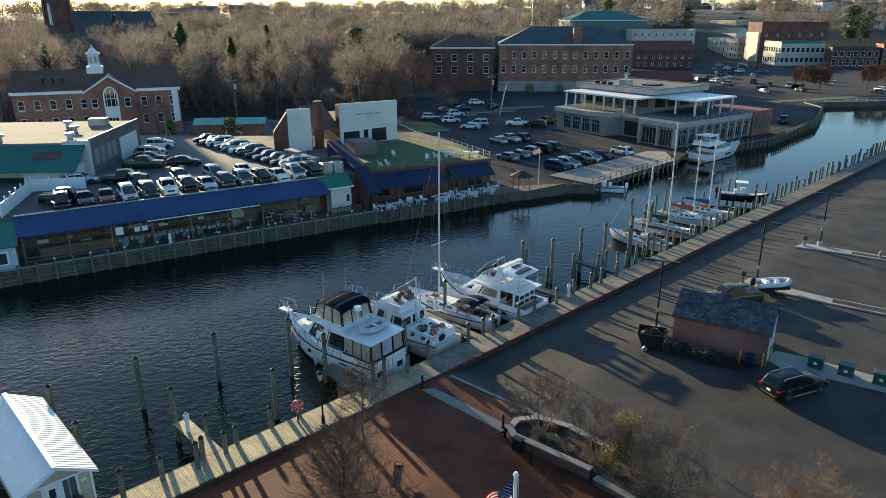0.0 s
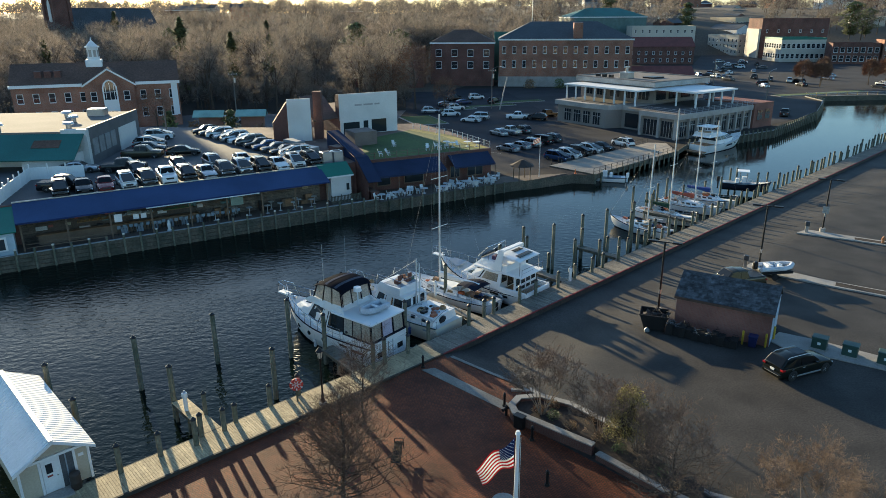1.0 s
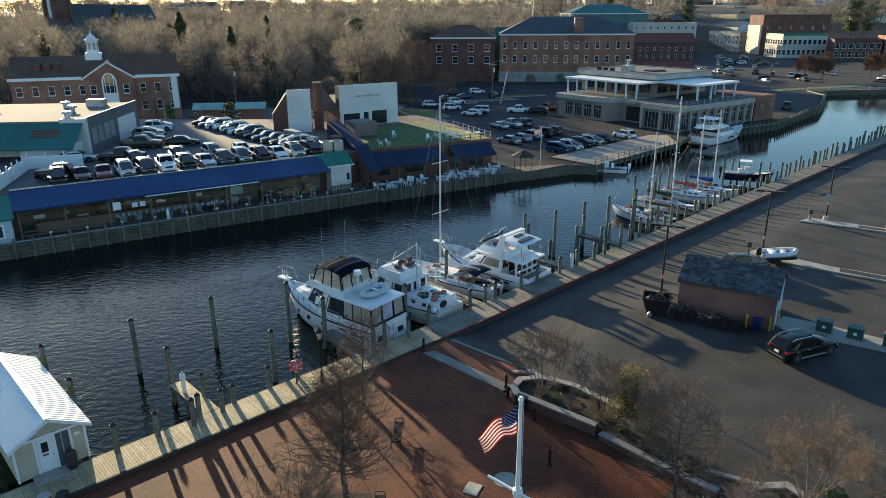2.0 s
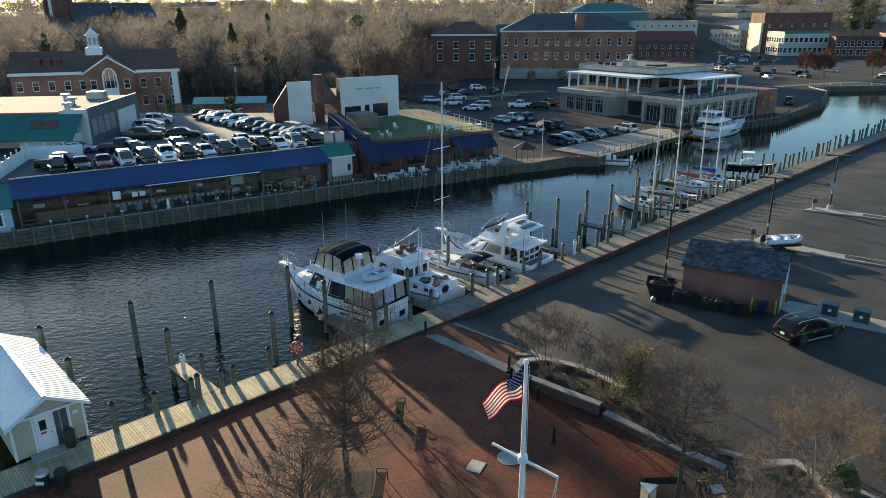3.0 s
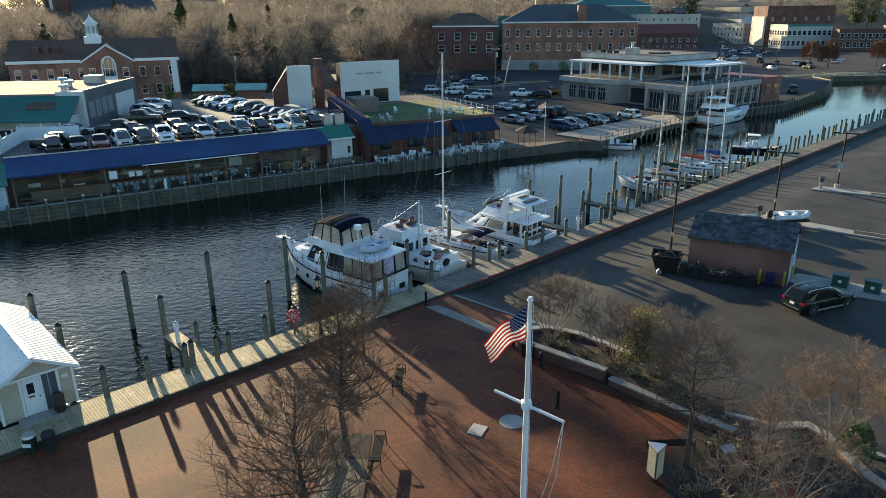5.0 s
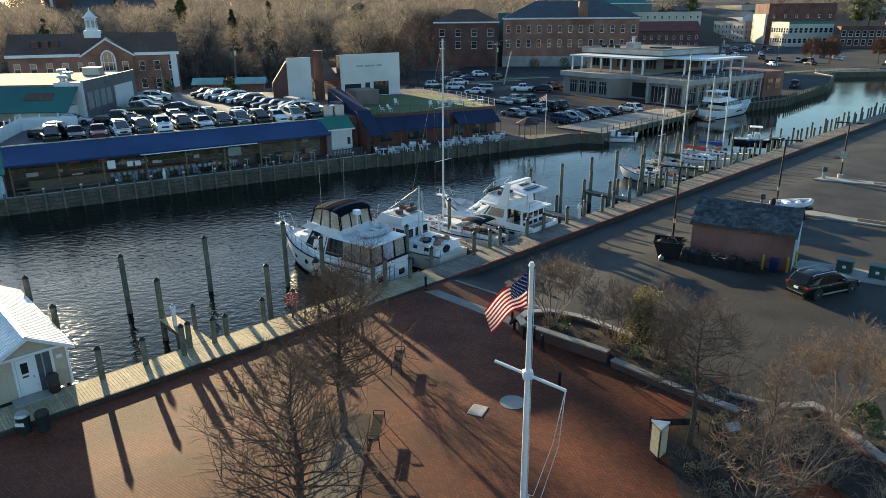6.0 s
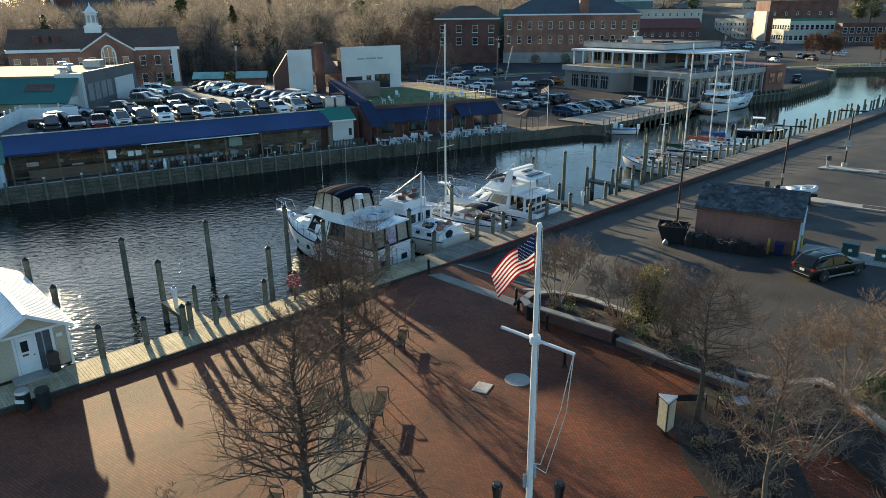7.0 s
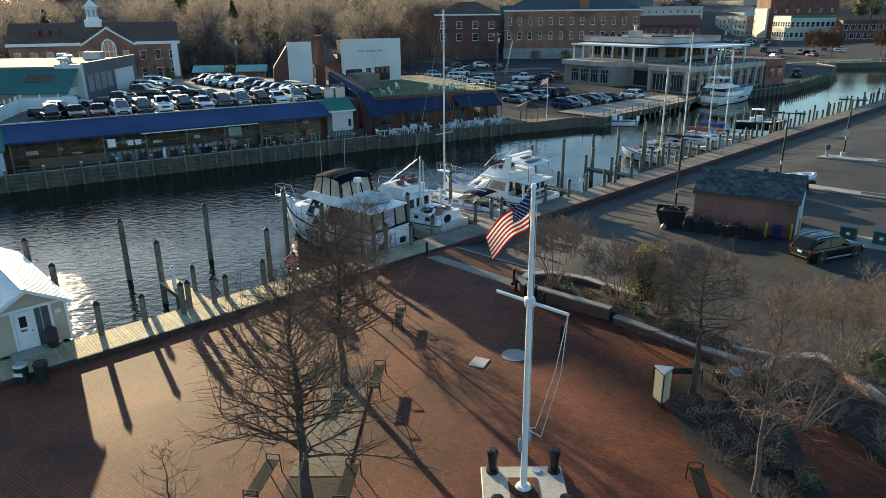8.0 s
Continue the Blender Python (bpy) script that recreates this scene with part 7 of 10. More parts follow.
# rigid inflatable on a trailer behind the hut
rib = thing("inflatable_dinghy", at(32.0, 60.4, 0.85, 6), "grey and white inflatable dinghy on a trailer", "dinghy")
s = Shape()
for sg_ in (-1, 1):
    s.path([(-1.7, sg_ * 0.7, 0.2), (0.6, sg_ * 0.72, 0.24), (1.3, sg_ * 0.5, 0.32), (1.75, 0, 0.4)], 0.22, 10)
part("tube", s, mat("pale_grey_hypalon", (0.6, 0.62, 0.65), 0.5, var=0.06), rib, smooth=True)
part("floor", Shape().rings([[(-1.6, -0.6, 0), (1.2, -0.45, 0.1), (1.2, 0.45, 0.1), (-1.6, 0.6, 0)], [(-1.6, -0.6, 0.12), (1.2, -0.45, 0.2), (1.2, 0.45, 0.2), (-1.6, 0.6, 0.12)]]), BLUEGREY, rib)
part("seat", Shape().bbox(-0.9, -0.4, -0.45, 0.45, 0.12, 0.5, 0.05), WHITE, rib)
part("seat", Shape().bbox(0.2, 0.6, -0.35, 0.35, 0.12, 0.5, 0.05), WHITE, rib)
part("engine", Shape().bbox(-2.15, -1.7, -0.2, 0.2, 0.1, 0.8, 0.1), BLACK_METAL, rib)
tr = thing("boat_trailer", at(32.0, 60.4, -0.0, 6), "black steel boat trailer under the dinghy", "trailer")
part("chassis", Shape().box(-1.9, 1.6, -0.5, -0.42, 0.5, 0.6).box(-1.9, 1.6, 0.42, 0.5, 0.5, 0.6).box(-0.4, -0.3, -0.8, 0.8, 0.45, 0.53).box(-2.9, -1.8, -0.05, 0.05, 0.5, 0.6).box(-1.2, -1.1, -0.6, 0.6, 0.6, 0.99).box(0.9, 1.0, -0.5, 0.5, 0.6, 1.06), RUST, tr)
part("deck", Shape().bbox(-1.7, 1.5, -0.8, 0.8, 0.6, 0.85, 0.05), BLACK_METAL, tr)
for y in (-0.85, 0.85):
    part("wheel", Shape().tube((-0.35, y - 0.09, 0.32), (-0.35, y + 0.09, 0.32), 0.32, n=16), TYRE, tr)
    part("mudguard", Shape().bbox(-0.8, 0.1, y - 0.13, y + 0.13, 0.66, 0.74, 0.03), BLACK_METAL, tr)
car("pickup", "brown", at(27.2, 57.9, 0.015, 192), "bronze pickup truck towing a boat trailer")

# ---- plaza: planters, flagpole, benches, trees ----
MULCH = MATS["dark_mulch"]
COPING = mat("bluestone_coping", (0.29, 0.275, 0.25), 0.75, var=0.15, scale=3, bump=0.2, stain=0.3)


def band(line, w, z0, z1):
    """A straight-sided strip along a line of plan points."""
    s = Shape()
    pts = [Vector(p) for p in line]
    nor = []
    for i in range(len(pts)):
        a = (pts[i] - pts[i - 1]).normalized() if i else (pts[1] - pts[0]).normalized()
        b = (pts[i + 1] - pts[i]).normalized() if i < len(pts) - 1 else a
        t = (a + b).normalized()
        n = Vector((-t.y, t.x))
        nor.append(n / max(0.5, n.dot(Vector((-a.y, a.x)))))
    L = [p + n * w / 2 for p, n in zip(pts, nor)]
    R = [p - n * w / 2 for p, n in zip(pts, nor)]
    for i in range(len(pts) - 1):
        q = [R[i], R[i + 1], L[i + 1], L[i]]
        s.rings([[(x, y, z0) for x, y in q], [(x, y, z1) for x, y in q]])
    return s


pl1 = thing("raised_planter", pose(0, 0, 0), "long raised planter with brick walls and pale stone coping", "planter")
W1 = [(11.0, 34.6), (8.7, 37.2), (6.9, 38.2), (5.5, 38.0), (4.95, 37.1), (5.1, 36.3), (9.2, 32.9)]
# Darker brick here holds the shade of the backlit wall faces.
part("wall", band(W1, 0.34, 0, 0.62), BRICK_DARK, pl1)
part("coping", band(W1, 0.44, 0.622, 0.70), COPING, pl1)
W2 = [(9.35, 32.5), (12.3, 29.2), (14.0, 27.6)]
part("low_wall", band(W2, 0.3, 0, 0.36), BRICK_DARK, pl1)
part("low_coping", band(W2, 0.42, 0.362, 0.45), COPING, pl1)
part("soil", Shape().prism([(10.9, 34.5), (8.7, 37.0), (6.9, 38.0), (5.6, 37.8), (5.2, 37.0), (5.3, 36.4), (9.3, 32.9), (12.4, 29.3), (13.8, 28.2), (14.2, 29.4)], 0.0, 0.45), MULCH, pl1, kind="stuff")
solo("lot_kerb", band([(5.2, 39.9), (6.5, 39.8), (8.96, 37.4), (10.7, 34.5), (12.4, 32.0), (14.5, 29.4), (16.9, 28.2), (20.0, 26.0), (30, 12)], 0.3, 0.0, 0.14), CONCRETE, "pale concrete kerb between lot and planters", "kerb", kind="structure")
solo("path_strip", Shape().prism([(-0.85, 42.75), (0.1, 43.0), (5.15, 38.05), (4.65, 37.4)], 0.0, 0.035), mat("worn_concrete", (0.25, 0.235, 0.205), 0.85, var=0.2, scale=2, bump=0.2, stain=0.35), "pale concrete strip leading to the planter", "pavement", kind="structure")


def draped(a, b, c, d, lift, n=14):
    """A sheet between four plan points that follows the level of the lot."""
    s = Shape()
    for j in range(n + 1):
        for i in range(n + 1):
            u, v = i / n, j / n
            p = (Vector(a) * (1 - u) + Vector(b) * u) * (1 - v) + (Vector(d) * (1 - u) + Vector(c) * u) * v
            s.v.append((p.x, p.y, max(lot_z(p.x, p.y), plaza_z(p.x, p.y) if v < 0.01 else -9) + lift))
    for j in range(n):
        for i in range(n):
            k = j * (n + 1) + i
            s.f.append((k, k + 1, k + n + 2, k + n + 1))
    return s


solo("brick_apron", draped((0.1, 43.0), (5.15, 38.05), (6.6, 39.85), (1.25, 44.75), 0.012), PLAZA, "red brick apron between the strip and the lot", "pavement", kind="structure")
solo("lot_edge_strip", draped((1.15, 44.65), (6.6, 39.75), (6.85, 40.05), (1.4, 45.0), 0.02), MATS["worn_concrete"], "narrow concrete edge strip of the lot", "kerb", kind="structure")
hy = thing("fire_connection", at(4.62, 36.95, 0.02, 35), "black standpipe with two capped outlets by the planter", "standpipe")
part("post", Shape().tube((0, 0, 0), (0, 0, 0.62), 0.09, 0.08, 12).tube((0, 0, 0.62), (0, 0, 0.74), 0.11, 0.05, 12), BLACK_METAL, hy, smooth=True)
for x in (-1, 1):
    part("outlet", Shape().tube((0, 0, 0.5), (x * 0.3, -0.06, 0.5), 0.075, n=10).tube((x * 0.3, -0.06, 0.5), (x * 0.36, -0.07, 0.5), 0.1, n=10), BLACK_METAL, hy)
ub = thing("wall_cabinet", at(5.3, 35.6, 0.02, -40), "black metal cabinet against the planter wall", "cabinet")
part("body", Shape().bbox(-0.32, 0.32, -0.2, 0.2, 0, 0.8, 0.03), BLACK_METAL, ub)
part("lid", Shape().bbox(-0.36, 0.36, -0.24, 0.24, 0.8, 0.86, 0.02), BLACK_METAL, ub)
pl2 = thing("raised_planter", pose(0, 0, 0), "raised planter with stone coping and evergreen shrubs", "planter")
W3 = [(14.6, 26.6), (15.4, 27.5), (16.2, 27.75), (17.4, 27.8), (17.85, 27.0), (18.1, 24.2), (19.4, 20.5)]
# Dark brick again, with the backlit shade of this wall in its colour.
part("wall", band(W3, 0.32, 0, 0.5), BRICK_DARK, pl2)
part("coping", band(W3, 0.44, 0.502, 0.6), COPING, pl2)
part("soil", Shape().prism([(14.7, 26.5), (15.3, 27.5), (16.6, 28.0), (17.4, 27.0), (18.1, 24.2), (19.2, 20.6), (16.2, 20.4)], 0.0, 0.3), MULCH, pl2, kind="stuff")
solo("planting_bed", Shape().prism([(12.0, 28.4), (9.9, 25.4), (9.6, 22.5), (9.9, 20.0), (10.7, 17.0), (13.2, 17.5), (13.6, 21.0), (14.2, 24.2), (15.4, 27.0), (13.8, 28.0)], 0.0, 0.045), MULCH, "dark mulch planting bed with leaf litter in the plaza", "planting bed", kind="structure")
solo("tree_bed", Shape().prism([(-4.75, 26.1), (-2.85, 26.1), (-3.05, 20.1), (-4.95, 20.1)], 0.0, 0.035), mat("bed_gravel", (0.15, 0.122, 0.085), 0.9, var=0.25, scale=3, bump=0.3, bscale=30), "pale gravel tree bed in the brick paving", "tree bed", kind="structure")
solo("tree_pit", Shape().prism([(-4.95, 20.0), (-3.05, 20.0), (-3.1, 17.2), (-5.0, 17.2)], 0.0, 0.03), MULCH, "dark soil tree pit in the brick paving", "tree pit", kind="structure")
solo("tree_pit", Shape().prism([(-4.9, 28.0), (-2.9, 28.0), (-2.85, 26.12), (-4.8, 26.12)], 0.0, 0.034), MULCH, "dark soil tree pit at the end of the gravel bed", "tree pit", kind="structure")
solo("bed_edging", band([(-2.8, 26.2), (-3.0, 20.0)], 0.16, 0, 0.07), BROWN_ROOF, "thin edging along the tree bed", "edging", kind="structure")
solo("manhole_cover", Shape().tube((0, 0, 0.02), (0, 0, 0.035), 0.62, 0.61, 28).tube((0, 0, 0.035), (0, 0, 0.045), 0.5, 0.49, 28), CONCRETE, "round grey utility cover set in brick", "cover", m=at(3.8, 29.0))
solo("utility_cover", Shape().bbox(-0.38, 0.38, -0.45, 0.45, 0.02, 0.05, 0.02), PALE_STONE, "pale square utility cover set in brick", "cover", m=at(2.1, 28.3, 0, -25))

# flagpole
fp = thing("flagpole", at(3.2, 19.3), "white flagpole with yardarm and halyards on a stone plinth", "flagpole")
part("plinth", Shape().bbox(-1.4, 1.45, -2.3, 1.15, 0.0, 0.16, 0.03), PALE_STONE, fp)
part("slab", Shape().bbox(-0.5, 0.5, -0.6, 0.5, 0.162, 0.19, 0.01), PLAZA, fp)
part("base", Shape().tube((0, 0, 0.19), (0, 0, 0.28), 0.27, 0.22, 20), WHITE, fp, smooth=True)
part("mast", Shape().tube((0, 0, 0.25), (0, 0, 6.4), 0.115, 0.095, 16).tube((0, 0, 6.4), (0, 0, 10.6), 0.09, 0.06, 14), WHITE, fp, smooth=True)
part("truck", Shape().tube((0, 0, 10.6), (0, 0, 10.72), 0.1, 0.06, 12), WHITE, fp)
part("yardarm", Shape().tube((-0.95, 0.85, 7.02), (1.02, -1.0, 7.02), 0.055, n=10), WHITE, fp, smooth=True)
part("gaff_block", Shape().bbox(-0.16, 0.16, -0.14, 0.14, 6.9, 7.15, 0.03), WHITE, fp)
s = Shape()
s.path([(1.0, -0.98, 7.0), (0.75, -0.75, 5.0), (0.28, -0.3, 2.7), (0.1, -0.12, 2.6)], 0.014, 4)
s.path([(1.01, -0.99, 7.0), (0.9, -0.9, 5.0), (0.45, -0.42, 2.45), (0.1, -0.1, 2.5)], 0.014, 4)
s.tube((0.1, 0.0, 10.5), (0.13, 0.0, 2.4), 0.008, n=4)
part("halyard", s, mat("rope", (0.7, 0.68, 0.62), 0.8), fp)
part("cleat", Shape().bbox(0.1, 0.2, -0.05, 0.05, 2.0, 2.5, 0.02).bbox(-0.22, -0.12, -0.05, 0.05, 1.6, 2.1, 0.02), BLUEGREY, fp)


def flag():
    """Waving striped flag with a starred canton."""
    e = thing("flag", at(3.2, 19.3, 0, 168), "striped red and white flag with a blue starred canton, waving", "flag")
    Wd, Hh, z1 = 2.1, 1.02, 10.45

    def pt(u, v):
        x = 0.1 + u * Wd * (0.60 - 0.08 * v)
        y = 0.19 * math.sin(u * 8.5 + v * 1.8) * (0.25 + u) + 0.1 * math.sin(u * 3 + 2 * v)
        z = z1 - v * Hh * (1 - 0.12 * u) - 1.35 * u ** 1.2 - 0.07 * math.sin(u * 6 + v)
        return Vector((x, y, z))

    def cloth(u0, u1, v0, v1, nu, nv, off=0.0):
        s = Shape()
        for k, o in ((0, off), (1, -off - 0.004)):
            for j in range(nv + 1):
                for i in range(nu + 1):
                    p = pt(u0 + (u1 - u0) * i / nu, v0 + (v1 - v0) * j / nv)
                    s.v.append((p.x, p.y + o, p.z))
        n1 = (nu + 1) * (nv + 1)
        for k in (0, n1):
            for j in range(nv):
                for i in range(nu):
                    a = k + j * (nu + 1) + i
                    s.f.append((a, a + 1, a + nu + 2, a + nu + 1))
        return s

    red, wht, blu = mat("flag_red", (0.52, 0.014, 0.022), 0.8, var=0.08), mat("flag_white", (0.85, 0.84, 0.82), 0.8, var=0.05), mat("flag_blue", (0.02, 0.03, 0.12), 0.8, var=0.08)
    for q in (red, wht, blu):
        let_light_through(q, 0.45)
    for k in range(13):
        part("stripe", cloth(0.0 if k > 6 else 0.4, 1.0, k / 13, (k + 1) / 13, 26, 2), red if k % 2 == 0 else wht, e, smooth=True)
    part("canton", cloth(0.0, 0.4, 0.0, 7 / 13, 12, 6, 0.0), blu, e, smooth=True)
    st = Shape()
    for r in range(9):
        for c in range(6 if r % 2 == 0 else 5):
            u = 0.4 * (c + (0.5 if r % 2 == 0 else 1.0)) / 6
            v = 7 / 13 * (r + 0.7) / 9.4
            p = pt(u, v)
            for o in (0.006, -0.010):
                k = len(st.v)
                for q in range(10):
                    rr_ = 0.028 if q % 2 == 0 else 0.012
                    st.v.append((p.x + rr_ * math.sin(q * math.pi / 5), p.y + o, p.z + rr_ * math.cos(q * math.pi / 5)))
                st.f.append(tuple(range(k, k + 10)))
    part("star", st, wht, e, kind="stuff")


flag()
CAST = mat("black_cast_iron", (0.012, 0.012, 0.013), 0.4, metal=0.2, var=0.1, bump=0.1)
for i, (x, y) in enumerate(((2.2, 20.15), (4.35, 20.15), (2.2, 17.7), (4.35, 17.7))):
    s = Shape().tube((0, 0, 0.16), (0, 0, 0.26), 0.22, 0.22, 16).tube((0, 0, 0.26), (0, 0, 0.9), 0.13, 0.18, 16).tube((0, 0, 0.9), (0, 0, 1.04), 0.205, 0.2, 16).tube((0, 0, 1.04), (0, 0, 1.1), 0.15, 0.12, 16)
    solo("cannon_bollard", s, CAST, "black upturned cannon bollard on the flagpole plinth", "bollard", group="cannon bollards", smooth=True, m=at(x, y))
solo("plinth_bell_plate", Shape().tube((0, 0, 0.16), (0, 0, 0.2), 0.17, 0.16, 16), BLUEGREY, "small round metal plate on the plinth", "plate", m=at(3.75, 20.2))


def bollard(m):
    e = thing("bollard", m, "black cast-iron bollard with a rounded finial", "bollard", "plaza bollards")
    part("post", Shape().tube((0, 0, 0), (0, 0, 0.12), 0.15, 0.12, 12).tube((0, 0, 0.12), (0, 0, 0.75), 0.085, 0.075, 12).tube((0, 0, 0.75), (0, 0, 0.8), 0.11, 0.11, 12), CAST, e, smooth=True)
    part("finial", Shape().tube((0, 0, 0.8), (0, 0, 0.9), 0.08, 0.09, 12).tube((0, 0, 0.9), (0, 0, 1.0), 0.085, 0.02, 12), CAST, e, smooth=True)
    return e


b0 = bollard(at(-0.75, 43.1, 0.02))
for x, y in ((4.6, 38.0), (6.2, 30.2), (5.9, 34.3)):
    copy_thing(b0, at(x, y, 0.02))


BENCH_BLACK = mat("black_bench_slats", (0.010, 0.010, 0.010), 0.8, spec=0.1, var=0.2)


def bench(m):
    """Backless slatted metal bench, 1.9 m long along x, with looped ends."""
    e = thing("park_bench", m, "black backless metal slatted bench on the brick paving", "bench", "plaza benches")
    L = 1.9
    s0 = None
    for i in range(6):
        mm = pose(0, -0.2 + i * 0.08, 0.47)
        if s0 is None:
            s0 = part("seat_slat", Shape().bbox(-L / 2, L / 2, -0.038, 0.038, -0.014, 0.014, 0.008), BENCH_BLACK, e, m=mm)
        else:
            twin("seat_slat", s0, e, mm)
    for x in (-L / 2 - 0.03, L / 2 + 0.03):
        for y in (-0.25, 0.25):
            part("leg", Shape().path([(x, y * 1.1, 0.0), (x, y, 0.47), (x, y, 0.62), (x, y * 0.85, 0.68)], 0.024, 6), BLACK_METAL, e)
        part("armrest", Shape().tube((x, -0.21, 0.68), (x, 0.21, 0.68), 0.024, n=6), BLACK_METAL, e)
        part("seat_bearer", Shape().tube((x, -0.25, 0.45), (x, 0.25, 0.45), 0.02, n=6), BLACK_METAL, e)
    return e


be = bench(at(-2.45, 26.3, 0.02, -92))
for x, y, r in ((-2.75, 19.2, -94), (-5.7, 19.5, -98), (-5.25, 26.6, -95), (10.7, 26.55, 182), (9.05, 18.9, -97), (12.3, 25.4, 80), (12.0, 18.8, 78), (-1.9, 32.6, -92)):
    copy_thing(be, at(x, y, plaza_z(x, y), r))


BARK_POST = mat("dark_sign_post", (0.09, 0.065, 0.045), 0.85, var=0.25, scale=6, bump=0.3)


def kiosk(m, label):
    e = thing("info_kiosk", m, label, "kiosk", "three-sided kiosks")
    tri = [(0.0, -0.38), (0.35, 0.22), (-0.35, 0.22)]
    part("column", Shape().prism([(x * 0.35, y * 0.35) for x, y in tri], 0, 0.3), BLACK_METAL, e)
    part("body", Shape().prism([(x * 0.92, y * 0.92) for x, y in tri], 0.28, 1.66), BLACK_METAL, e)
    part("cap", Shape().prism([(x * 1.06, y * 1.06) for x, y in tri], 1.662, 1.75), mat("pale_cap", (0.62, 0.62, 0.6), 0.5, var=0.1), e)
    pan = mat("faded_panel", (0.55, 0.47, 0.31), 0.5, var=0.2, scale=4)
    bars = mat("panel_bars", (0.2, 0.17, 0.12), 0.6)
    for k in range(3):
        (ax, ay), (bx, by) = tri[k], tri[(k + 1) % 3]
        d = Vector((bx - ax, by - ay))
        n = Vector((d.y, -d.x)).normalized() * 0.02
        q = [(ax + d.x * f * 0.92 + n.x - 0.0, ay + d.y * f * 0.92 + n.y) for f in (0.08, 0.98)]
        q2 = [(x - n.x * 1.9, y - n.y * 1.9) for x, y in q]
        part("panel", Shape().prism([(q[0][0] * 0.97, q[0][1] * 0.97), (q[1][0] * 0.97, q[1][1] * 0.97), (q2[1][0] * 0.97, q2[1][1] * 0.97), (q2[0][0] * 0.97, q2[0][1] * 0.97)], 0.34, 1.6), pan, e, "weathered beige information panel")
    return e


kiosk(at(9.38, 24.5, 0.02, -14), "triangular information kiosk with beige panels and pale cap")
ls = thing("sign_stand", at(12.45, 24.75, 0.03, 12), "slanted pale notice board on a timber post among shrubs", "sign")
part("post", Shape().bbox(-0.08, 0.08, -0.07, 0.07, 0, 1.38, 0.02), BARK_POST, ls)
part("board", Shape().plate([(-0.28, -0.18, 1.36), (0.28, -0.18, 1.36), (0.28, 0.16, 1.52), (-0.28, 0.16, 1.52)], 0.05), mat("pale_notice", (0.34, 0.36, 0.38), 0.4, var=0.15, scale=5), ls)
for x, y, col, lab in ((-18.4, 26.95, "blue-white topped", "dark round litter bin with a white label band"), (-17.6, 27.1, "", "dark round litter bin on the kerb")):
    e = thing("litter_bin", at(x, y, plaza_z(x, y)), lab, "litter bin", "litter bins")
    part("body", Shape().tube((0, 0, 0), (0, 0, 0.85), 0.27, 0.3, 16), mat("bin_dark_green", (0.012, 0.02, 0.018), 0.6), e, smooth=True)
    part("lid", Shape().tube((0, 0, 0.85), (0, 0, 0.97), 0.32, 0.27, 16), STEEL if col else BLACK_METAL, e, smooth=True)
    if col:
        part("label_band", Shape().box(-0.2, 0.2, -0.31, -0.28, 0.45, 0.62), WHITE, e)


# ---- trees ----
TWIG_PALE = mat("pale_winter_twigs", (0.27, 0.20, 0.145), 0.95, var=0.3, scale=2, rnd=0.3)
TWIG_RUST = mat("rust_tipped_twigs", (0.29, 0.195, 0.125), 0.95, var=0.3, scale=2, rnd=0.3)
TWIG_MID = mat("brown_winter_twigs", (0.24, 0.165, 0.118), 0.95, var=0.3, scale=2, rnd=0.3)
BARK_MID = mat("grey_brown_bark", (0.18, 0.14, 0.105), 0.95, var=0.3, scale=6, bump=0.4)
def limb(s, p, d, L, r, rng, depth, bend=0.25, up=0.15, kids=4, sides=5, spread=0.9, twigs=None):
    """A crooked tapering limb with side shoots."""
    n = 4 if depth > 0 else 3
    pts, rad = [Vector(p)], [r]
    d = Vector(d).normalized()
    for i in range(n):
        d = (d + Vector((rng.uniform(-1, 1), rng.uniform(-1, 1), rng.uniform(-1, 1) + up)) * bend * 0.5).normalized()
        pts.append(pts[-1] + d * L / n)
        rad.append(r * (1 - 0.8 * (i + 1) / n))
    tgt = s if depth > 0 or twigs is None else twigs
    for i in range(n):
        tgt.tube(pts[i], pts[i + 1], max(rad[i], 0.005), max(rad[i + 1], 0.004), sides if depth > 0 else 3, cap=False)
    if depth <= 0:
        return
    for k in range(kids):
        t = rng.uniform(0.25, 1.0)
        i = min(int(t * n), n - 1)
        q = pts[i].lerp(pts[i + 1], t * n - i)
        side = Vector((rng.uniform(-1, 1), rng.uniform(-1, 1), rng.uniform(-0.5, 0.8)))
        dd = (d * (1 - 0.4 * spread) + side.normalized() * spread).normalized()
        limb(s, q, dd, L * rng.uniform(0.35, 0.6), max(r * 0.42, 0.006), rng, depth - 1, bend, up, kids, max(3, sides - 1), spread, twigs)


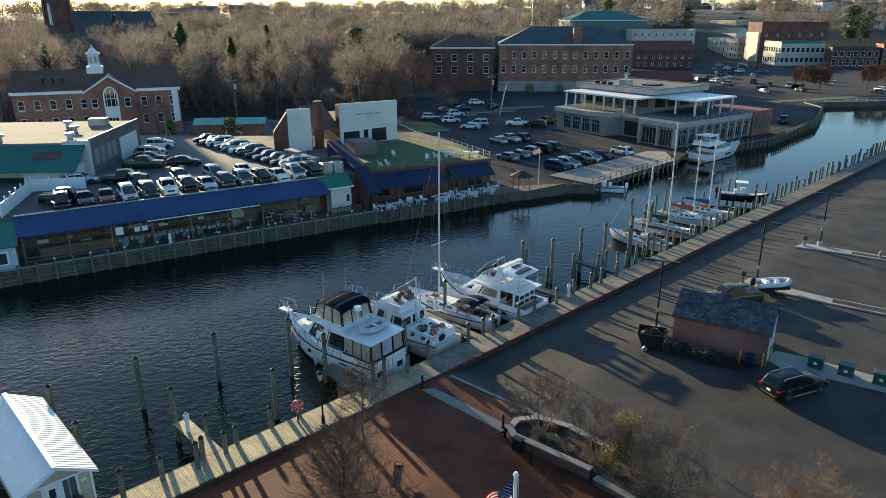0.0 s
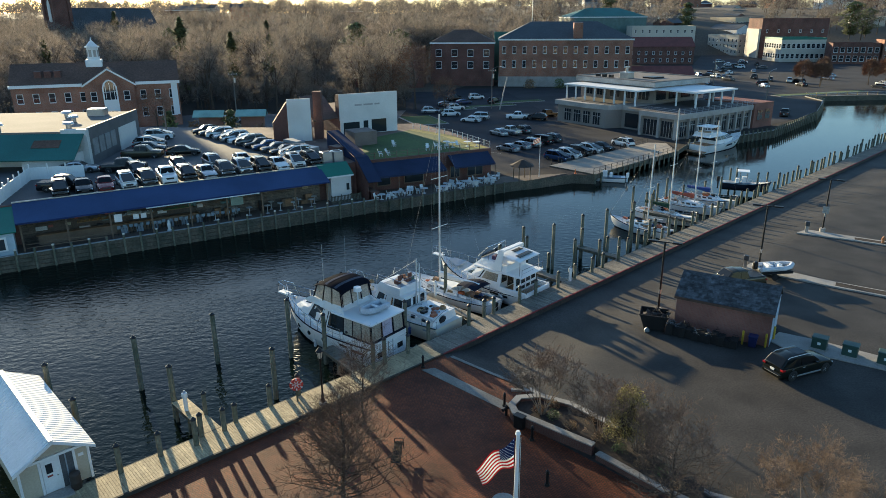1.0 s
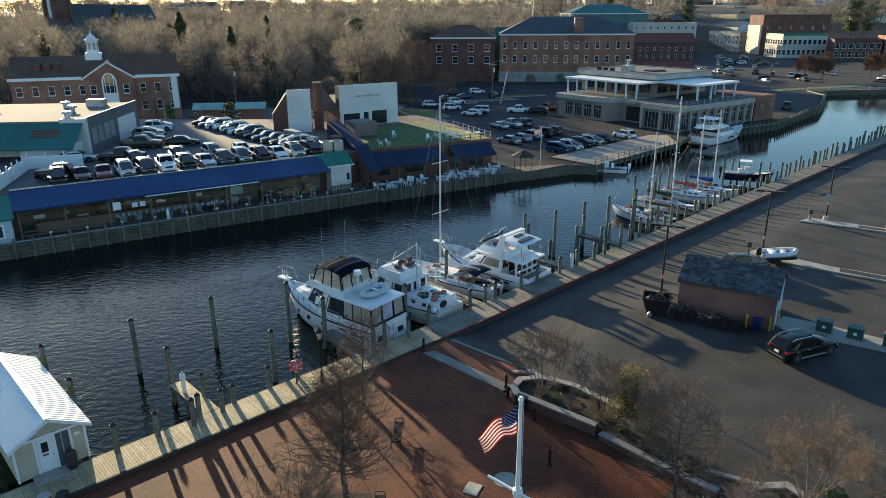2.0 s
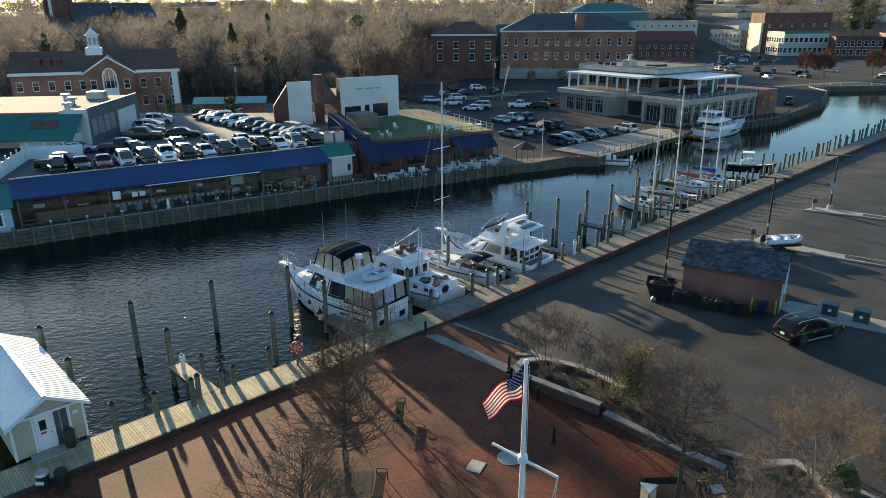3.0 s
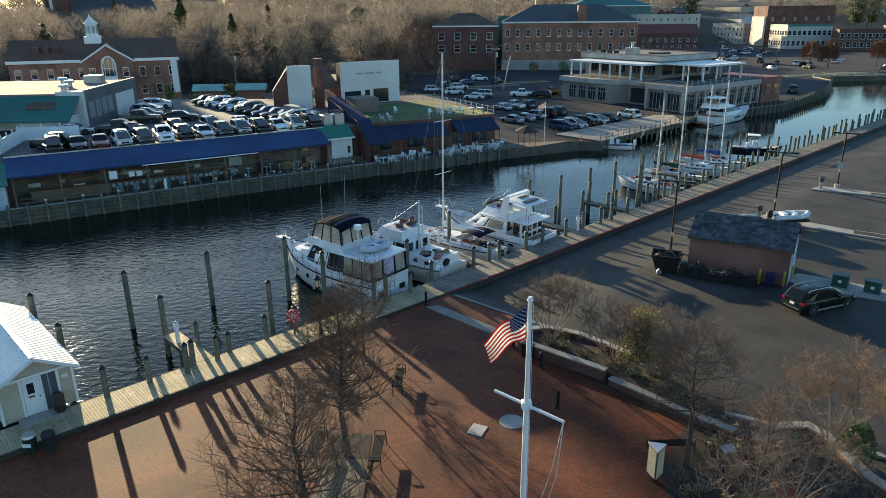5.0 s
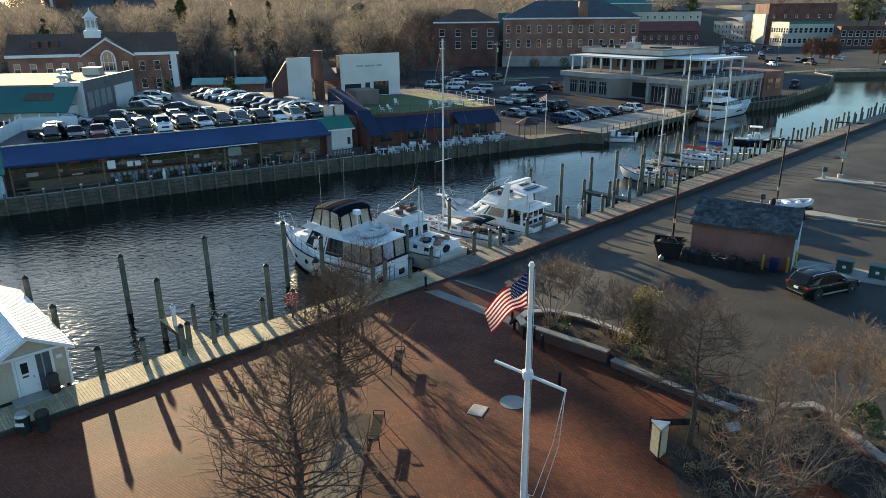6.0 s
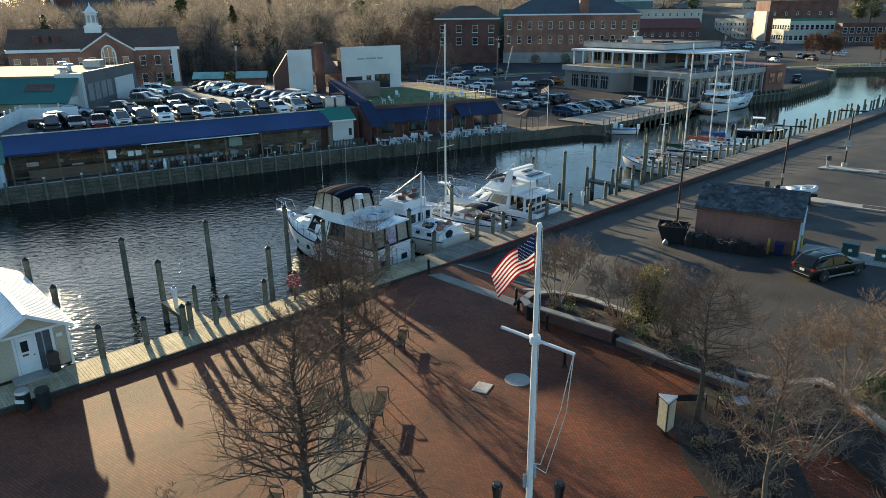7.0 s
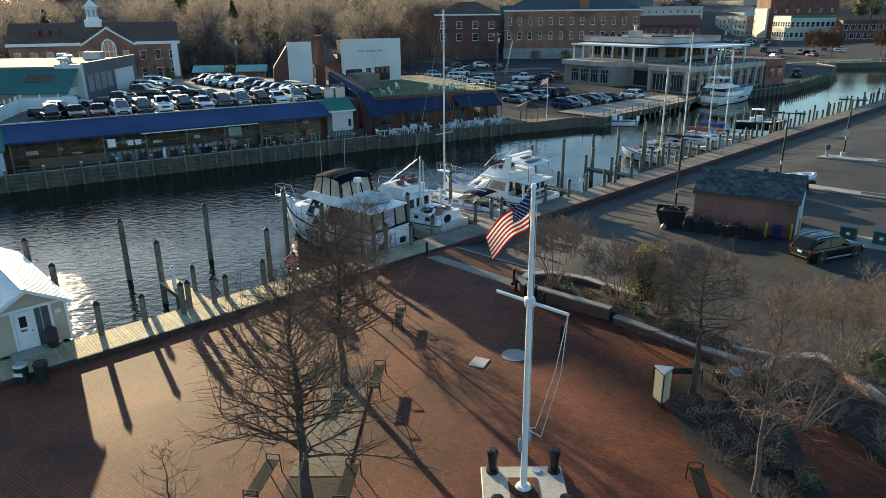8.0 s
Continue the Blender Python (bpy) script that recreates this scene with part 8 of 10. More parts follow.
def leader_tree(m, h, label, seed, r=0.16, bark=None, first=0.22, reach=0.42, kids=5, n=46, depth=2, name="bare_tree", limb_r=0.2, dome=0.0, rise=0.25, tw_mat=None):
    """Winter tree with one straight leader and many slender side limbs."""
    e = thing(name, m, label, "tree", "bare plaza trees")
    rng = random.Random(seed)
    tr_, br, tw = Shape(), Shape(), Shape()
    pts = [Vector((0, 0, -0.1))]
    for i in range(1, 9):
        pts.append(Vector((rng.uniform(-1, 1) * 0.05 * i ** 0.5, rng.uniform(-1, 1) * 0.05 * i ** 0.5, h * i / 8)))
    for i in range(8):
        tr_.tube(pts[i], pts[i + 1], r * (1.25 if i == 0 else 1 - i / 8.6), r * (1 - (i + 1) / 8.6), 10, cap=False)
    for k in range(n):
        t = first + (0.98 - first) * ((k + rng.random()) / n) ** 0.9
        i = min(int(t * 8), 7)
        q = pts[i].lerp(pts[i + 1], t * 8 - i)
        a = k * 2.4 + rng.uniform(-0.4, 0.4)
        L = h * reach * (1.05 - t) ** 0.7 * rng.uniform(0.7, 1.1)
        if dome:
            L = h * reach * math.sqrt(max(1.03 - ((t - dome) / (1.0 - dome)) ** 2, 0.05)) * rng.uniform(0.75, 1.1)
        d = Vector((math.cos(a), math.sin(a), rise + 0.5 * t + rng.uniform(-0.15, 0.2)))
        limb(br, q, d, max(L, 0.35), r * limb_r * (1.1 - t) + 0.006, rng, depth, 0.3, 0.12, kids, 5, 0.8, tw)
    part("trunk", tr_, bark or BARK, e, smooth=True)
    part("crown", br, bark or BARK, e)
    part("twig_mass", tw, tw_mat or TWIG, e, kind="stuff")
    return e


def vase_tree(m, h, label, seed, bark=None, stems=6, tw_mat=None, depth=3, kids=5):
    """Multi-stemmed winter tree opening like a vase."""
    e = thing("multi_stem_tree", m, label, "tree", "bare plaza trees")
    rng = random.Random(seed)
    st, br, tw = Shape(), Shape(), Shape()
    for k in range(stems):
        a = 2 * math.pi * k / stems + rng.uniform(-0.3, 0.3)
        p = Vector((0.12 * math.cos(a), 0.12 * math.sin(a), -0.05))
        d = Vector((0.28 * math.cos(a), 0.28 * math.sin(a), 1)).normalized()
        r = rng.uniform(0.03, 0.045)
        for i in range(3):
            d = (d + Vector((math.cos(a), math.sin(a), 0)) * 0.09 + Vector((rng.uniform(-1, 1), rng.uniform(-1, 1), 0)) * 0.08).normalized()
            q = p + d * h * 0.18
            st.tube(p, q, r, r * 0.82, 7, cap=False)
            p, r = q, r * 0.82
        for j in range(3):
            dd = (d + Vector((rng.uniform(-1, 1), rng.uniform(-1, 1), rng.uniform(-0.1, 0.4))) * 0.6).normalized()
            limb(br, p, dd, h * rng.uniform(0.35, 0.5), r * 0.75, rng, depth - 1, 0.35, 0.12, kids, 4, 0.75, tw)
    part("trunk", st, bark or BARK_PALE, e, smooth=True)
    part("crown", br, BARK_MID, e)
    part("twig_mass", tw, tw_mat or TWIG_PALE, e, kind="stuff")
    return e


leader_tree(at(-4.05, 18.8), 8.0, "tall bare tree with a dark straight trunk in a tree pit", 21, 0.19, reach=0.55, n=96, kids=6, limb_r=0.27)
leader_tree(at(-3.95, 26.6), 7.6, "tall bare tree with fine brown twigs beside the dock", 22, 0.17, reach=0.5, n=112, kids=7, first=0.27, limb_r=0.25)
leader_tree(at(10.97, 25.4), 6.2, "slender bare tree with a rounded crown behind the kiosk", 23, 0.14, reach=0.34, n=54, kids=6, first=0.4, dome=0.62, limb_r=0.36, rise=-0.08)
leader_tree(at(10.95, 19.15), 7.6, "bare pale-barked tree in the planting bed", 24, 0.10, bark=mat("grey_twiggy_bark", (0.13, 0.10, 0.078), 0.95, var=0.3, scale=6, bump=0.4), reach=0.36, n=54, kids=7, first=0.24, rise=0.8, limb_r=0.22, tw_mat=TWIG_MID)
leader_tree(at(-7.4, 16.4, 0), 3.9, "small bare tree with upright branches", 25, 0.06, reach=0.4, n=20, kids=4, first=0.1)
leader_tree(at(-4.2, 36.2, plaza_z(-4.2, 36.2)), 5.0, "bare twiggy tree beside the dock", 26, 0.09, reach=0.42, n=64, kids=7, first=0.16, dome=0.55)
leader_tree(at(15.6, 18.6), 4.6, "bare pale tree at the plaza edge", 27, 0.08, bark=BARK_MID, tw_mat=TWIG_PALE, reach=0.5, n=34, kids=5, first=0.12)
vase_tree(at(6.75, 36.4, 0.45), 3.7, "bare crape myrtle with pale stems in the planter", 31, depth=4, kids=6, stems=11, tw_mat=TWIG_MID)
vase_tree(at(9.75, 34.1, 0.45), 3.1, "bare crape myrtle with fine twigs in the planter", 32, depth=4, kids=6, stems=10, tw_mat=TWIG_MID)
vase_tree(at(11.6, 32.7, 0.4), 3.6, "bare multi-stemmed tree above the planter", 33, depth=4, kids=6, tw_mat=TWIG_MID)
vase_tree(at(13.0, 30.6, 0.3), 3.4, "brownish bare multi-stemmed tree at the lot edge", 34, depth=4, kids=6, tw_mat=TWIG_MID)
vase_tree(at(17.8, 26.6, 0.3), 4.1, "crape myrtle with pale smooth stems above a shrub", 35, depth=4, kids=6, stems=8, tw_mat=TWIG_RUST)
vase_tree(at(14.4, 22.9, 0.0), 3.6, "bare twiggy small tree in the planting bed", 36, depth=4, kids=6, tw_mat=TWIG_MID)
vase_tree(at(19.3, 27.9, 0.0), 3.0, "bare twiggy small tree at the lot kerb", 38, depth=4, kids=6, tw_mat=TWIG_RUST)
vase_tree(at(20.6, 24.6, 0.0), 3.4, "bare twiggy small tree beside the lot", 37, depth=4, kids=6, tw_mat=TWIG_RUST)


def shrub(m, rx, ry, h, material, label, seed, n=1400, leaf=0.05, name="shrub"):
    """A loose clump of small leaves on twigs."""
    e = thing(name, m, label, "shrub", "plaza shrubs")
    rng = random.Random(seed)
    lv, tw = Shape(), Shape()
    for i in range(n):
        a, u = rng.uniform(0, 2 * math.pi), rng.random() ** 0.45
        el = rng.uniform(0.02, 1)
        rr_ = u * math.sqrt(max(1 - (el * 0.95) ** 2, 0.03)) * (0.8 + 0.35 * math.sin(3 * a + seed) * 0.5)
        p = Vector((rx * rr_ * math.cos(a), ry * rr_ * math.sin(a), h * el * (0.75 + 0.25 * u)))
        d = Vector((rng.uniform(-1, 1), rng.uniform(-1, 1), rng.uniform(-0.4, 1))).normalized()
        q = d.cross(Vector((rng.uniform(-1, 1), rng.uniform(-1, 1), rng.uniform(-1, 1)))).normalized()
        b = leaf * rng.uniform(0.7, 1.5)
        lv.add([p - q * b * 0.5, p + d * b, p + q * b * 0.5, p - d * b * 0.6], [(0, 1, 2, 3)])
        if i % 16 == 0:
            tw.tube((p.x * 0.15, p.y * 0.15, 0), p, 0.012, 0.004, 3, cap=False)
    part("twig_mass", tw, BARK, e)
    part("foliage", lv, material, e, kind="stuff")
    return e


LEAF = mat("evergreen_leaf", (0.11, 0.145, 0.045), 0.6, var=0.3, scale=3, rnd=0.4)
LEAF_OLIVE = mat("olive_leaf", (0.33, 0.26, 0.08), 0.7, var=0.3, scale=3, rnd=0.4)
LEAF_DRY = mat("dry_leaf", (0.24, 0.155, 0.085), 0.85, var=0.3, scale=3, rnd=0.4)
shrub(at(11.1, 33.3, 0.9), 1.6, 1.3, 3.3, LEAF_OLIVE, "olive green loose shrub in the planter", 41, 5200, 0.055)
shrub(at(12.3, 32.6, 0.4), 1.3, 1.1, 2.3, LEAF_DRY, "brownish half-bare shrub in the planter", 42, 1500, 0.06)
shrub(at(18.7, 26.0, 0.3), 1.0, 0.85, 1.5, LEAF, "dense evergreen shrub in the raised planter", 43, 2200, 0.07)
shrub(at(15.9, 26.5, 0.3), 0.9, 0.7, 0.7, LEAF, "low dark evergreen shrub in the planter", 44, 900, 0.06)
for i, (x, y) in enumerate(((6.6, 36.6), (7.4, 36.0), (8.3, 34.9), (9.6, 33.6), (10.6, 32.6), (11.5, 31.2), (7.6, 37.1), (12.4, 30.6), (12.9, 29.2), (9.6, 35.4), (12.9, 26.9), (12.6, 23.0), (11.2, 22.4), (13.6, 26.4), (13.0, 24.8), (12.2, 20.8), (12.9, 19.4), (11.5, 20.4), (10.6, 23.6), (14.4, 25.4))):
    shrub(at(x, y, 0.42 if y > 29 else 0.03), 0.6, 0.5, 0.55, (LEAF_DRY, LEAF, LEAF_DRY)[i % 3], "low dry winter plant in the mulch", 50 + i, 260, 0.05, "low_plant")


def brush(m, h, seed):
    """A low tangle of bare stems."""
    e = thing("dry_brush", m, "low tangle of bare grey-brown stems in the mulch", "shrub", "dry brush")
    rng = random.Random(seed)
    st = Shape()
    for k in range(24):
        a = rng.uniform(0, 6.28)
        r = rng.uniform(0, 0.35)
        limb(st, (r * math.cos(a), r * math.sin(a), 0), (math.cos(a) * rng.uniform(0.3, 1.1), math.sin(a) * rng.uniform(0.3, 1.1), 1), h * rng.uniform(0.7, 1.3), 0.009, rng, 1, 0.5, 0.0, 4, 3, 0.9)
    part("stem_tangle", st, TWIG_PALE if seed % 2 else BARK_MID, e, kind="stuff")


rng = random.Random(404)
for i, (x, y) in enumerate(((10.4, 24.6), (11.3, 23.9), (12.6, 25.9), (13.3, 27.0), (10.6, 22.3), (11.8, 21.6), (12.9, 22.2), (13.3, 23.4), (10.5, 20.9), (12.2, 19.6), (14.5, 26.3), (15.6, 24.8), (16.4, 23.4), (15.2, 22.6), (16.2, 25.6), (17.0, 21.8), (13.4, 29.4), (14.3, 30.2), (12.2, 31.6), (18.2, 26.0), (16.0, 29.4), (17.6, 29.9), (19.4, 24.2), (11.2, 18.6))):
    brush(at(x, y, 0.3 if x > 14.8 and y < 28 else (0.45 if y > 29 and x < 13 else 0.03)), rng.uniform(0.4, 0.75), 500 + i)

# ---- far quay: bulkhead, bar, terrace ----
for z0, z1 in ((-1.35, -0.95), (-0.9, -0.5), (-0.45, -0.05), (0.0, 0.40)):
    p = [F(-60, 3.08), F(36.5, 3.08), F(36.5, 3.18), F(-60, 3.18)]
    part("rail_board", Shape().prism([tuple(q) for q in p], z0, z1), TIMBER, bulk)
p = [F(-60, 3.04), F(36.5, 3.04), F(36.5, 3.32), F(-60, 3.32)]
part("cap_rail", Shape().prism([tuple(q) for q in p], 0.405, 0.47), mat("grey_cap_board", (0.34, 0.36, 0.37), 0.7, var=0.15, scale=2), bulk)
p = [F(37.0, 2.44), F(58, 2.24), F(58, 2.52), F(37.0, 2.72)]
part("cap_rail", Shape().prism([tuple(q) for q in p], 0.06, 0.18), TIMBER, bulk)
po = Shape().tube((0, 0, -2.4), (0, 0, 0.95), 0.13, 0.12, 8)
ps = Shape().tube((0, 0, -2.4), (0, 0, 0.42), 0.13, 0.12, 8)
cp = Shape().bbox(-0.12, 0.12, -0.12, 0.12, 0.952, 1.1, 0.04)
src = srs = sc = None
for k in range(62):
    s_ = -19.0 + 1.72 * k
    tall = s_ < 36.5
    q = F(s_, 2.93 if tall else 2.33 - (s_ - 37) * 0.01)
    if tall:
        src = part("post", po, PILE, bulk, m=at(q.x, q.y)) if src is None else src
        o = src if k == 0 else twin("post", src, bulk, at(q.x, q.y))
        if k % 2 == 0:
            if sc is None:
                sc = part("post_light", cp, mat("pale_cap_light", (0.75, 0.7, 0.6), 0.4), bulk, m=at(q.x, q.y))
            else:
                twin("post_light", sc, bulk, at(q.x, q.y))
    elif s_ < 58:
        srs = part("short_post", ps, PILE, bulk, m=at(q.x, q.y)) if srs is None else srs
        twin("short_post", srs, bulk, at(q.x, q.y))

# bar under the canopy
WOOD_POST = mat("bar_timber", (0.17, 0.12, 0.08), 0.8, var=0.25, scale=3, bump=0.2)
for s_ in np.linspace(-4.4, 30.0, 9):
    part("post", Shape().box(s_ - 0.08, s_ + 0.08, 4.75, 4.91, 0.1, 3.3), WOOD_POST, bar)
part("eave_board", Shape().box(-4.8, 30.4, 4.5, 4.58, 3.18, 3.36), mat("navy_valance", (0.01, 0.03, 0.12), 0.8), bar)
part("gutter", Shape().box(8, 21, 4.3, 4.48, 3.12, 3.2), WHITE, bar)
part("ridge_flashing", Shape().box(-4.8, 31, 8.05, 8.35, 4.75, 4.85), mat("pale_flashing", (0.55, 0.5, 0.42), 0.4, var=0.1), bar)
part("counter", Shape().box(-3, 14, 6.6, 7.2, 0.1, 1.15), WOOD_POST, bar)
part("counter_top", Shape().box(-3.1, 14.1, 6.45, 7.3, 1.152, 1.2), TEAK, bar)
# Added dark board wall; it stands for the unlit depth behind the bar.
part("back_wall", Shape().box(-4.6, 30.2, 7.955, 7.995, 0.1, 3.6), mat("dim_depth_boards", (0.17, 0.14, 0.11), 0.85, var=0.4, scale=3, bump=0.3, col2=(0.07, 0.06, 0.05)), bar)
part("back_shelf", Shape().box(-3, 14, 7.75, 7.95, 1.2, 2.9), mat("bar_backing", (0.09, 0.07, 0.055), 0.8, var=0.4, scale=3), bar)
part("rail_fence", Shape().box(-4.2, 3.6, 4.7, 4.76, 0.85, 0.95).box(-4.2, 3.6, 4.7, 4.76, 0.45, 0.55), WOOD_POST, bar)
rng = random.Random(17)
for i in range(14):
    s_ = rng.uniform(-3.5, 29.5)
    z = rng.uniform(1.6, 2.7)
    w = rng.uniform(0.3, 0.9)
    c = rng.choice([(0.5, 0.5, 0.48), (0.1, 0.2, 0.3), (0.3, 0.08, 0.06), (0.35, 0.3, 0.2)])
    part("wall_sign", Shape().box(s_ - w / 2, s_ + w / 2, 7.62 if s_ < 14 else 7.9, 7.66 if s_ < 14 else 7.94, z, z + w * 0.6), mat("sign_%d" % (i % 4), c, 0.6), bar)
for s_, n_, w, h, c in ((4.6, 4.9, 0.8, 0.9, WHITE), (6.6, 5.2, 0.6, 0.55, WHITE), (7.4, 5.2, 0.6, 0.55, WHITE), (17.6, 4.95, 1.5, 1.0, mat("green_menu_board", (0.25, 0.32, 0.25), 0.6))):
    part("hanging_sign", Shape().box(s_, s_ + w, n_, n_ + 0.05, 1.9, 1.9 + h), c, bar)


rng = random.Random(29)
for i in range(30):
    s_, w, h = rng.uniform(-3.8, 29.0), rng.uniform(0.4, 1.2), rng.uniform(0.5, 1.3)
    z0 = 0.1 if i % 3 else rng.uniform(1.3, 2.2)
    n0 = 7.35 if i % 3 else 7.7
    c = (mat("cooler_white", (0.6, 0.6, 0.58), 0.5), STEEL, WOOD_POST, mat("faded_teal_box", (0.12, 0.2, 0.2), 0.7), TEAK, BLACK_METAL)[i % 6]
    part("bar_cabinet" if i % 3 else "bar_shelf", Shape().bbox(s_, s_ + w, n0, n0 + 0.28, z0, z0 + h * (1 if i % 3 else 0.35), 0.02), c, bar)
for i, s_ in enumerate(np.linspace(-4.0, 29.8, 24)):
    part("ceiling_beam", Shape().box(float(s_) - 0.05, float(s_) + 0.05, 4.75, 7.9, 3.2, 3.32), WOOD_POST, bar)


rng = random.Random(43)
for k in range(8):
    part("wall_board", Shape().box(-4.5, 30.0, 7.90, 7.945, 0.25 + k * 0.42, 0.27 + k * 0.42), DARK_TIMBER, bar)
for k in range(3):
    part("bottle_shelf", Shape().box(1.0 + k * 4.6, 4.6 + k * 4.6, 7.5, 7.74, 1.75, 1.8), TEAK, bar)
    s = Shape()
    for q in range(26):
        x = 1.1 + k * 4.6 + q * 0.134
        s.tube((x, 7.6, 1.8), (x, 7.6, 1.8 + rng.uniform(0.2, 0.32)), 0.045, 0.03, 6)
    part("bottle_row", s, (mat("amber_bottles", (0.3, 0.17, 0.05), 0.2, var=0.4, scale=20), mat("clear_bottles", (0.5, 0.55, 0.55), 0.15, var=0.4, scale=20), mat("green_bottles", (0.05, 0.14, 0.06), 0.2, var=0.4, scale=20))[k], bar, kind="stuff")
for x in (2.2, 8.8, 12.6, 19.6):
    part("screen", Shape().bbox(x, x + 1.1, 7.35, 7.43, 2.35, 2.98, 0.02), BLACK_METAL, bar, "dark flat screen")
for x in np.linspace(5.2, 13.6, 6):
    part("cooler", Shape().bbox(float(x), float(x) + 0.75, 6.2, 6.55, 0.1, 0.95, 0.03), mat("pale_blue_panel", (0.22, 0.26, 0.30), 0.5, var=0.15, scale=3), bar)
for x in (-2.6, -1.6, -0.4, 0.8):
    part("hatch", Shape().bbox(x, x + 0.7, 7.86, 7.93, 1.9, 2.15, 0.02), BLACK_METAL, bar)
part("lantern_string", Shape().path([(x, 4.9, 3.0 - 0.12 * abs(math.sin(x * 0.9))) for x in np.linspace(-4.4, 30, 60)], 0.02, 4), BLACK_METAL, bar)


def pub_table(m, material=None):
    e = thing("pub_table", m, "high pub table with a round pale top and stools", "table", "bar tables")
    mt = material or mat("pale_table", (0.55, 0.55, 0.53), 0.5, var=0.1)
    part("tabletop", Shape().tube((0, 0, 1.0), (0, 0, 1.04), 0.4, 0.4, 14), mt, e)
    part("stem", Shape().tube((0, 0, 0.05), (0, 0, 1.0), 0.04, n=8).tube((0, 0, 0), (0, 0, 0.05), 0.25, 0.2, 12), mt, e)
    return e


pt0 = pub_table(fat(20.0, 5.9, 0.1))
for s_, n_ in ((22.2, 3.2), (24.0, 3.6), (25.6, 3.0), (26.6, 4.0), (28.0, 3.2), (28.9, 4.4), (23.2, 5.2), (18.2, 5.4), (15.8, 3.6), (26.4, 5.6)):
    copy_thing(pt0, fat(s_, min(n_ + 2.4, 7.2), 0.1))


def stool(m):
    e = thing("bar_stool", m, "pale blue bar stool at the counter", "stool", "bar stools")
    mt = mat("pale_blue_seat", (0.24, 0.30, 0.34), 0.6, var=0.1)
    part("seat", Shape().tube((0, 0, 0.72), (0, 0, 0.78), 0.19, 0.19, 12), mt, e)
    part("backrest", Shape().bbox(-0.19, 0.19, -0.2, -0.16, 0.8, 1.1, 0.02), mt, e)
    for x in (-0.14, 0.14):
        for y in (-0.14, 0.14):
            part("leg", Shape().tube((x * 1.3, y * 1.3, 0), (x, y, 0.72), 0.02, n=5), BLACK_METAL, e)
    return e


st0 = stool(fat(5.0, 5.9, 0.1))
for k in range(22):
    copy_thing(st0, fat(5.6 + k * 0.62 + rng.uniform(-0.1, 0.1), 5.85 + rng.uniform(-0.2, 0.3), 0.1))
solo("statuette", Shape().tube((0, 0, 0), (0, 0, 0.25), 0.3, 0.24, 12).tube((0, 0, 0.25), (0, 0, 0.9), 0.14, 0.2, 12).tube((0, 0, 0.9), (0, 0, 1.1), 0.2, 0.08, 12).tube((0, 0, 1.1), (0, 0, 1.35), 0.13, 0.1, 12), WHITE, "white lawn ornament standing on the boardwalk", "ornament", smooth=True, m=fat(10.1, 4.2, 0.1))
cl = thing("bar_cabin", fat(-9.5, 3.8), "small pale blue cabin with a green roof", "cabin")
part("wall", Shape().box(0, 4.4, 0, 4.0, 0, 2.9), mat("pale_blue_wall", (0.45, 0.55, 0.62), 0.7, var=0.08), cl)
part("roof", Shape().plate([(-0.3, -0.4, 2.8), (4.7, -0.4, 2.8), (4.7, 4.3, 4.5), (-0.3, 4.3, 4.5)], 0.12), GREEN_ROOF, cl)
wa = part("window_frame", Shape().box(2.0, 3.7, -0.06, -0.01, 0.8, 2.3), WHITE, cl)
part("pane", Shape().box(2.2, 3.5, -0.08, -0.062, 0.95, 2.1), GLASS, wa)
part("window", Shape().box(2.2, 2.6, -0.06, 0, 1.5, 2.4), GLASS, cab)

AWNING = mat("faded_navy_awning", (0.030, 0.042, 0.085), 0.85, spec=0.1, var=0.15, scale=1.2, bump=0.1)
# terrace front: awnings, stair cover, patio
A0, A1 = Vector((-10.5, 93.5)), Vector((8.0, 102.7))
aw_dir = (A1 - A0).normalized()
aw_out = Vector((aw_dir.y, -aw_dir.x))
AWA = math.degrees(math.atan2(aw_dir.y, aw_dir.x))
for f0, f1, out in ((0.02, 0.56, 3.2), (0.64, 0.97, 2.4)):
    L = (A1 - A0).length
    e = thing("awning", at(*(A0 + aw_dir * L * f0), 0, AWA), "dark navy canvas awning over the patio", "awning", "navy awnings")
    w = L * (f1 - f0)
    part("canvas", Shape().plate([(0, -out, 2.85), (w, -out, 2.85), (w, -0.05, 4.2), (0, -0.05, 4.2)], 0.05), AWNING, e)
    part("valance", Shape().box(0, w, -out - 0.03, -out + 0.01, 2.6, 2.86), AWNING, e)
    n_ = max(2, int(w / 3))
    for k in range(n_ + 1):
        part("post", Shape().tube((w * k / n_, -out + 0.05, 0.1), (w * k / n_, -out + 0.05, 2.8), 0.06, n=6), WOOD_POST, e)
for f0, f1 in ((0.66, 0.74), (0.80, 0.93), (0.1, 0.2), (0.3, 0.45)):
    L = (A1 - A0).length
    e = thing("patio_window", at(*(A0 + aw_dir * L * f0 + aw_out * 0.05), 0, AWA), "wide window in the brick terrace wall", "window", "patio windows")
    w = L * (f1 - f0)
    part("frame", Shape().box(0, w, -0.04, 0.05, 0.7, 2.5), WOOD_POST, e)
    part("pane", Shape().box(0.12, w - 0.12, -0.055, -0.041, 0.85, 2.35), GLASS, e)
sc_ = thing("stair_cover", pose(0, 0, 0), "sloping navy canvas cover over an outdoor stair", "canopy")
part("canvas", Shape().plate([(-16.9, 103.6, 7.1), (-15.2, 104.2, 7.1), (-9.6, 93.2, 5.2), (-11.3, 92.6, 5.2)], 0.1), AWNING, sc_)
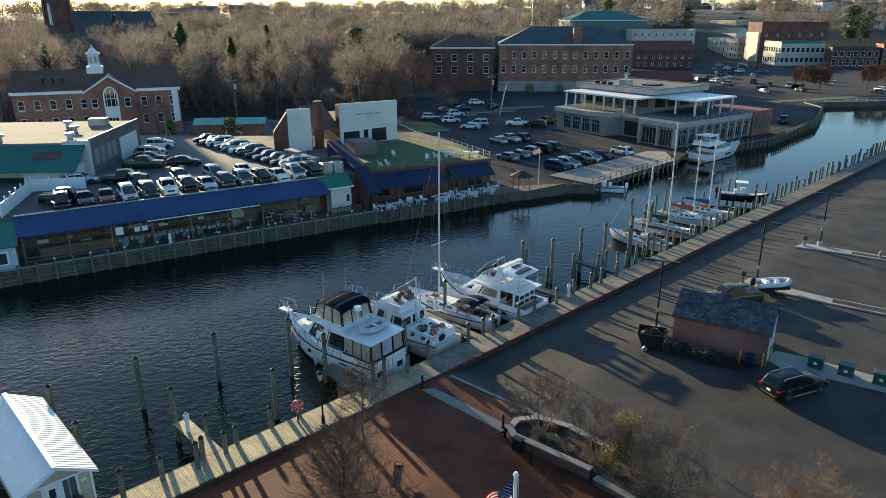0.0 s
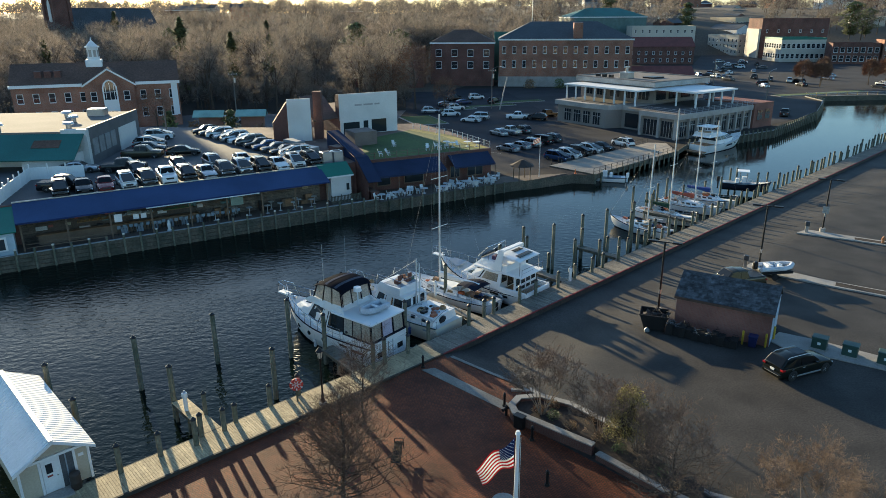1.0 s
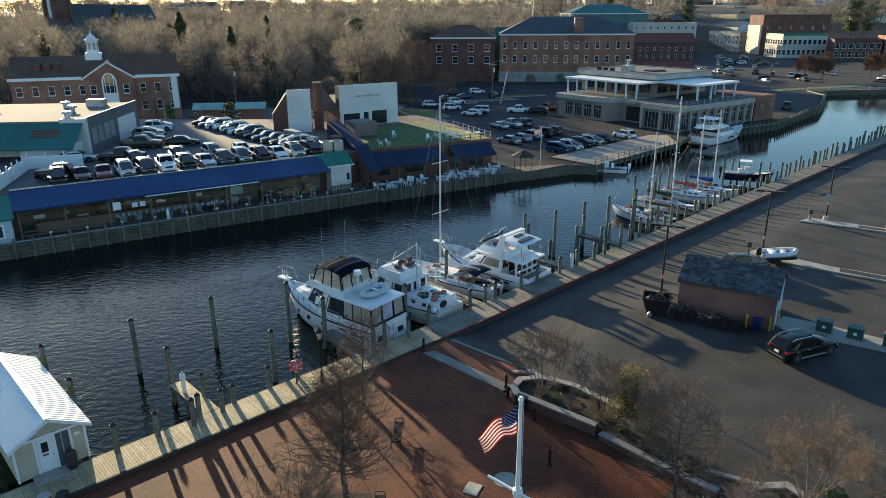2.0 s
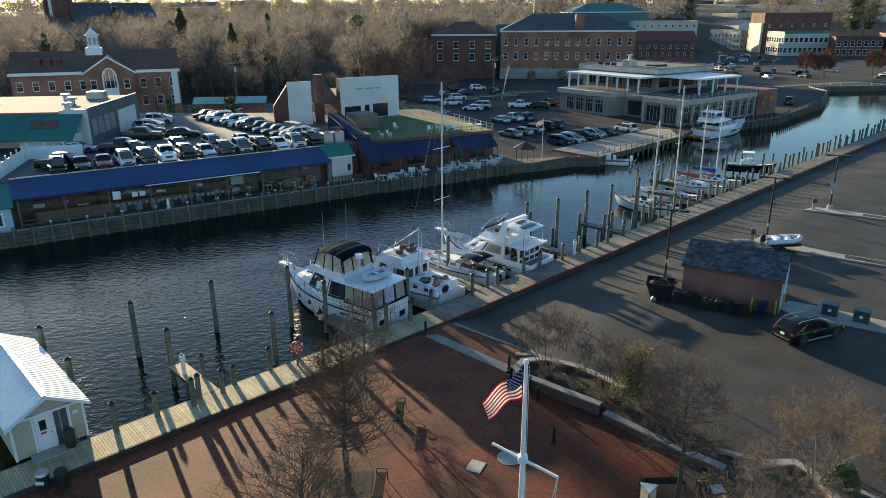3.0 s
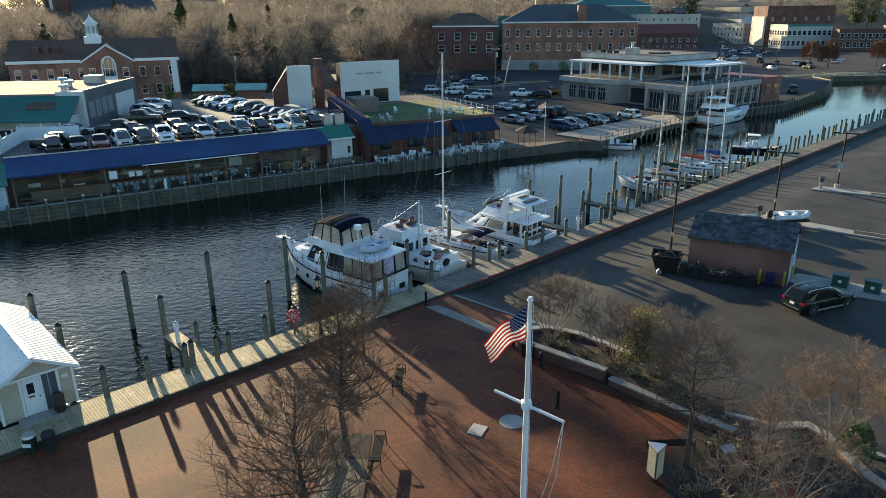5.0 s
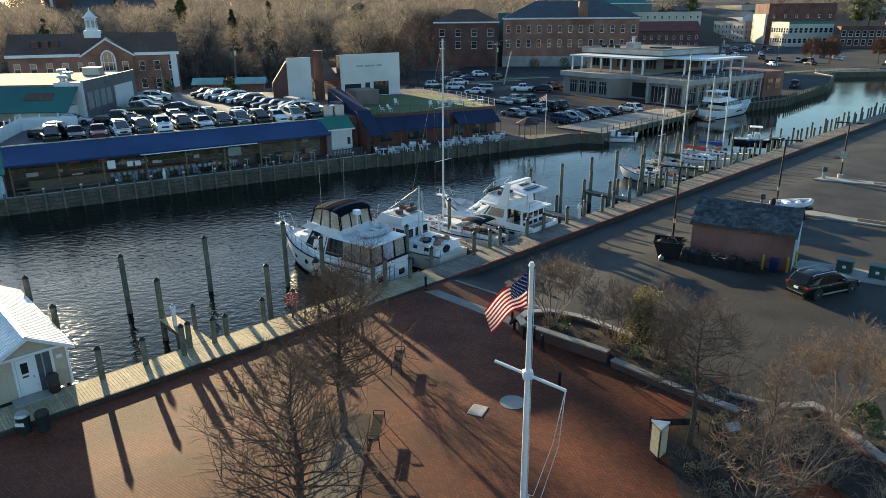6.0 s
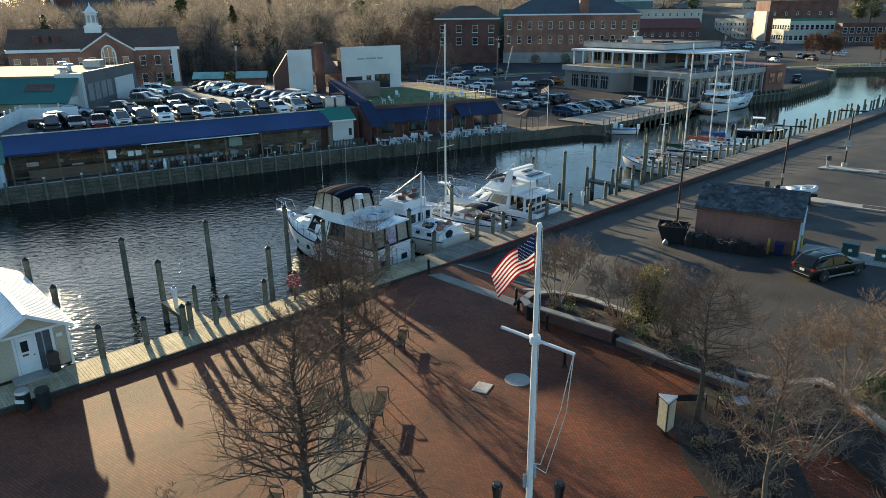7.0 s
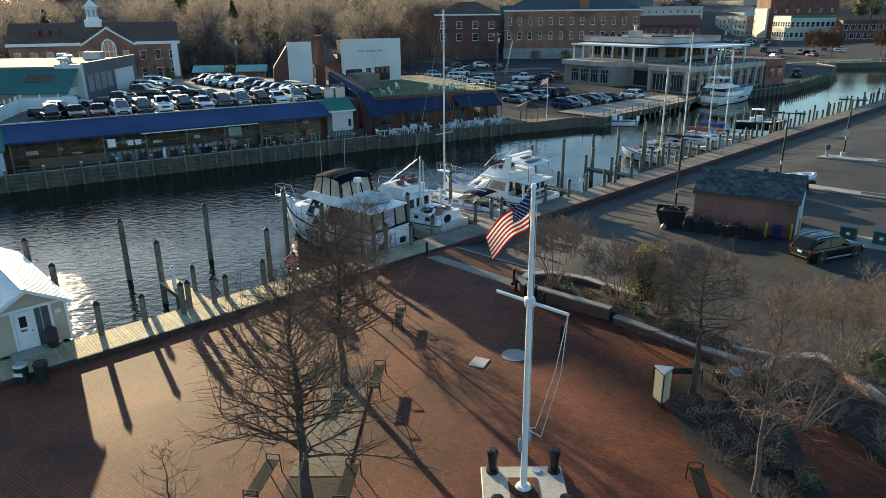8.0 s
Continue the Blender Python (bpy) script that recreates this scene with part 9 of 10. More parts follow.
part("lower_canvas", Shape().plate([(-11.3, 92.55, 5.2), (-9.6, 93.15, 5.2), (-7.5, 89.2, 2.6), (-9.2, 88.6, 2.6)], 0.1), AWNING, sc_)
part("side_cloth", Shape().plate([(-16.9, 103.6, 7.0), (-11.3, 92.6, 5.1), (-11.3, 92.6, 4.62), (-16.9, 103.6, 4.62)], 0.05), AWNING, sc_)
part("lower_side_cloth", Shape().plate([(-11.3, 92.55, 5.1), (-9.2, 88.6, 2.5), (-9.2, 88.6, 0.1), (-11.3, 92.55, 0.1)], 0.05), BRICK_DARK, sc_)
part("stair", Shape().prism([(-10.4, 91.9), (-9.4, 92.3), (-8.0, 89.8), (-9.0, 89.3)], 0.0, 1.2), BRICK_DARK, sc_)


def chair(m, label="white plastic patio chair", group="white patio chairs"):
    e = thing("patio_chair", m, label, "chair", group)
    mt = mat("white_plastic", (0.70, 0.72, 0.73), 0.5, var=0.05)
    part("seat", Shape().bbox(-0.24, 0.24, -0.22, 0.24, 0.40, 0.45, 0.02), mt, e)
    part("backrest", Shape().plate([(-0.24, 0.24, 0.42), (0.24, 0.24, 0.42), (0.22, 0.42, 1.0), (-0.22, 0.42, 1.0)], 0.04), mt, e)
    for x in (-0.26, 0.26):
        part("armrest", Shape().bbox(x - 0.04, x + 0.04, -0.22, 0.3, 0.62, 0.66, 0.01), mt, e)
    for x in (-0.22, 0.22):
        for y in (-0.2, 0.22):
            part("leg", Shape().box(x - 0.025, x + 0.025, y - 0.025, y + 0.025, 0, 0.4), mt, e)
    return e


def patio_table(m):
    e = thing("patio_table", m, "white round patio table", "table", "white patio tables")
    mt = MATS["white_plastic"]
    part("tabletop", Shape().tube((0, 0, 0.70), (0, 0, 0.74), 0.55, 0.55, 16), mt, e)
    part("stem", Shape().tube((0, 0, 0.04), (0, 0, 0.7), 0.05, n=8), mt, e)
    part("foot", Shape().tube((0, 0, 0), (0, 0, 0.04), 0.32, 0.26, 12), mt, e)
    return e


ch0 = chair(fat(36.6, 3.8, 0.1, 30))
ta0 = patio_table(fat(37.4, 3.9, 0.1))
rng = random.Random(23)
first = True
for s_, n_ in ((37.4, 3.9), (39.6, 4.0), (41.8, 4.0), (44.0, 3.8), (48.2, 4.6), (49.8, 3.6), (51.2, 4.4), (52.6, 3.4), (54.2, 4.6), (55.6, 3.6), (57.0, 4.8), (47.0, 3.4)):
    if not first:
        copy_thing(ta0, fat(s_, n_, 0.1))
    for k in range(3):
        a = rng.uniform(0, 360)
        if first and k == 0:
            continue
        copy_thing(ch0, fat(s_ + 0.85 * math.cos(radians(a)), n_ + 0.85 * math.sin(radians(a)), 0.1, a - 90))
    first = False
for x, y, a in ((-8.2, 96.6, 100), (-7.2, 97.0, 60), (-1.6, 101.0, 10), (-0.3, 102.6, 80), (0.2, 101.4, 150), (1.2, 102.4, 200), (-6.8, 104.0, 30), (3.0, 103.2, 40)):
    tagged(copy_thing(ch0, at(x, y, LOT + 0.02, a)), "white slatted chair on the lawn", "chair", "white lawn chairs")
for x, y in ((2.2, 103.4), (4.4, 104.2), (5.8, 104.0), (1.2, 104.4)):
    tagged(copy_thing(ta0, at(x, y, LOT + 0.02)), "white round table on the lawn", "table", "white lawn tables")
solo("lawn_strip", flat([(7.5, 103.0), (2.1, 114.2), (-4.4, 121.1), (-5.6, 120.0), (0.7, 113.4), (5.9, 102.2)], LOT + 0.03), STRAW, "yellow dry strip of turf along the lawn edge", "turf", kind="structure")


def fence(line, z, h, spacing, post_mat, label, rails=(0.45, 0.9), rail_mat=None, r=0.05):
    e = thing("fence", pose(0, 0, 0), label, "fence")
    s0 = None
    rr_ = Shape()
    for (ax, ay), (bx, by) in zip(line, line[1:]):
        L = math.hypot(bx - ax, by - ay)
        n_ = max(1, int(L / spacing))
        for k in range(n_ + 1):
            m = at(ax + (bx - ax) * k / n_, ay + (by - ay) * k / n_, z)
            if s0 is None:
                s0 = part("post", Shape().bbox(-r, r, -r, r, 0, h, 0.01), post_mat, e, m=m)
            else:
                twin("post", s0, e, m)
        for f in rails:
            part("rail", Shape().tube((ax, ay, z + h * f), (bx, by, z + h * f), r * 0.5, n=5), rail_mat or post_mat, e)
    return e


fence([(7.8, 103.1), (2.3, 114.3), (-4.6, 121.4)], LOT, 1.0, 1.7, WHITE, "thin white post fence along the lawn", rail_mat=STEEL)
fence([(-10.4, 93.8), (7.7, 102.8)], LOT, 0.95, 1.6, WOOD_POST, "brown timber fence along the front of the lawn")
# white vinyl fence by the left lot
vf = thing("vinyl_fence", pose(0, 0, 0), "white solid vinyl fence with taller posts", "fence")
L0 = [(-47.0, 71.0), (-50.3, 82.6), (-44.4, 84.3)]
for (ax, ay), (bx, by) in zip(L0, L0[1:]):
    n_ = int(math.hypot(bx - ax, by - ay) / 1.8)
    for k in range(n_):
        p, q = Vector((ax, ay)).lerp(Vector((bx, by)), k / n_), Vector((ax, ay)).lerp(Vector((bx, by)), (k + 1) / n_)
        part("panel", band([tuple(p), tuple(q)], 0.05, LOT + 0.05, LOT + 1.55), WHITE, vf)
        part("post", Shape().bbox(p.x - 0.07, p.x + 0.07, p.y - 0.07, p.y + 0.07, LOT, LOT + 2.0, 0.02), WHITE, vf)
# equipment beside the cabin
e = thing("cooling_unit", at(-15.6, 91.6, LOT, 31), "grey cooling units behind the green-roofed cabin", "machinery")
for k in range(2):
    part("housing", Shape().bbox(k * 1.6, k * 1.6 + 1.4, 0, 1.4, 0, 1.5, 0.05), STEEL, e)
    part("fan_guard", Shape().tube((k * 1.6 + 0.7, 0.7, 1.5), (k * 1.6 + 0.7, 0.7, 1.56), 0.5, 0.48, 16), BLACK_METAL, e)
for i, (x, y, w, d, h) in enumerate(((-18.6, 98.0, 3.0, 1.4, 1.3), (-21.5, 101.5, 3.5, 1.6, 1.6), (-14.5, 97.5, 2.2, 1.6, 1.4))):
    solo("equipment_box", Shape().bbox(-w / 2, w / 2, -d / 2, d / 2, 0, h, 0.06), (STEEL, mat("faded_tarp", (0.25, 0.28, 0.3), 0.8, var=0.2), BRICK_DARK)[i], ("grey metal equipment box on the terrace", "covered equipment under a faded grey tarp", "low brick service box on the terrace")[i], "equipment", m=at(x, y, LOT, -45))
solo("service_house", Shape().prism([(-12.8, 104.5), (-9.6, 106.5), (-11.6, 110.0), (-14.8, 108.0)], LOT - 0.1, LOT + 2.1), mat("taupe_boards", (0.2, 0.155, 0.13), 0.8, var=0.2, scale=2), "small taupe service block beside the lawn", "shed")

# ---- far pier before the right-hand lot ----
pier = thing("far_pier", pose(0, 0, 0), "broad pale timber pier with rail posts", "pier", kind="structure")
part("deck", Shape().prism([(18.2, 110.4), (24.3, 103.9), (42.9, 122.4), (43.5, 130.5), (40.2, 131.0)], -0.15, 0.22), mat("sunlit_deck", (0.34, 0.29, 0.23), 0.85, var=0.2, scale=1.5, bump=0.2), pier)
part("fascia", band([(18.2, 110.4), (24.3, 103.85), (42.9, 122.35), (47.4, 129.6)], 0.12, -0.6, 0.2), TIMBER, pier)
s0 = s1 = None
for k in range(17):
    f = k / 16
    p = Vector((24.3, 103.6)).lerp(Vector((43.2, 122.3)), f)
    if s0 is None:
        s0 = part("pile", Shape().tube((0, 0, -2.5), (0, 0, 0.35), 0.15, n=8), PILE, pier, m=at(p.x, p.y))
        s1 = part("rail_post", Shape().box(-0.04, 0.04, -0.04, 0.04, 0.2, 1.15), BLACK_METAL, pier, m=at(p.x - 0.25, p.y + 0.25))
    else:
        twin("pile", s0, pier, at(p.x, p.y))
        twin("rail_post", s1, pier, at(p.x - 0.25, p.y + 0.25))
    q = Vector((18.6, 111.2)).lerp(Vector((40.0, 131.0)), f)
    twin("rail_post", s1, pier, at(q.x, q.y))
s = Shape()
for z in (0.6, 1.1):
    s.tube((24.1, 103.9, z), (42.9, 122.6, z), 0.025, n=5).tube((18.6, 111.2, z), (40.0, 131.0, z), 0.02, n=5)
part("handrail", s, BLACK_METAL, pier)
solo("traffic_cone", Shape().box(-0.2, 0.2, -0.2, 0.2, 0, 0.04).tube((0, 0, 0.04), (0, 0, 0.75), 0.15, 0.03, 12), mat("orange_plastic", (0.7, 0.15, 0.02), 0.5), "orange traffic cone on the quay", "cone", m=at(21.4, 104.8, 0.1))
SHORE_R = [(47.5, 130.0), (70.6, 144.6), (92.5, 169.6), (102.5, 186.0), (108.0, 196.0), (108.5, 206.5), (135.5, 210.0), (172.0, 222.0)]
rq = thing("quay_bulkhead", pose(0, 0, 0), "dark timber bulkhead with close vertical piles", "bulkhead", kind="structure")
part("boards", wall_strip(SHORE_R, -3, 0.25, Shape()), TIMBER, rq)
part("cap", band(SHORE_R, 0.4, 0.2, 0.32), CONCRETE, rq)
s0 = None
for (ax, ay), (bx, by) in zip(SHORE_R[:6], SHORE_R[1:6]):
    n_ = int(math.hypot(bx - ax, by - ay) / 1.5)
    for k in range(n_):
        m = at(ax + (bx - ax) * k / n_ + 0.25, ay + (by - ay) * k / n_ - 0.25)
        if s0 is None:
            s0 = part("pile", Shape().tube((0, 0, -2.5), (0, 0, 1.0), 0.16, n=8), PILE, rq, m=m)
        else:
            twin("pile", s0, rq, m)
fence([(108.9, 207.2), (135.5, 210.8), (172, 222.8)], 0.2, 1.1, 3.0, mat("ochre_post", (0.45, 0.32, 0.08), 0.7), "pale railing with ochre posts at the head of the dock", rail_mat=WHITE)

# ---- paving on the far side ----
solo("quay_paving", flat([(6.0, 99.5), (20.5, 104.8), (24.0, 104.4), (42.5, 123.0), (30, 140), (8.4, 116)], 0.014), mat("dark_quay_paving", (0.05, 0.042, 0.04), 0.9, spec=0.12, var=0.25, scale=1.0, bump=0.2), "dark brown paving along the far quay", "pavement", kind="structure")
solo("quay_lot", flat([(8.2, 104.0), (18.2, 110.2), (40, 131), (46, 133.5), (28.5, 162), (20, 236), (-12, 236), (-9, 180), (2.6, 120)], 0.02), mat("dark_lot_asphalt", (0.045, 0.046, 0.052), 0.9, spec=0.12, var=0.2, scale=0.5, bump=0.2, stain=0.3), "dark asphalt parking lot by the restaurant", "parking lot", kind="structure")
solo("dock_street", flat([(28, 163), (46, 134), (74, 154), (93, 171), (107, 197), (108, 208), (135, 212), (190, 230), (260, 330), (215, 335), (166, 362), (177, 412), (300, 760), (286, 765), (152, 415), (125, 350), (98, 300), (86, 240), (20, 237)], 0.016), mat("street_asphalt", (0.06, 0.058, 0.06), 0.9, spec=0.12, var=0.2, scale=0.4, bump=0.2), "wide grey street at the head of the dock", "road", kind="structure")
solo("back_street", flat([(-110, 138), (-45, 134), (-12, 140), (-9, 182), (-22, 176), (-60, 176), (-110, 150)], 0.014), ASPHALT2, "quiet street behind the terrace", "road", kind="structure")
for i, (x, y, w, d) in enumerate(((4.5, 183, 5, 3), (14, 190, 7, 3), (22, 199, 8, 4), (118, 216, 18, 4), (-4, 163, 4, 14))):
    e = thing("street_island", at(x, y, 0, 20), "kerbed green island in the street", "traffic island", kind="structure")
    part("kerb", Shape().bbox(-w, w, -d / 2, d / 2, 0, 0.16, 0.05), CONCRETE, e)
    part("grass", Shape().bbox(-w + 0.3, w - 0.3, -d / 2 + 0.3, d / 2 - 0.3, 0.1, 0.2, 0.02), GRASS, e)
WHITE_LINE = mat("road_paint", (0.55, 0.55, 0.53), 0.7, var=0.2)
s = Shape()
for k in range(9):
    s.box(1.0 + k * 2.7, 1.1 + k * 2.7, 0, 4.6, 0.03, 0.034)
solo("bay_lines", s, WHITE_LINE, "faded white parking bay lines", "road marking", kind="structure", m=at(10.5, 121.0, 0, 52))

# ---- restaurant details ----
part("parapet", Shape().box(9.8, 29.8, 13.8, 14.1, 9.602, 9.85).box(9.8, 29.8, 36.7, 37, 9.602, 9.85).box(9.8, 10.1, 14.1, 36.7, 9.602, 9.85).box(29.5, 29.8, 14.1, 36.7, 9.602, 9.85), TAUPE, rest)
part("roof_deck", Shape().box(10.1, 29.5, 14.1, 36.7, 9.602, 9.63), ROOF_PALE, rest)
part("roof_plant", Shape().bbox(13, 15.2, 24, 26.5, 9.63, 11.0, 0.08).tube((14, 25.2, 11.0), (14, 25.2, 12.2), 0.3, n=10).box(13.2, 14.8, 25.0, 25.4, 12.0, 12.25), STEEL, rest)
for y in (28, 30, 32):
    part("roof_vent", Shape().bbox(12, 12.9, y, y + 0.9, 9.63, 10.3, 0.06), BLACK_METAL, rest)
part("skylight", Shape().bbox(17, 21, 20, 23, 9.63, 9.95, 0.05), BLACK_METAL, rest)
part("terrace_floor", Shape().box(0.4, 25.6, 0.4, 13.4, 5.003, 5.02), mat("dark_terrace", (0.06, 0.055, 0.055), 0.8, var=0.2), rest)
part("terrace_floor", Shape().box(1.4, 10.4, 19.0, 33.4, 5.003, 5.02), MATS["dark_terrace"], rest)
s0 = None
for x, y in [(4.2, y) for y in np.linspace(14.2, 34.4, 8)] + [(11.2, 4.2), (15.8, 4.2), (20.2, 4.2), (24.5, 4.2), (24.5, 9.0), (24.5, 13.8), (11.2, 9), (18, 9)]:
    if s0 is None:
        s0 = part("column", Shape().bbox(-0.16, 0.16, -0.16, 0.16, 5.02, 8.0, 0.03), WHITE, rest, m=pose(x, float(y), 0))
    else:
        twin("column", s0, rest, pose(x, float(y), 0))
for k in range(5):
    part("upper_window", Shape().box(10.52, 10.6, 15.6 + k * 4.1, 18.6 + k * 4.1, 5.7, 7.6), GLASS, rest)
for k in range(4):
    part("upper_window", Shape().box(11.6 + k * 4.4, 14.9 + k * 4.4, 14.52, 14.6, 5.7, 7.6), GLASS, rest)
# terrace balustrade: thin rails
s = Shape()
for z in (5.35, 5.65, 5.95):
    s.tube((0.2, 0.2, z), (25.8, 0.2, z), 0.02, n=5).tube((25.8, 0.2, z), (25.8, 13.5, z), 0.02, n=5).tube((0.2, 0.2, z), (0.2, 9.4, z), 0.02, n=5)
part("balustrade", s, STEEL, rest)
for k in range(14):
    part("baluster", Shape().box(k * 1.98 + 0.05, k * 1.98 + 0.11, 0.15, 0.25, 5.0, 6.0), STEEL, rest)
for k in range(9):
    part("ground_window", Shape().box(1.5 + k * 2.7, 3.6 + k * 2.7, 0.52, 0.6, 0.5, 3.4), GLASS, rest)
    part("pier", Shape().box(3.75 + k * 2.7, 4.1 + k * 2.7, 0.05, 0.58, -1, 4.0), mat("pale_fascia", (0.5, 0.46, 0.41), 0.7), rest)
for k in range(9):
    s = Shape()
    for q in range(3):
        s.box(1.5 + k * 2.7 + q * 0.7 - 0.03, 1.5 + k * 2.7 + q * 0.7 + 0.05, 0.48, 0.518, 0.5, 3.4)
    s.box(1.5 + k * 2.7, 3.6 + k * 2.7, 0.48, 0.518, 2.55, 2.65)
    part("glazing_bar", s, MATS["pale_fascia"], rest)
for k in range(4):
    s = Shape()
    for q in range(4):
        s.box(0.48, 0.518, 20.4 + k * 2.9 + q * 0.7, 20.48 + k * 2.9 + q * 0.7, 0.6, 3.2)
    part("glazing_bar", s.box(0.48, 0.518, 20.4 + k * 2.9, 22.6 + k * 2.9, 2.4, 2.5), MATS["pale_fascia"], rest)
for y0, y1 in ((1.5, 4.2), (5.2, 8.6)):
    s = Shape()
    for q in range(4):
        s.box(0.48, 0.518, y0 + q * (y1 - y0) / 4, y0 + q * (y1 - y0) / 4 + 0.08, 0.3, 3.4)
    part("glazing_bar", s, MATS["pale_fascia"], rest)
for k in range(5):
    s = Shape()
    for q in range(4):
        s.box(10.47, 10.515, 15.6 + k * 4.1 + q * 0.97, 15.68 + k * 4.1 + q * 0.97, 5.7, 7.6)
    part("glazing_bar", s, MATS["pale_fascia"], rest)
for k in range(2):
    wq = part("brick_window", Shape().box(27.2 + k * 3.0, 29.2 + k * 3.0, -0.38, -0.3, 1.6, 3.9), mat("red_brown_frame", (0.2, 0.07, 0.05), 0.6), rest)
    for q in range(4):
        part("pane", Shape().box(27.3 + k * 3.0 + 0.95 * (q % 2), 28.15 + k * 3.0 + 0.95 * (q % 2), -0.4, -0.382, 1.7 + 1.1 * (q // 2), 2.7 + 1.1 * (q // 2)), GLASS, wq)
for k in range(4):
    part("side_window", Shape().box(0.52, 0.6, 20.4 + k * 2.9, 22.6 + k * 2.9, 0.6, 3.2), GLASS, rest)
part("side_door", Shape().box(4.12, 4.2, 11, 12.2, 0, 2.6), BLACK_METAL, rest)
part("side_window", Shape().box(4.12, 4.2, 13, 16.5, 0.4, 3.4), GLASS, rest)
part("side_window", Shape().box(0.52, 0.6, 1.5, 4.2, 0.3, 3.4), GLASS, rest)
part("side_window", Shape().box(0.52, 0.6, 5.2, 8.6, 0.3, 3.4), GLASS, rest)
for y in (0.7, 4.7, 9.2):
    part("pier", Shape().box(0.0, 0.58, y - 0.25, y + 0.25, -1, 4.0), MATS["pale_fascia"], rest)

# ---- parked cars ----
TB = [("suv", "black"), ("sedan", "black"), ("sedan", "red"), ("suv", "white"), ("suv", "grey"), ("pickup", "white"), ("suv", "black"), ("sedan", "silver"), ("suv", "grey"), ("suv", "silver"), ("suv", "black"), ("sedan", "white"), ("suv", "white"), ("suv", "black")]
NAMES = {"suv": "sport utility car", "sedan": "saloon car", "van": "van", "pickup": "pickup truck"}
COLN = {"grey": "dark grey", "green": "dark green", "red": "dark red", "blue": "dark blue", "brown": "bronze"}


def park(kind, col, x, y, z, a, where):
    car(kind, col, at(x, y, z, a), "%s %s parked %s" % (COLN.get(col, col), NAMES[kind], where))


rng = random.Random(31)
for k, (kind, col) in enumerate(TB):
    p = F(0.1 + k * 2.32, 10.8 + rng.uniform(-0.3, 0.3))
    park(kind, col, p.x, p.y, LOT + 0.015, 31.7 - 90 + rng.uniform(-3, 3), "on the raised lot")
for s_, kind, col in ((9.0, "suv", "black"), (18.6, "suv", "silver"), (22.5, "sedan", "white"), (14.2, "suv", "black")):
    p = F(s_, 16.2)
    park(kind, col, p.x, p.y, LOT + 0.015, 31.7 - 90 + rng.uniform(-4, 4), "on the raised lot")
ROW2 = ["black", "grey", "white", "silver", "silver", "white", "grey", "black", "blue", "grey", "black", "white"]
for k, col in enumerate(ROW2):
    f = k / (len(ROW2) - 1)
    park("suv" if k in (2, 4, 6, 11) else "sedan", col, -40.0 + 19.6 * f, 117.6 - 20.8 * f, LOT + 0.015, 208 + rng.uniform(-3, 3), "in a row")
park("pickup", "black", -43.3, 77.4, LOT + 0.015, 8, "beside the white fence")
park("pickup", "black", -40.8, 87.4, LOT + 0.015, 12, "on the raised lot")
park("pickup", "brown", -42.2, 96.6, LOT + 0.015, 6, "by the white building")
park("sedan", "green", -37.0, 98.3, LOT + 0.015, 14, "alone in the lot")
park("suv", "silver", -44.6, 105.0, LOT + 0.015, 8, "by the white building")
park("sedan", "grey", -43.2, 101.6, LOT + 0.015, 8, "by the white building")
park("suv", "white", -46.0, 112.0, LOT + 0.015, 10, "at the back of the lot")
park("sedan", "silver", -46.5, 87.0, LOT + 0.015, 15, "by the white building")
# quay lot
for x, y, kind, col in ((20.3, 115.6, "suv", "blue"), (22.6, 117.9, "suv", "white"), (25.0, 120.4, "suv", "black"), (27.4, 122.6, "suv", "white"), (30.0, 125.0, "sedan", "black")):
    park(kind, col, x, y, 0.025, -46, "facing the pier")
park("suv", "white", 34.8, 128.8, 0.025, 120, "before the restaurant")
for k, (kind, col) in enumerate((("sedan", "silver"), ("sedan", "silver"), ("suv", "silver"), ("van", "black"), ("suv", "grey"))):
    park(kind, col, 12.6 + k * 2.3, 124.2 + k * 2.4, 0.025, 135 + rng.uniform(-3, 3), "in the quay lot")
for k, (kind, col) in enumerate((("sedan", "silver"), ("pickup", "silver"), ("suv", "grey"))):
    park(kind, col, 12.2 + k * 2.6, 141.5 + k * 1.5, 0.025, 120 + rng.uniform(-3, 3), "in the quay lot")
for x, y, kind, col, a in ((7.2, 160.5, "sedan", "white", 165), (9.2, 164.0, "van", "silver", 168), (2.6, 170.5, "suv", "white", 10), (18.6, 165.0, "pickup", "white", 175), (23.0, 163.0, "suv", "black", 160), (26.0, 168.0, "pickup", "green", 30), (4.0, 182.0, "suv", "white", 20), (1.5, 190.0, "sedan", "grey", 30), (6.5, 194.0, "sedan", "blue", 30), (10.5, 206.0, "suv", "white", 15), (15.0, 196.0, "suv", "black", 60), (4.0, 203.0, "suv", "black", 30), (-2.5, 176.0, "suv", "silver", 5), (-48.0, 160.0, "sedan", "silver", 15), (-44.5, 164.0, "suv", "white", 15), (-33.0, 148.0, "pickup", "white", 0), (-52.0, 168.0, "suv", "silver", 20)):
    park(kind, col, x, y, 0.025, a, "along the street")
for k in range(22):
    x, y = 92 + rng.uniform(0, 60), 212 + rng.uniform(0, 78)
    if (x - 92) * 0.5 > (y - 205):
        continue
    park(rng.choice(("suv", "sedan", "sedan", "pickup")), rng.choice(("white", "silver", "black", "grey", "black", "blue", "red")), x, y, 0.02, rng.choice((30, 60, 120, 100)) + rng.uniform(-8, 8), "near the head of the dock")
park("pickup", "black", 84, 168, 0.02, 60, "behind the restaurant")


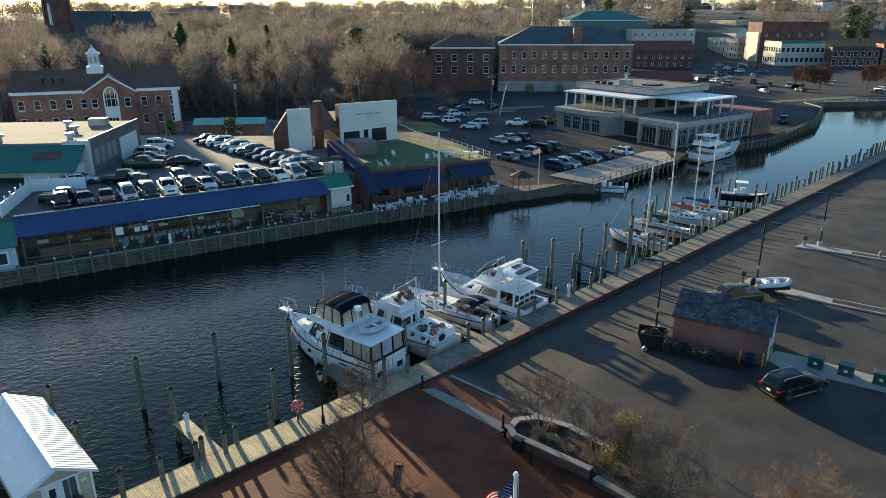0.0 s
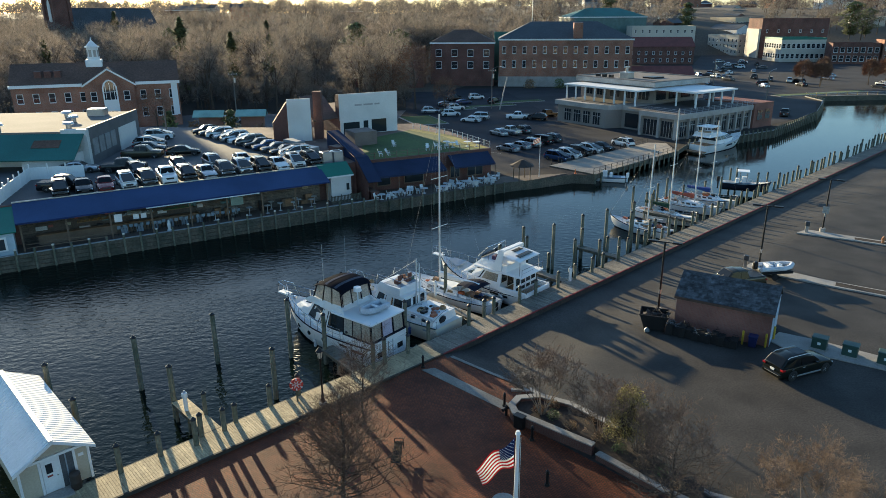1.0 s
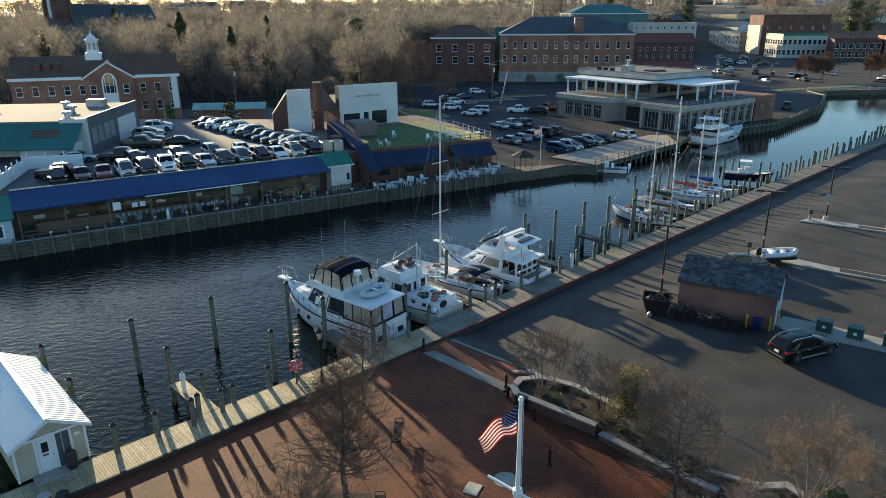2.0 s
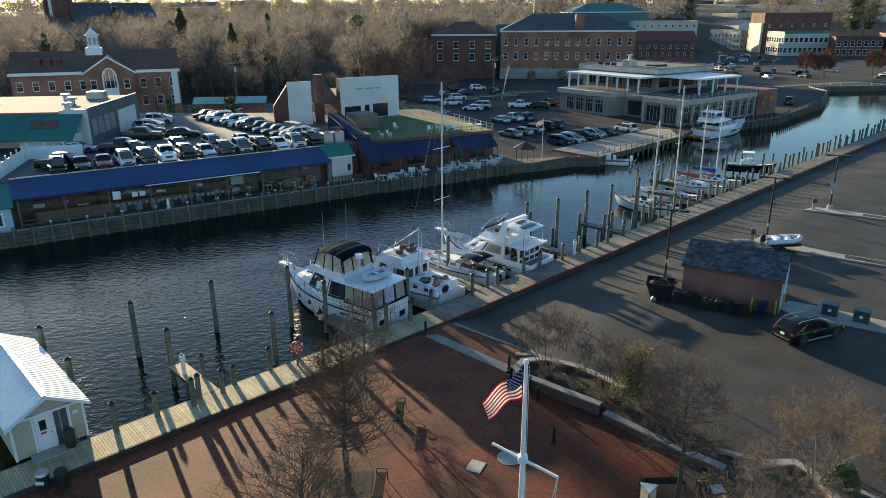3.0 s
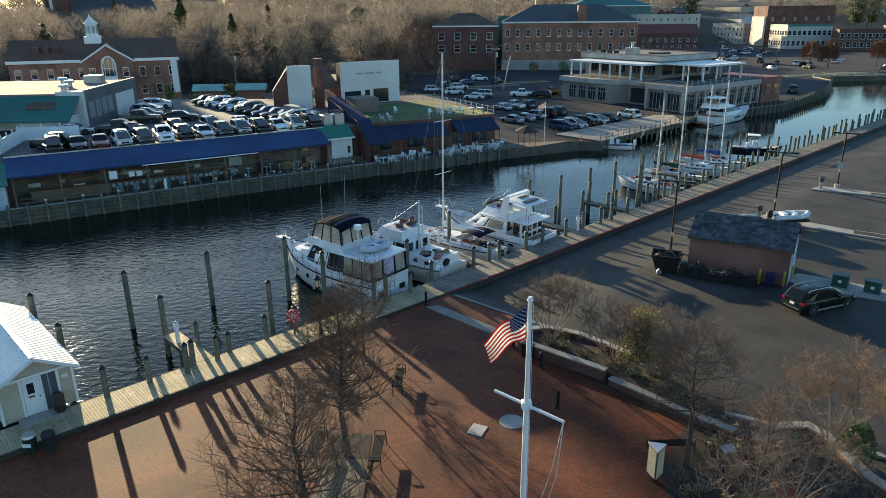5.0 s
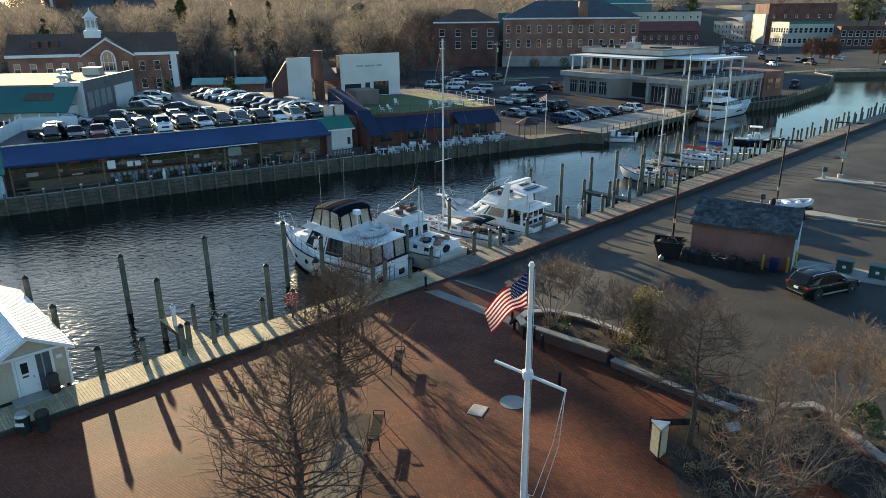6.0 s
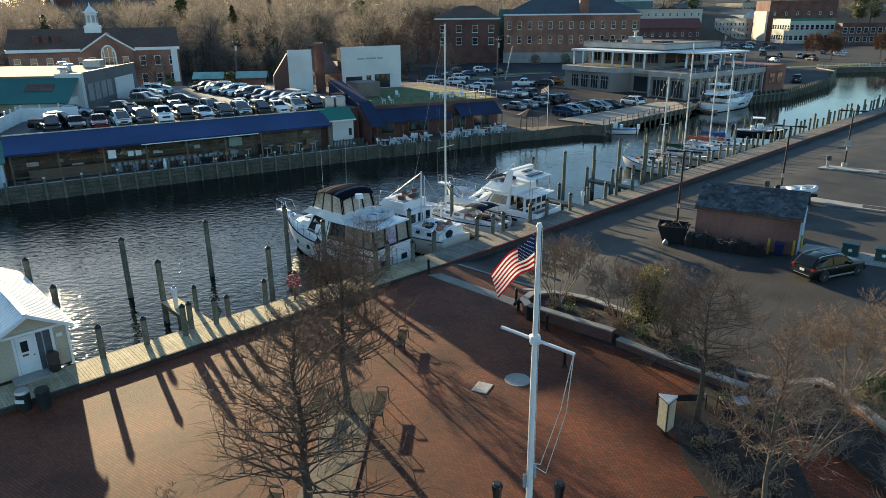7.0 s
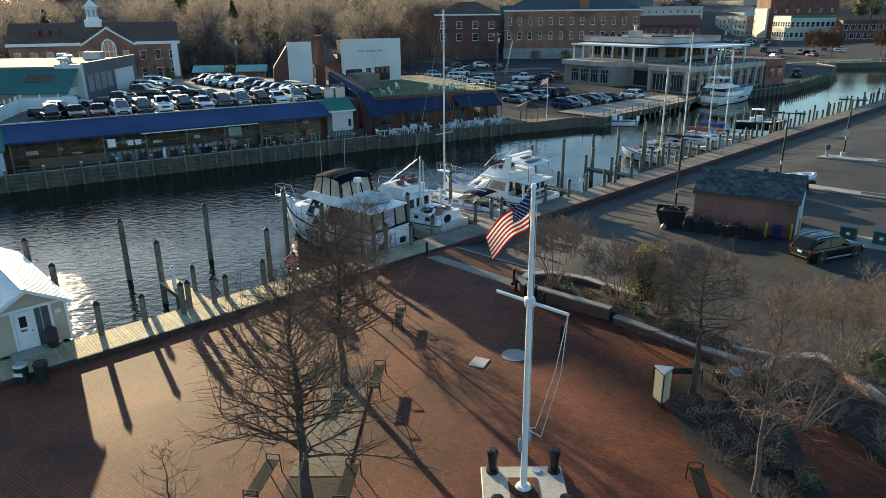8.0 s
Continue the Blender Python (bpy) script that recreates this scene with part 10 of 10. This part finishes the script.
# ---- poles and small flags ----
def utility_pole(m, h, label, arms=True, lamp=False):
    e = thing("utility_pole", m, label, "pole", "utility poles")
    part("pole", Shape().tube((0, 0, -0.2), (0, 0, h), 0.16, 0.11, 8), mat("pole_wood", (0.20, 0.17, 0.14), 0.9, var=0.2), e)
    if arms:
        part("crossarm", Shape().box(-1.1, 1.1, -0.06, 0.06, h - 0.8, h - 0.66), MATS["pole_wood"], e)
        for x in (-0.9, -0.3, 0.3, 0.9):
            part("insulator", Shape().tube((x, 0, h - 0.66), (x, 0, h - 0.45), 0.06, 0.04, 6), WHITE, e)
        part("transformer", Shape().tube((0.3, 0, h - 2.6), (0.3, 0, h - 1.5), 0.28, n=10), STEEL, e)
    if lamp:
        part("lamp_arm", Shape().path([(0, 0, h - 0.3), (1.0, -0.6, h + 0.3), (2.0, -1.2, h + 0.4)], 0.05, 6), STEEL, e)
        part("lamp_head", Shape().bbox(1.9, 2.7, -1.4, -1.1, h + 0.33, h + 0.48, 0.04), STEEL, e)
    return e


utility_pole(at(-50.2, 170, 0, 20), 11.0, "weathered utility pole with a crossarm")
utility_pole(at(13.6, 184, 0, 10), 10.5, "weathered utility pole by the lot", lamp=True)
utility_pole(at(80, 205, 0, 20), 11.0, "tall utility pole with several crossarms")
utility_pole(at(92, 196, 0, 60), 8.5, "street lamp pole with a long arm", arms=False, lamp=True)
utility_pole(at(-12, 128, 0, 120), 9.0, "street lamp pole with a curved arm", arms=False, lamp=True)
utility_pole(at(-47.0, 118, 0, 0), 9.0, "thin lamp pole beside the raised lot", arms=False)
lp = thing("leaning_pole", pose(15.6, 182, 0, 0, 12, 0), "pale leaning pole by the street", "pole")
part("pole", Shape().tube((0, 0, -0.2), (0, 0, 8.5), 0.2, 0.14, 8), PALE_STONE, lp)
for x, y, z, h in ((15.4, 102.6, 0.1, 6.2), (168, 262, 0, 16)):
    e = thing("small_flagpole", at(x, y, z), "thin pole flying a small striped flag", "flagpole", "far flagpoles")
    part("pole", Shape().tube((0, 0, 0), (0, 0, h), 0.05, 0.035, 8), WHITE, e)
    sc2 = h / 8
    part("flag_white", Shape().plate([(-0.05, 0, h - 0.1), (-0.95 * sc2 - 0.3, 0.15, h - 0.55), (-0.95 * sc2 - 0.3, 0.15, h - 1.25), (-0.05, 0, h - 0.9)], 0.01), mat("flag_white", (0.85, 0.84, 0.82), 0.8), e)
    for k in range(4):
        z0 = h - 0.12 - 0.2 * k
        part("flag_stripe", Shape().plate([(-0.05, -0.01, z0), (-0.95 * sc2 - 0.3, 0.14, z0 - 0.44), (-0.95 * sc2 - 0.3, 0.14, z0 - 0.54), (-0.05, -0.01, z0 - 0.1)], 0.012), mat("flag_red", (0.52, 0.014, 0.022), 0.8), e)
gz = thing("dark_kiosk", at(12.6, 101.2, 0.1, 20), "small dark thatched kiosk roof on posts", "kiosk")
part("roof", Shape().tube((0, 0, 2.1), (0, 0, 3.0), 1.9, 0.2, 8), mat("dark_thatch", (0.05, 0.04, 0.035), 0.95, var=0.3, bump=0.4), gz)
for k in range(4):
    part("post", Shape().tube((1.3 * math.cos(k * 1.57 + 0.8), 1.3 * math.sin(k * 1.57 + 0.8), 0), (1.3 * math.cos(k * 1.57 + 0.8), 1.3 * math.sin(k * 1.57 + 0.8), 2.3), 0.07, n=6), WOOD_POST, gz)
for x, y in ((-45.6, 136.5), (-37.5, 137.5)):
    e = thing("market_stall", at(x, y, LOT - 3.8, 5), "small stall with a pale green canopy", "stall", "market stalls")
    part("canopy", gable(Shape(), -2.6, 2.6, -1.3, 1.3, 4.4, 0.9), mat("pale_green_canvas", (0.25, 0.42, 0.38), 0.8, var=0.1), e)
    part("wall", Shape().box(-2.3, 2.3, 0.6, 1.2, 0, 4.4), mat("stall_back", (0.3, 0.18, 0.14), 0.8), e)

# ---- town ----
rng = random.Random(5)


def town(x, y, w, d, h, wall, lab, a=0.0, rows=(1.2, 5.0, 8.6), cols=6, roof="flat", **kw):
    rows = [r for r in rows if r < h - 2.2]
    return block("town_building", at(x, y, kw.pop("z", 0), a), w, d, h, wall, lab, roof=roof, rows=rows, cols=cols, group="town buildings", **kw)


CREAMW = mat("cream_stucco", (0.52, 0.48, 0.40), 0.75, var=0.1, scale=0.5, stain=0.15)
YELLOWW = mat("buff_stucco", (0.50, 0.42, 0.30), 0.75, var=0.1, scale=0.5, stain=0.15)
GREYW = mat("grey_stucco", (0.30, 0.30, 0.30), 0.75, var=0.1, scale=0.5)
town(92, 350, 32, 16, 8.6, BRICK_DARK, "dark red brick warehouse with a red gable roof", -4, rows=(4.6, 1.2), cols=9, sides="r", roof="gable", roof_mat=mat("dull_red_roof", (0.17, 0.05, 0.04), 0.8, var=0.2), roof_h=4.2)
town(62, 240, 24, 10, 4.2, BRICK_DARK, "low dark red brick shed with a red roof", -4, rows=(), roof="gable", roof_mat=mat("dull_red_roof", (0.17, 0.05, 0.04), 0.8, var=0.2), roof_h=2.5)
town(107, 402, 35, 16, 16.7, CREAMW, "pale columned building with small windows", -3, rows=(13.5,), cols=9)
town(173, 362, 23, 18, 10.9, CREAMW, "cream corner building with a green cornice", 2, rows=(6.6, 1.6), cols=9, ww=1.8, wh=2.4, sides="l", trim=GREEN_ROOF, parapet=1.0)
# Dark brick puts the shade of the street front into the wall colour.
town(177, 396, 38, 16, 20.5, BRICK_DARK, "tall red brick building with a flat roof", 3, rows=(13.5,), cols=6, sides="l")
part("white_side", Shape().box(175.6, 176.7, 396, 412, 0, 15.5), CREAMW, thing("party_wall", pose(0, 0, 0), "cream rendered side wall of a tall building", "wall"))
town(190, 345, 21, 12, 9.4, BRICK_DARK, "two-storey brick shop with tall white windows", -14, rows=(5.4, 1.4), cols=7, ww=1.9, wh=2.6)
town(211, 339, 13, 12, 11.0, BRICK, "brick shop building at the waterfront", -14, rows=(6.5, 2), cols=4, ww=1.6, wh=2.4)
town(225, 335, 30, 15, 14.0, BLUEGREY, "pale blue shop building at the waterfront", -14, rows=(9, 5, 1.6), cols=7)
for k in range(9):
    f = k / 8
    x, y = 174 + 122 * f, 418 + 330 * f
    z = 0.6 * hill(x + 10, y) * 0.9 * min(max((y - 440) / 60, 0), 1)
    town(x, y, 13, 26, rng.uniform(9, 12.5), (CREAMW, WHITE_WALL, YELLOWW, BRICK, GREYW)[k % 5], ("cream shop house on the main street", "white shop house on the main street", "buff shop house on the main street", "brick shop house on the main street", "grey shop house on the main street")[k % 5], 20, rows=(1.4, 4.6, 7.6), cols=4, sides="l", roof="gable" if k % 2 else "flat", along="y", roof_h=3, z=z, base=-10)
    x, y = 138 + 118 * f, 432 + 330 * f
    z = 0.6 * hill(x, y) * 0.9 * min(max((y - 440) / 60, 0), 1)
    town(x, y, 14, 22, rng.uniform(9, 14), (BRICK, BRICK_DARK, CREAMW, BRICK, WHITE_WALL)[k % 5], ("brick town house on the main street", "dark brick town house on the main street", "cream town house on the main street", "brick town house on the main street", "white town house on the main street")[k % 5], 20, rows=(1.4, 4.6, 7.6), cols=4, sides="r", roof="gable" if k % 3 else "flat", along="x", roof_h=3, z=z, base=-10)
for k in range(26):
    x, y = rng.uniform(60, 400), rng.uniform(460, 860)
    w = rng.uniform(12, 26)
    town(x, y, w, rng.uniform(10, 16), rng.uniform(8, 13), rng.choice((BRICK, CREAMW, WHITE_WALL, BRICK_DARK, GREYW)), rng.choice(("distant town house among trees", "distant pale town house among trees", "distant brick building among trees")), rng.uniform(-20, 25), rows=(4.5,) if k % 2 else (), cols=int(w / 5), roof=rng.choice(("flat", "gable", "hip")), z=hill(x, y) * 0.85)
for k in range(9):
    x, y = rng.uniform(-330, -60), rng.uniform(300, 620)
    town(x, y, rng.uniform(14, 30), 12, rng.uniform(8, 12), rng.choice((BRICK_DARK, BRICK, CREAMW)), "distant building among bare trees", rng.uniform(-15, 15), rows=(), cols=0, roof=rng.choice(("gable", "hip")), z=hill(x, y))
# white sheds at the far left
for k, (x, y, w) in enumerate(((-214, 318, 26), (-190, 300, 16), (-250, 350, 30))):
    block("boat_shed", at(x, y, 0, 8), w, 14, 7.0 + 1.5 * k, WHITE_WALL, "white gabled shed by the shore", roof="gable", roof_mat=WHITE, roof_h=2.5, group="white sheds")
block("low_terrace_house", at(20, 268, 0, -4), 40, 8, 17, TEAL, "pale green long building behind the school", roof="flat", roof_mat=GREEN_ROOF)
block("green_gym", at(75, 420, 8, 5), 46, 26, 14, mat("grey_green_cladding", (0.10, 0.16, 0.15), 0.7, var=0.1), "large grey-green roofed hall among trees", roof="hip", roof_mat=TEAL, roof_h=5)
ant = thing("radio_mast", at(38, 300, 5), "thin lattice radio mast", "mast")
part("pole", Shape().tube((0, 0, 0), (0, 0, 30), 0.22, 0.12, 5), STEEL, ant)


# ---- woods ----
def wood_tree(tk, tw, x, y, z, h, rng, n, size):
    """A bare crown of slim twigs on a forked trunk, in the joined woods."""
    r = h * 0.013
    top = Vector((x + rng.uniform(-0.4, 0.4), y, z + h * 0.62))
    tk.tube((x, y, z - 0.5), top, r * 1.5, r * 0.5, 5, cap=False)
    cw, ch = h * rng.uniform(0.26, 0.36), h * 0.36
    cz = z + h * 0.64
    for k in range(5):
        a = rng.uniform(0, 6.28)
        q = Vector((x + cw * 0.75 * math.cos(a), y + cw * 0.75 * math.sin(a), cz + ch * rng.uniform(-0.1, 0.8)))
        tk.tube((x, y, z + h * rng.uniform(0.28, 0.55)), q, r * 0.6, r * 0.12, 3, cap=False)
    for k in range(n):
        a, el = rng.uniform(0, 6.28), math.asin(rng.uniform(-0.75, 1))
        u = rng.uniform(0.35, 1.0) ** 0.6
        d = Vector((math.cos(a) * math.cos(el), math.sin(a) * math.cos(el), math.sin(el)))
        p = Vector((x + d.x * cw * u, y + d.y * cw * u, cz + d.z * ch * u))
        dr = (d + Vector((rng.uniform(-0.6, 0.6), rng.uniform(-0.6, 0.6), rng.uniform(0, 0.8)))).normalized()
        sd = dr.cross(Vector((rng.uniform(-1, 1), rng.uniform(-1, 1), 0.3))).normalized()
        L, w = size * rng.uniform(0.8, 1.8), size * 0.036
        i = len(tw.v)
        tw.v += [tuple(p - sd * w), tuple(p + sd * w), tuple(p + dr * L + sd * L * 0.25), tuple(p + dr * L * 0.5 + sd * L * 0.55), tuple(p + dr * L * 0.9 - sd * L * 0.3)]
        tw.f += [(i, i + 1, i + 2), (i, i + 1, i + 3), (i, i + 1, i + 4)]


def clear(x, y):
    """Where no wood tree may stand: buildings, streets and lots."""
    if -104 < x < -54 and y < 180:
        return True
    if -38 < x < 80 and 232 < y < 285:
        return True
    if x > -9 and y < 236:
        return True
    if x > 60 and y < 420:
        return True
    if y < 178 and x > -54:
        return True
    if 100 < x < 300 and abs((y - 410) - (x - 165) * 2.75) < 75:
        return True
    return False


rng = random.Random(77)
tk, tw = Shape(), Shape()
tk2, tw2 = Shape(), Shape()
for i in range(420):
    x, y = rng.uniform(-190, 62), rng.uniform(166, 330)
    if clear(x, y) or abs(x) > 0.68 * y + 25:
        continue
    wood_tree(tk, tw, x, y, hill(x, y) * 0.9, rng.uniform(12, 21), rng, 520, 1.25)
for i in range(420):
    x, y = rng.uniform(-150, 0), 168 + 110 * rng.random() ** 1.5
    if clear(x, y) or abs(x) > 0.68 * y + 25:
        continue
    wood_tree(tk, tw, x, y, hill(x, y) * 0.9, rng.uniform(5, 9), rng, 260, 0.9)
for i in range(1500):
    y = 300 + 900 * rng.random() ** 1.2
    x = rng.uniform(-0.72, 0.72) * y
    if clear(x, y):
        continue
    wood_tree(tk2, tw2, x, y, hill(x, y) * 0.92, rng.uniform(11, 19), rng, 150, 2.4)
# Twig colour lightened for haze; the translucency brightens the backlit crowns.
WOODS = mat("bare_wood_twigs_hazed", (0.215, 0.18, 0.15), 0.95, var=0.25, scale=0.25, rnd=0.4, col2=(0.155, 0.14, 0.12))
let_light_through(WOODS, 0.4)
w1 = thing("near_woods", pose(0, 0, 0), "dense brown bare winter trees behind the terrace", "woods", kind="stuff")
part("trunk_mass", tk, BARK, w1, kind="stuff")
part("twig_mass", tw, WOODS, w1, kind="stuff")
w2 = thing("far_woods", pose(0, 0, 0), "brown bare winter woods up to the skyline, haze in their colour", "woods", kind="stuff")
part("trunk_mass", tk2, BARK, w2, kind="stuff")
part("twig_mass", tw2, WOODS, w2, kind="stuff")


def evergreen(m, h, label, seed, wide=0.3, cone=True, n=900):
    e = thing("evergreen_tree", m, label, "tree", "evergreen trees")
    rng = random.Random(seed)
    lv = Shape()
    part("trunk", Shape().tube((0, 0, -0.5), (0, 0, h * 0.85), 0.25, 0.05, 6), BARK, e)
    for i in range(n):
        t = rng.random()
        rad = h * wide * ((1 - t) ** 0.8 if cone else math.sqrt(max(1 - (2 * t - 1) ** 2, 0.05))) * (0.75 + 0.35 * math.sin(t * 22 + seed))
        a = rng.uniform(0, 6.28)
        u = rng.uniform(0.45, 1)
        p = Vector((rad * u * math.cos(a), rad * u * math.sin(a), h * (0.12 + 0.88 * t)))
        d = Vector((math.cos(a), math.sin(a), rng.uniform(-0.5, 0.3))).normalized()
        q = d.cross(Vector((0, 0, 1))).normalized()
        b = h * 0.055 * rng.uniform(0.7, 1.4)
        lv.add([p - q * b * 0.4, p + d * b, p + q * b * 0.4, p - d * b * 0.3 + Vector((0, 0, b * 0.4))], [(0, 1, 2), (0, 2, 3)])
    part("foliage", lv, mat("dark_evergreen", (0.12, 0.13, 0.045), 0.8, var=0.3, rnd=0.4, scale=1), e, kind="stuff")
    return e


for i, (x, y, h, wd, cn) in enumerate(((-77, 212, 23, 0.27, True), (-63, 214, 19, 0.26, True), (-52, 216, 18, 0.27, True), (-62, 255, 21, 0.25, True), (-31, 262, 20, 0.34, False), (-16, 275, 17, 0.4, False), (-95, 250, 19, 0.42, False), (-74, 262, 17, 0.4, False), (-120, 215, 17, 0.24, True), (-55, 140, 5.5, 0.3, False), (-41.8, 137.5, 6.0, 0.35, False), (242, 424, 21, 0.5, False), (256, 432, 17, 0.5, False), (120, 520, 20, 0.4, False), (-150, 330, 22, 0.22, True), (-185, 260, 24, 0.26, True), (160, 470, 18, 0.4, False))):
    evergreen(at(x, y, hill(x, y) * 0.9), h, "dark evergreen tree rising from the bare woods", 90 + i, wd, cn, 1700)
# single bare street trees
for i, (x, y, h) in enumerate(((-6.6, 183.5, 17), (-14, 181, 13), (1.0, 176, 9), (124, 240, 8.5), (131, 241, 9), (128, 236, 8), (148, 242, 8.5), (155, 244, 9), (-60, 146, 9))):
    rng2 = random.Random(200 + i)
    a, b = Shape(), Shape()
    far = x > 100
    wood_tree(a, b, 0, 0, 0, h, rng2, 1900 if far else 1100, h * (0.11 if far else 0.06))
    e = thing("street_tree", at(x, y), "bare rounded street tree with reddish twigs", "tree", "bare street trees")
    part("trunk", a, BARK, e)
    part("twig_mass", b, mat("reddish_twigs", (0.19, 0.105, 0.065), 0.95, var=0.25, rnd=0.3), e, kind="stuff")
for i, (x, y) in enumerate(((-30, 128), (-34, 130), (-25, 130), (-48, 134), (-52, 133), (30, 236), (40, 236), (48, 234), (56, 232))):
    shrub(at(x, y, 0.0), 2.6, 1.6, 3.2 if y > 200 else 4.6, LEAF_DRY if i % 2 else LEAF, "rough winter bush beside the street", 300 + i, 500, 0.22, "street_bush")


# cars in the street at the head of the dock
rng = random.Random(61)
for i in range(14):
    f = rng.random()
    x, y = 112 + 50 * f + rng.uniform(-14, 10), 262 + 120 * f
    car(("suv", "sedan")[i % 2], ("white", "silver", "black", "grey", "black")[i % 5], at(x, y, 0.02, rng.choice((70, 75, 160, -20))), "car standing in the street at the dock head", group="cars in the street")

# tall brick church beyond the town hall, between the place and the sun
CX, CY = -170.0, 320.0
CZ = hill(CX, CY)
ch = thing("church", at(CX, CY, CZ, -32), "tall dark brick gothic church with a pointed steeple", "church")
part("tower", Shape().box(-3.5, 3.5, -3.5, 3.5, -2, 41 - CZ), BRICK_DARK, ch)
for sx in (-1, 1):
    for sy in (-1, 1):
        part("buttress", Shape().rings([[(sx * 3.5 - 0.9, sy * 3.5 - 0.9, -2), (sx * 3.5 + 0.9, sy * 3.5 - 0.9, -2), (sx * 3.5 + 0.9, sy * 3.5 + 0.9, -2), (sx * 3.5 - 0.9, sy * 3.5 + 0.9, -2)], [(sx * 3.5 - 0.6, sy * 3.5 - 0.6, 41 - CZ), (sx * 3.5 + 0.6, sy * 3.5 - 0.6, 41 - CZ), (sx * 3.5 + 0.6, sy * 3.5 + 0.6, 41 - CZ), (sx * 3.5 - 0.6, sy * 3.5 + 0.6, 41 - CZ)]]), BRICK_DARK, ch)
        part("pinnacle", Shape().tube((sx * 3.5, sy * 3.5, 41 - CZ), (sx * 3.5, sy * 3.5, 46 - CZ), 0.8, 0.05, 8), SLATE, ch)
part("spire", Shape().tube((0, 0, 41 - CZ), (0, 0, 84 - CZ), 4.3, 0.1, 8), SLATE, ch)
part("lancet_window", Shape().rings([[(x, y, z) for x, z in ((-1.1, 18), (1.1, 18), (1.1, 25), (0.6, 26.6), (0, 27.4), (-0.6, 26.6), (-1.1, 25))] for y in (-3.7, -3.5)]), WHITE_WALL, ch, "pale pointed window")
part("nave", Shape().prism([(-8, 4.5), (8, 4.5), (8, 46), (-8, 46)], -2, 13), BRICK_DARK, ch)
part("nave_roof", gable(Shape(), -8, 8, 3.5, 46, 13, 11, over=0.5, along="y", t=0.3), SLATE, ch)
part("front_gable", Shape().add([(-8, 4.55, 13), (8, 4.55, 13), (0, 4.55, 23.5)], [(0, 1, 2)]).add([(-8, 45.9, 13), (8, 45.9, 13), (0, 45.9, 23.5)], [(0, 1, 2)]), BRICK_DARK, ch)
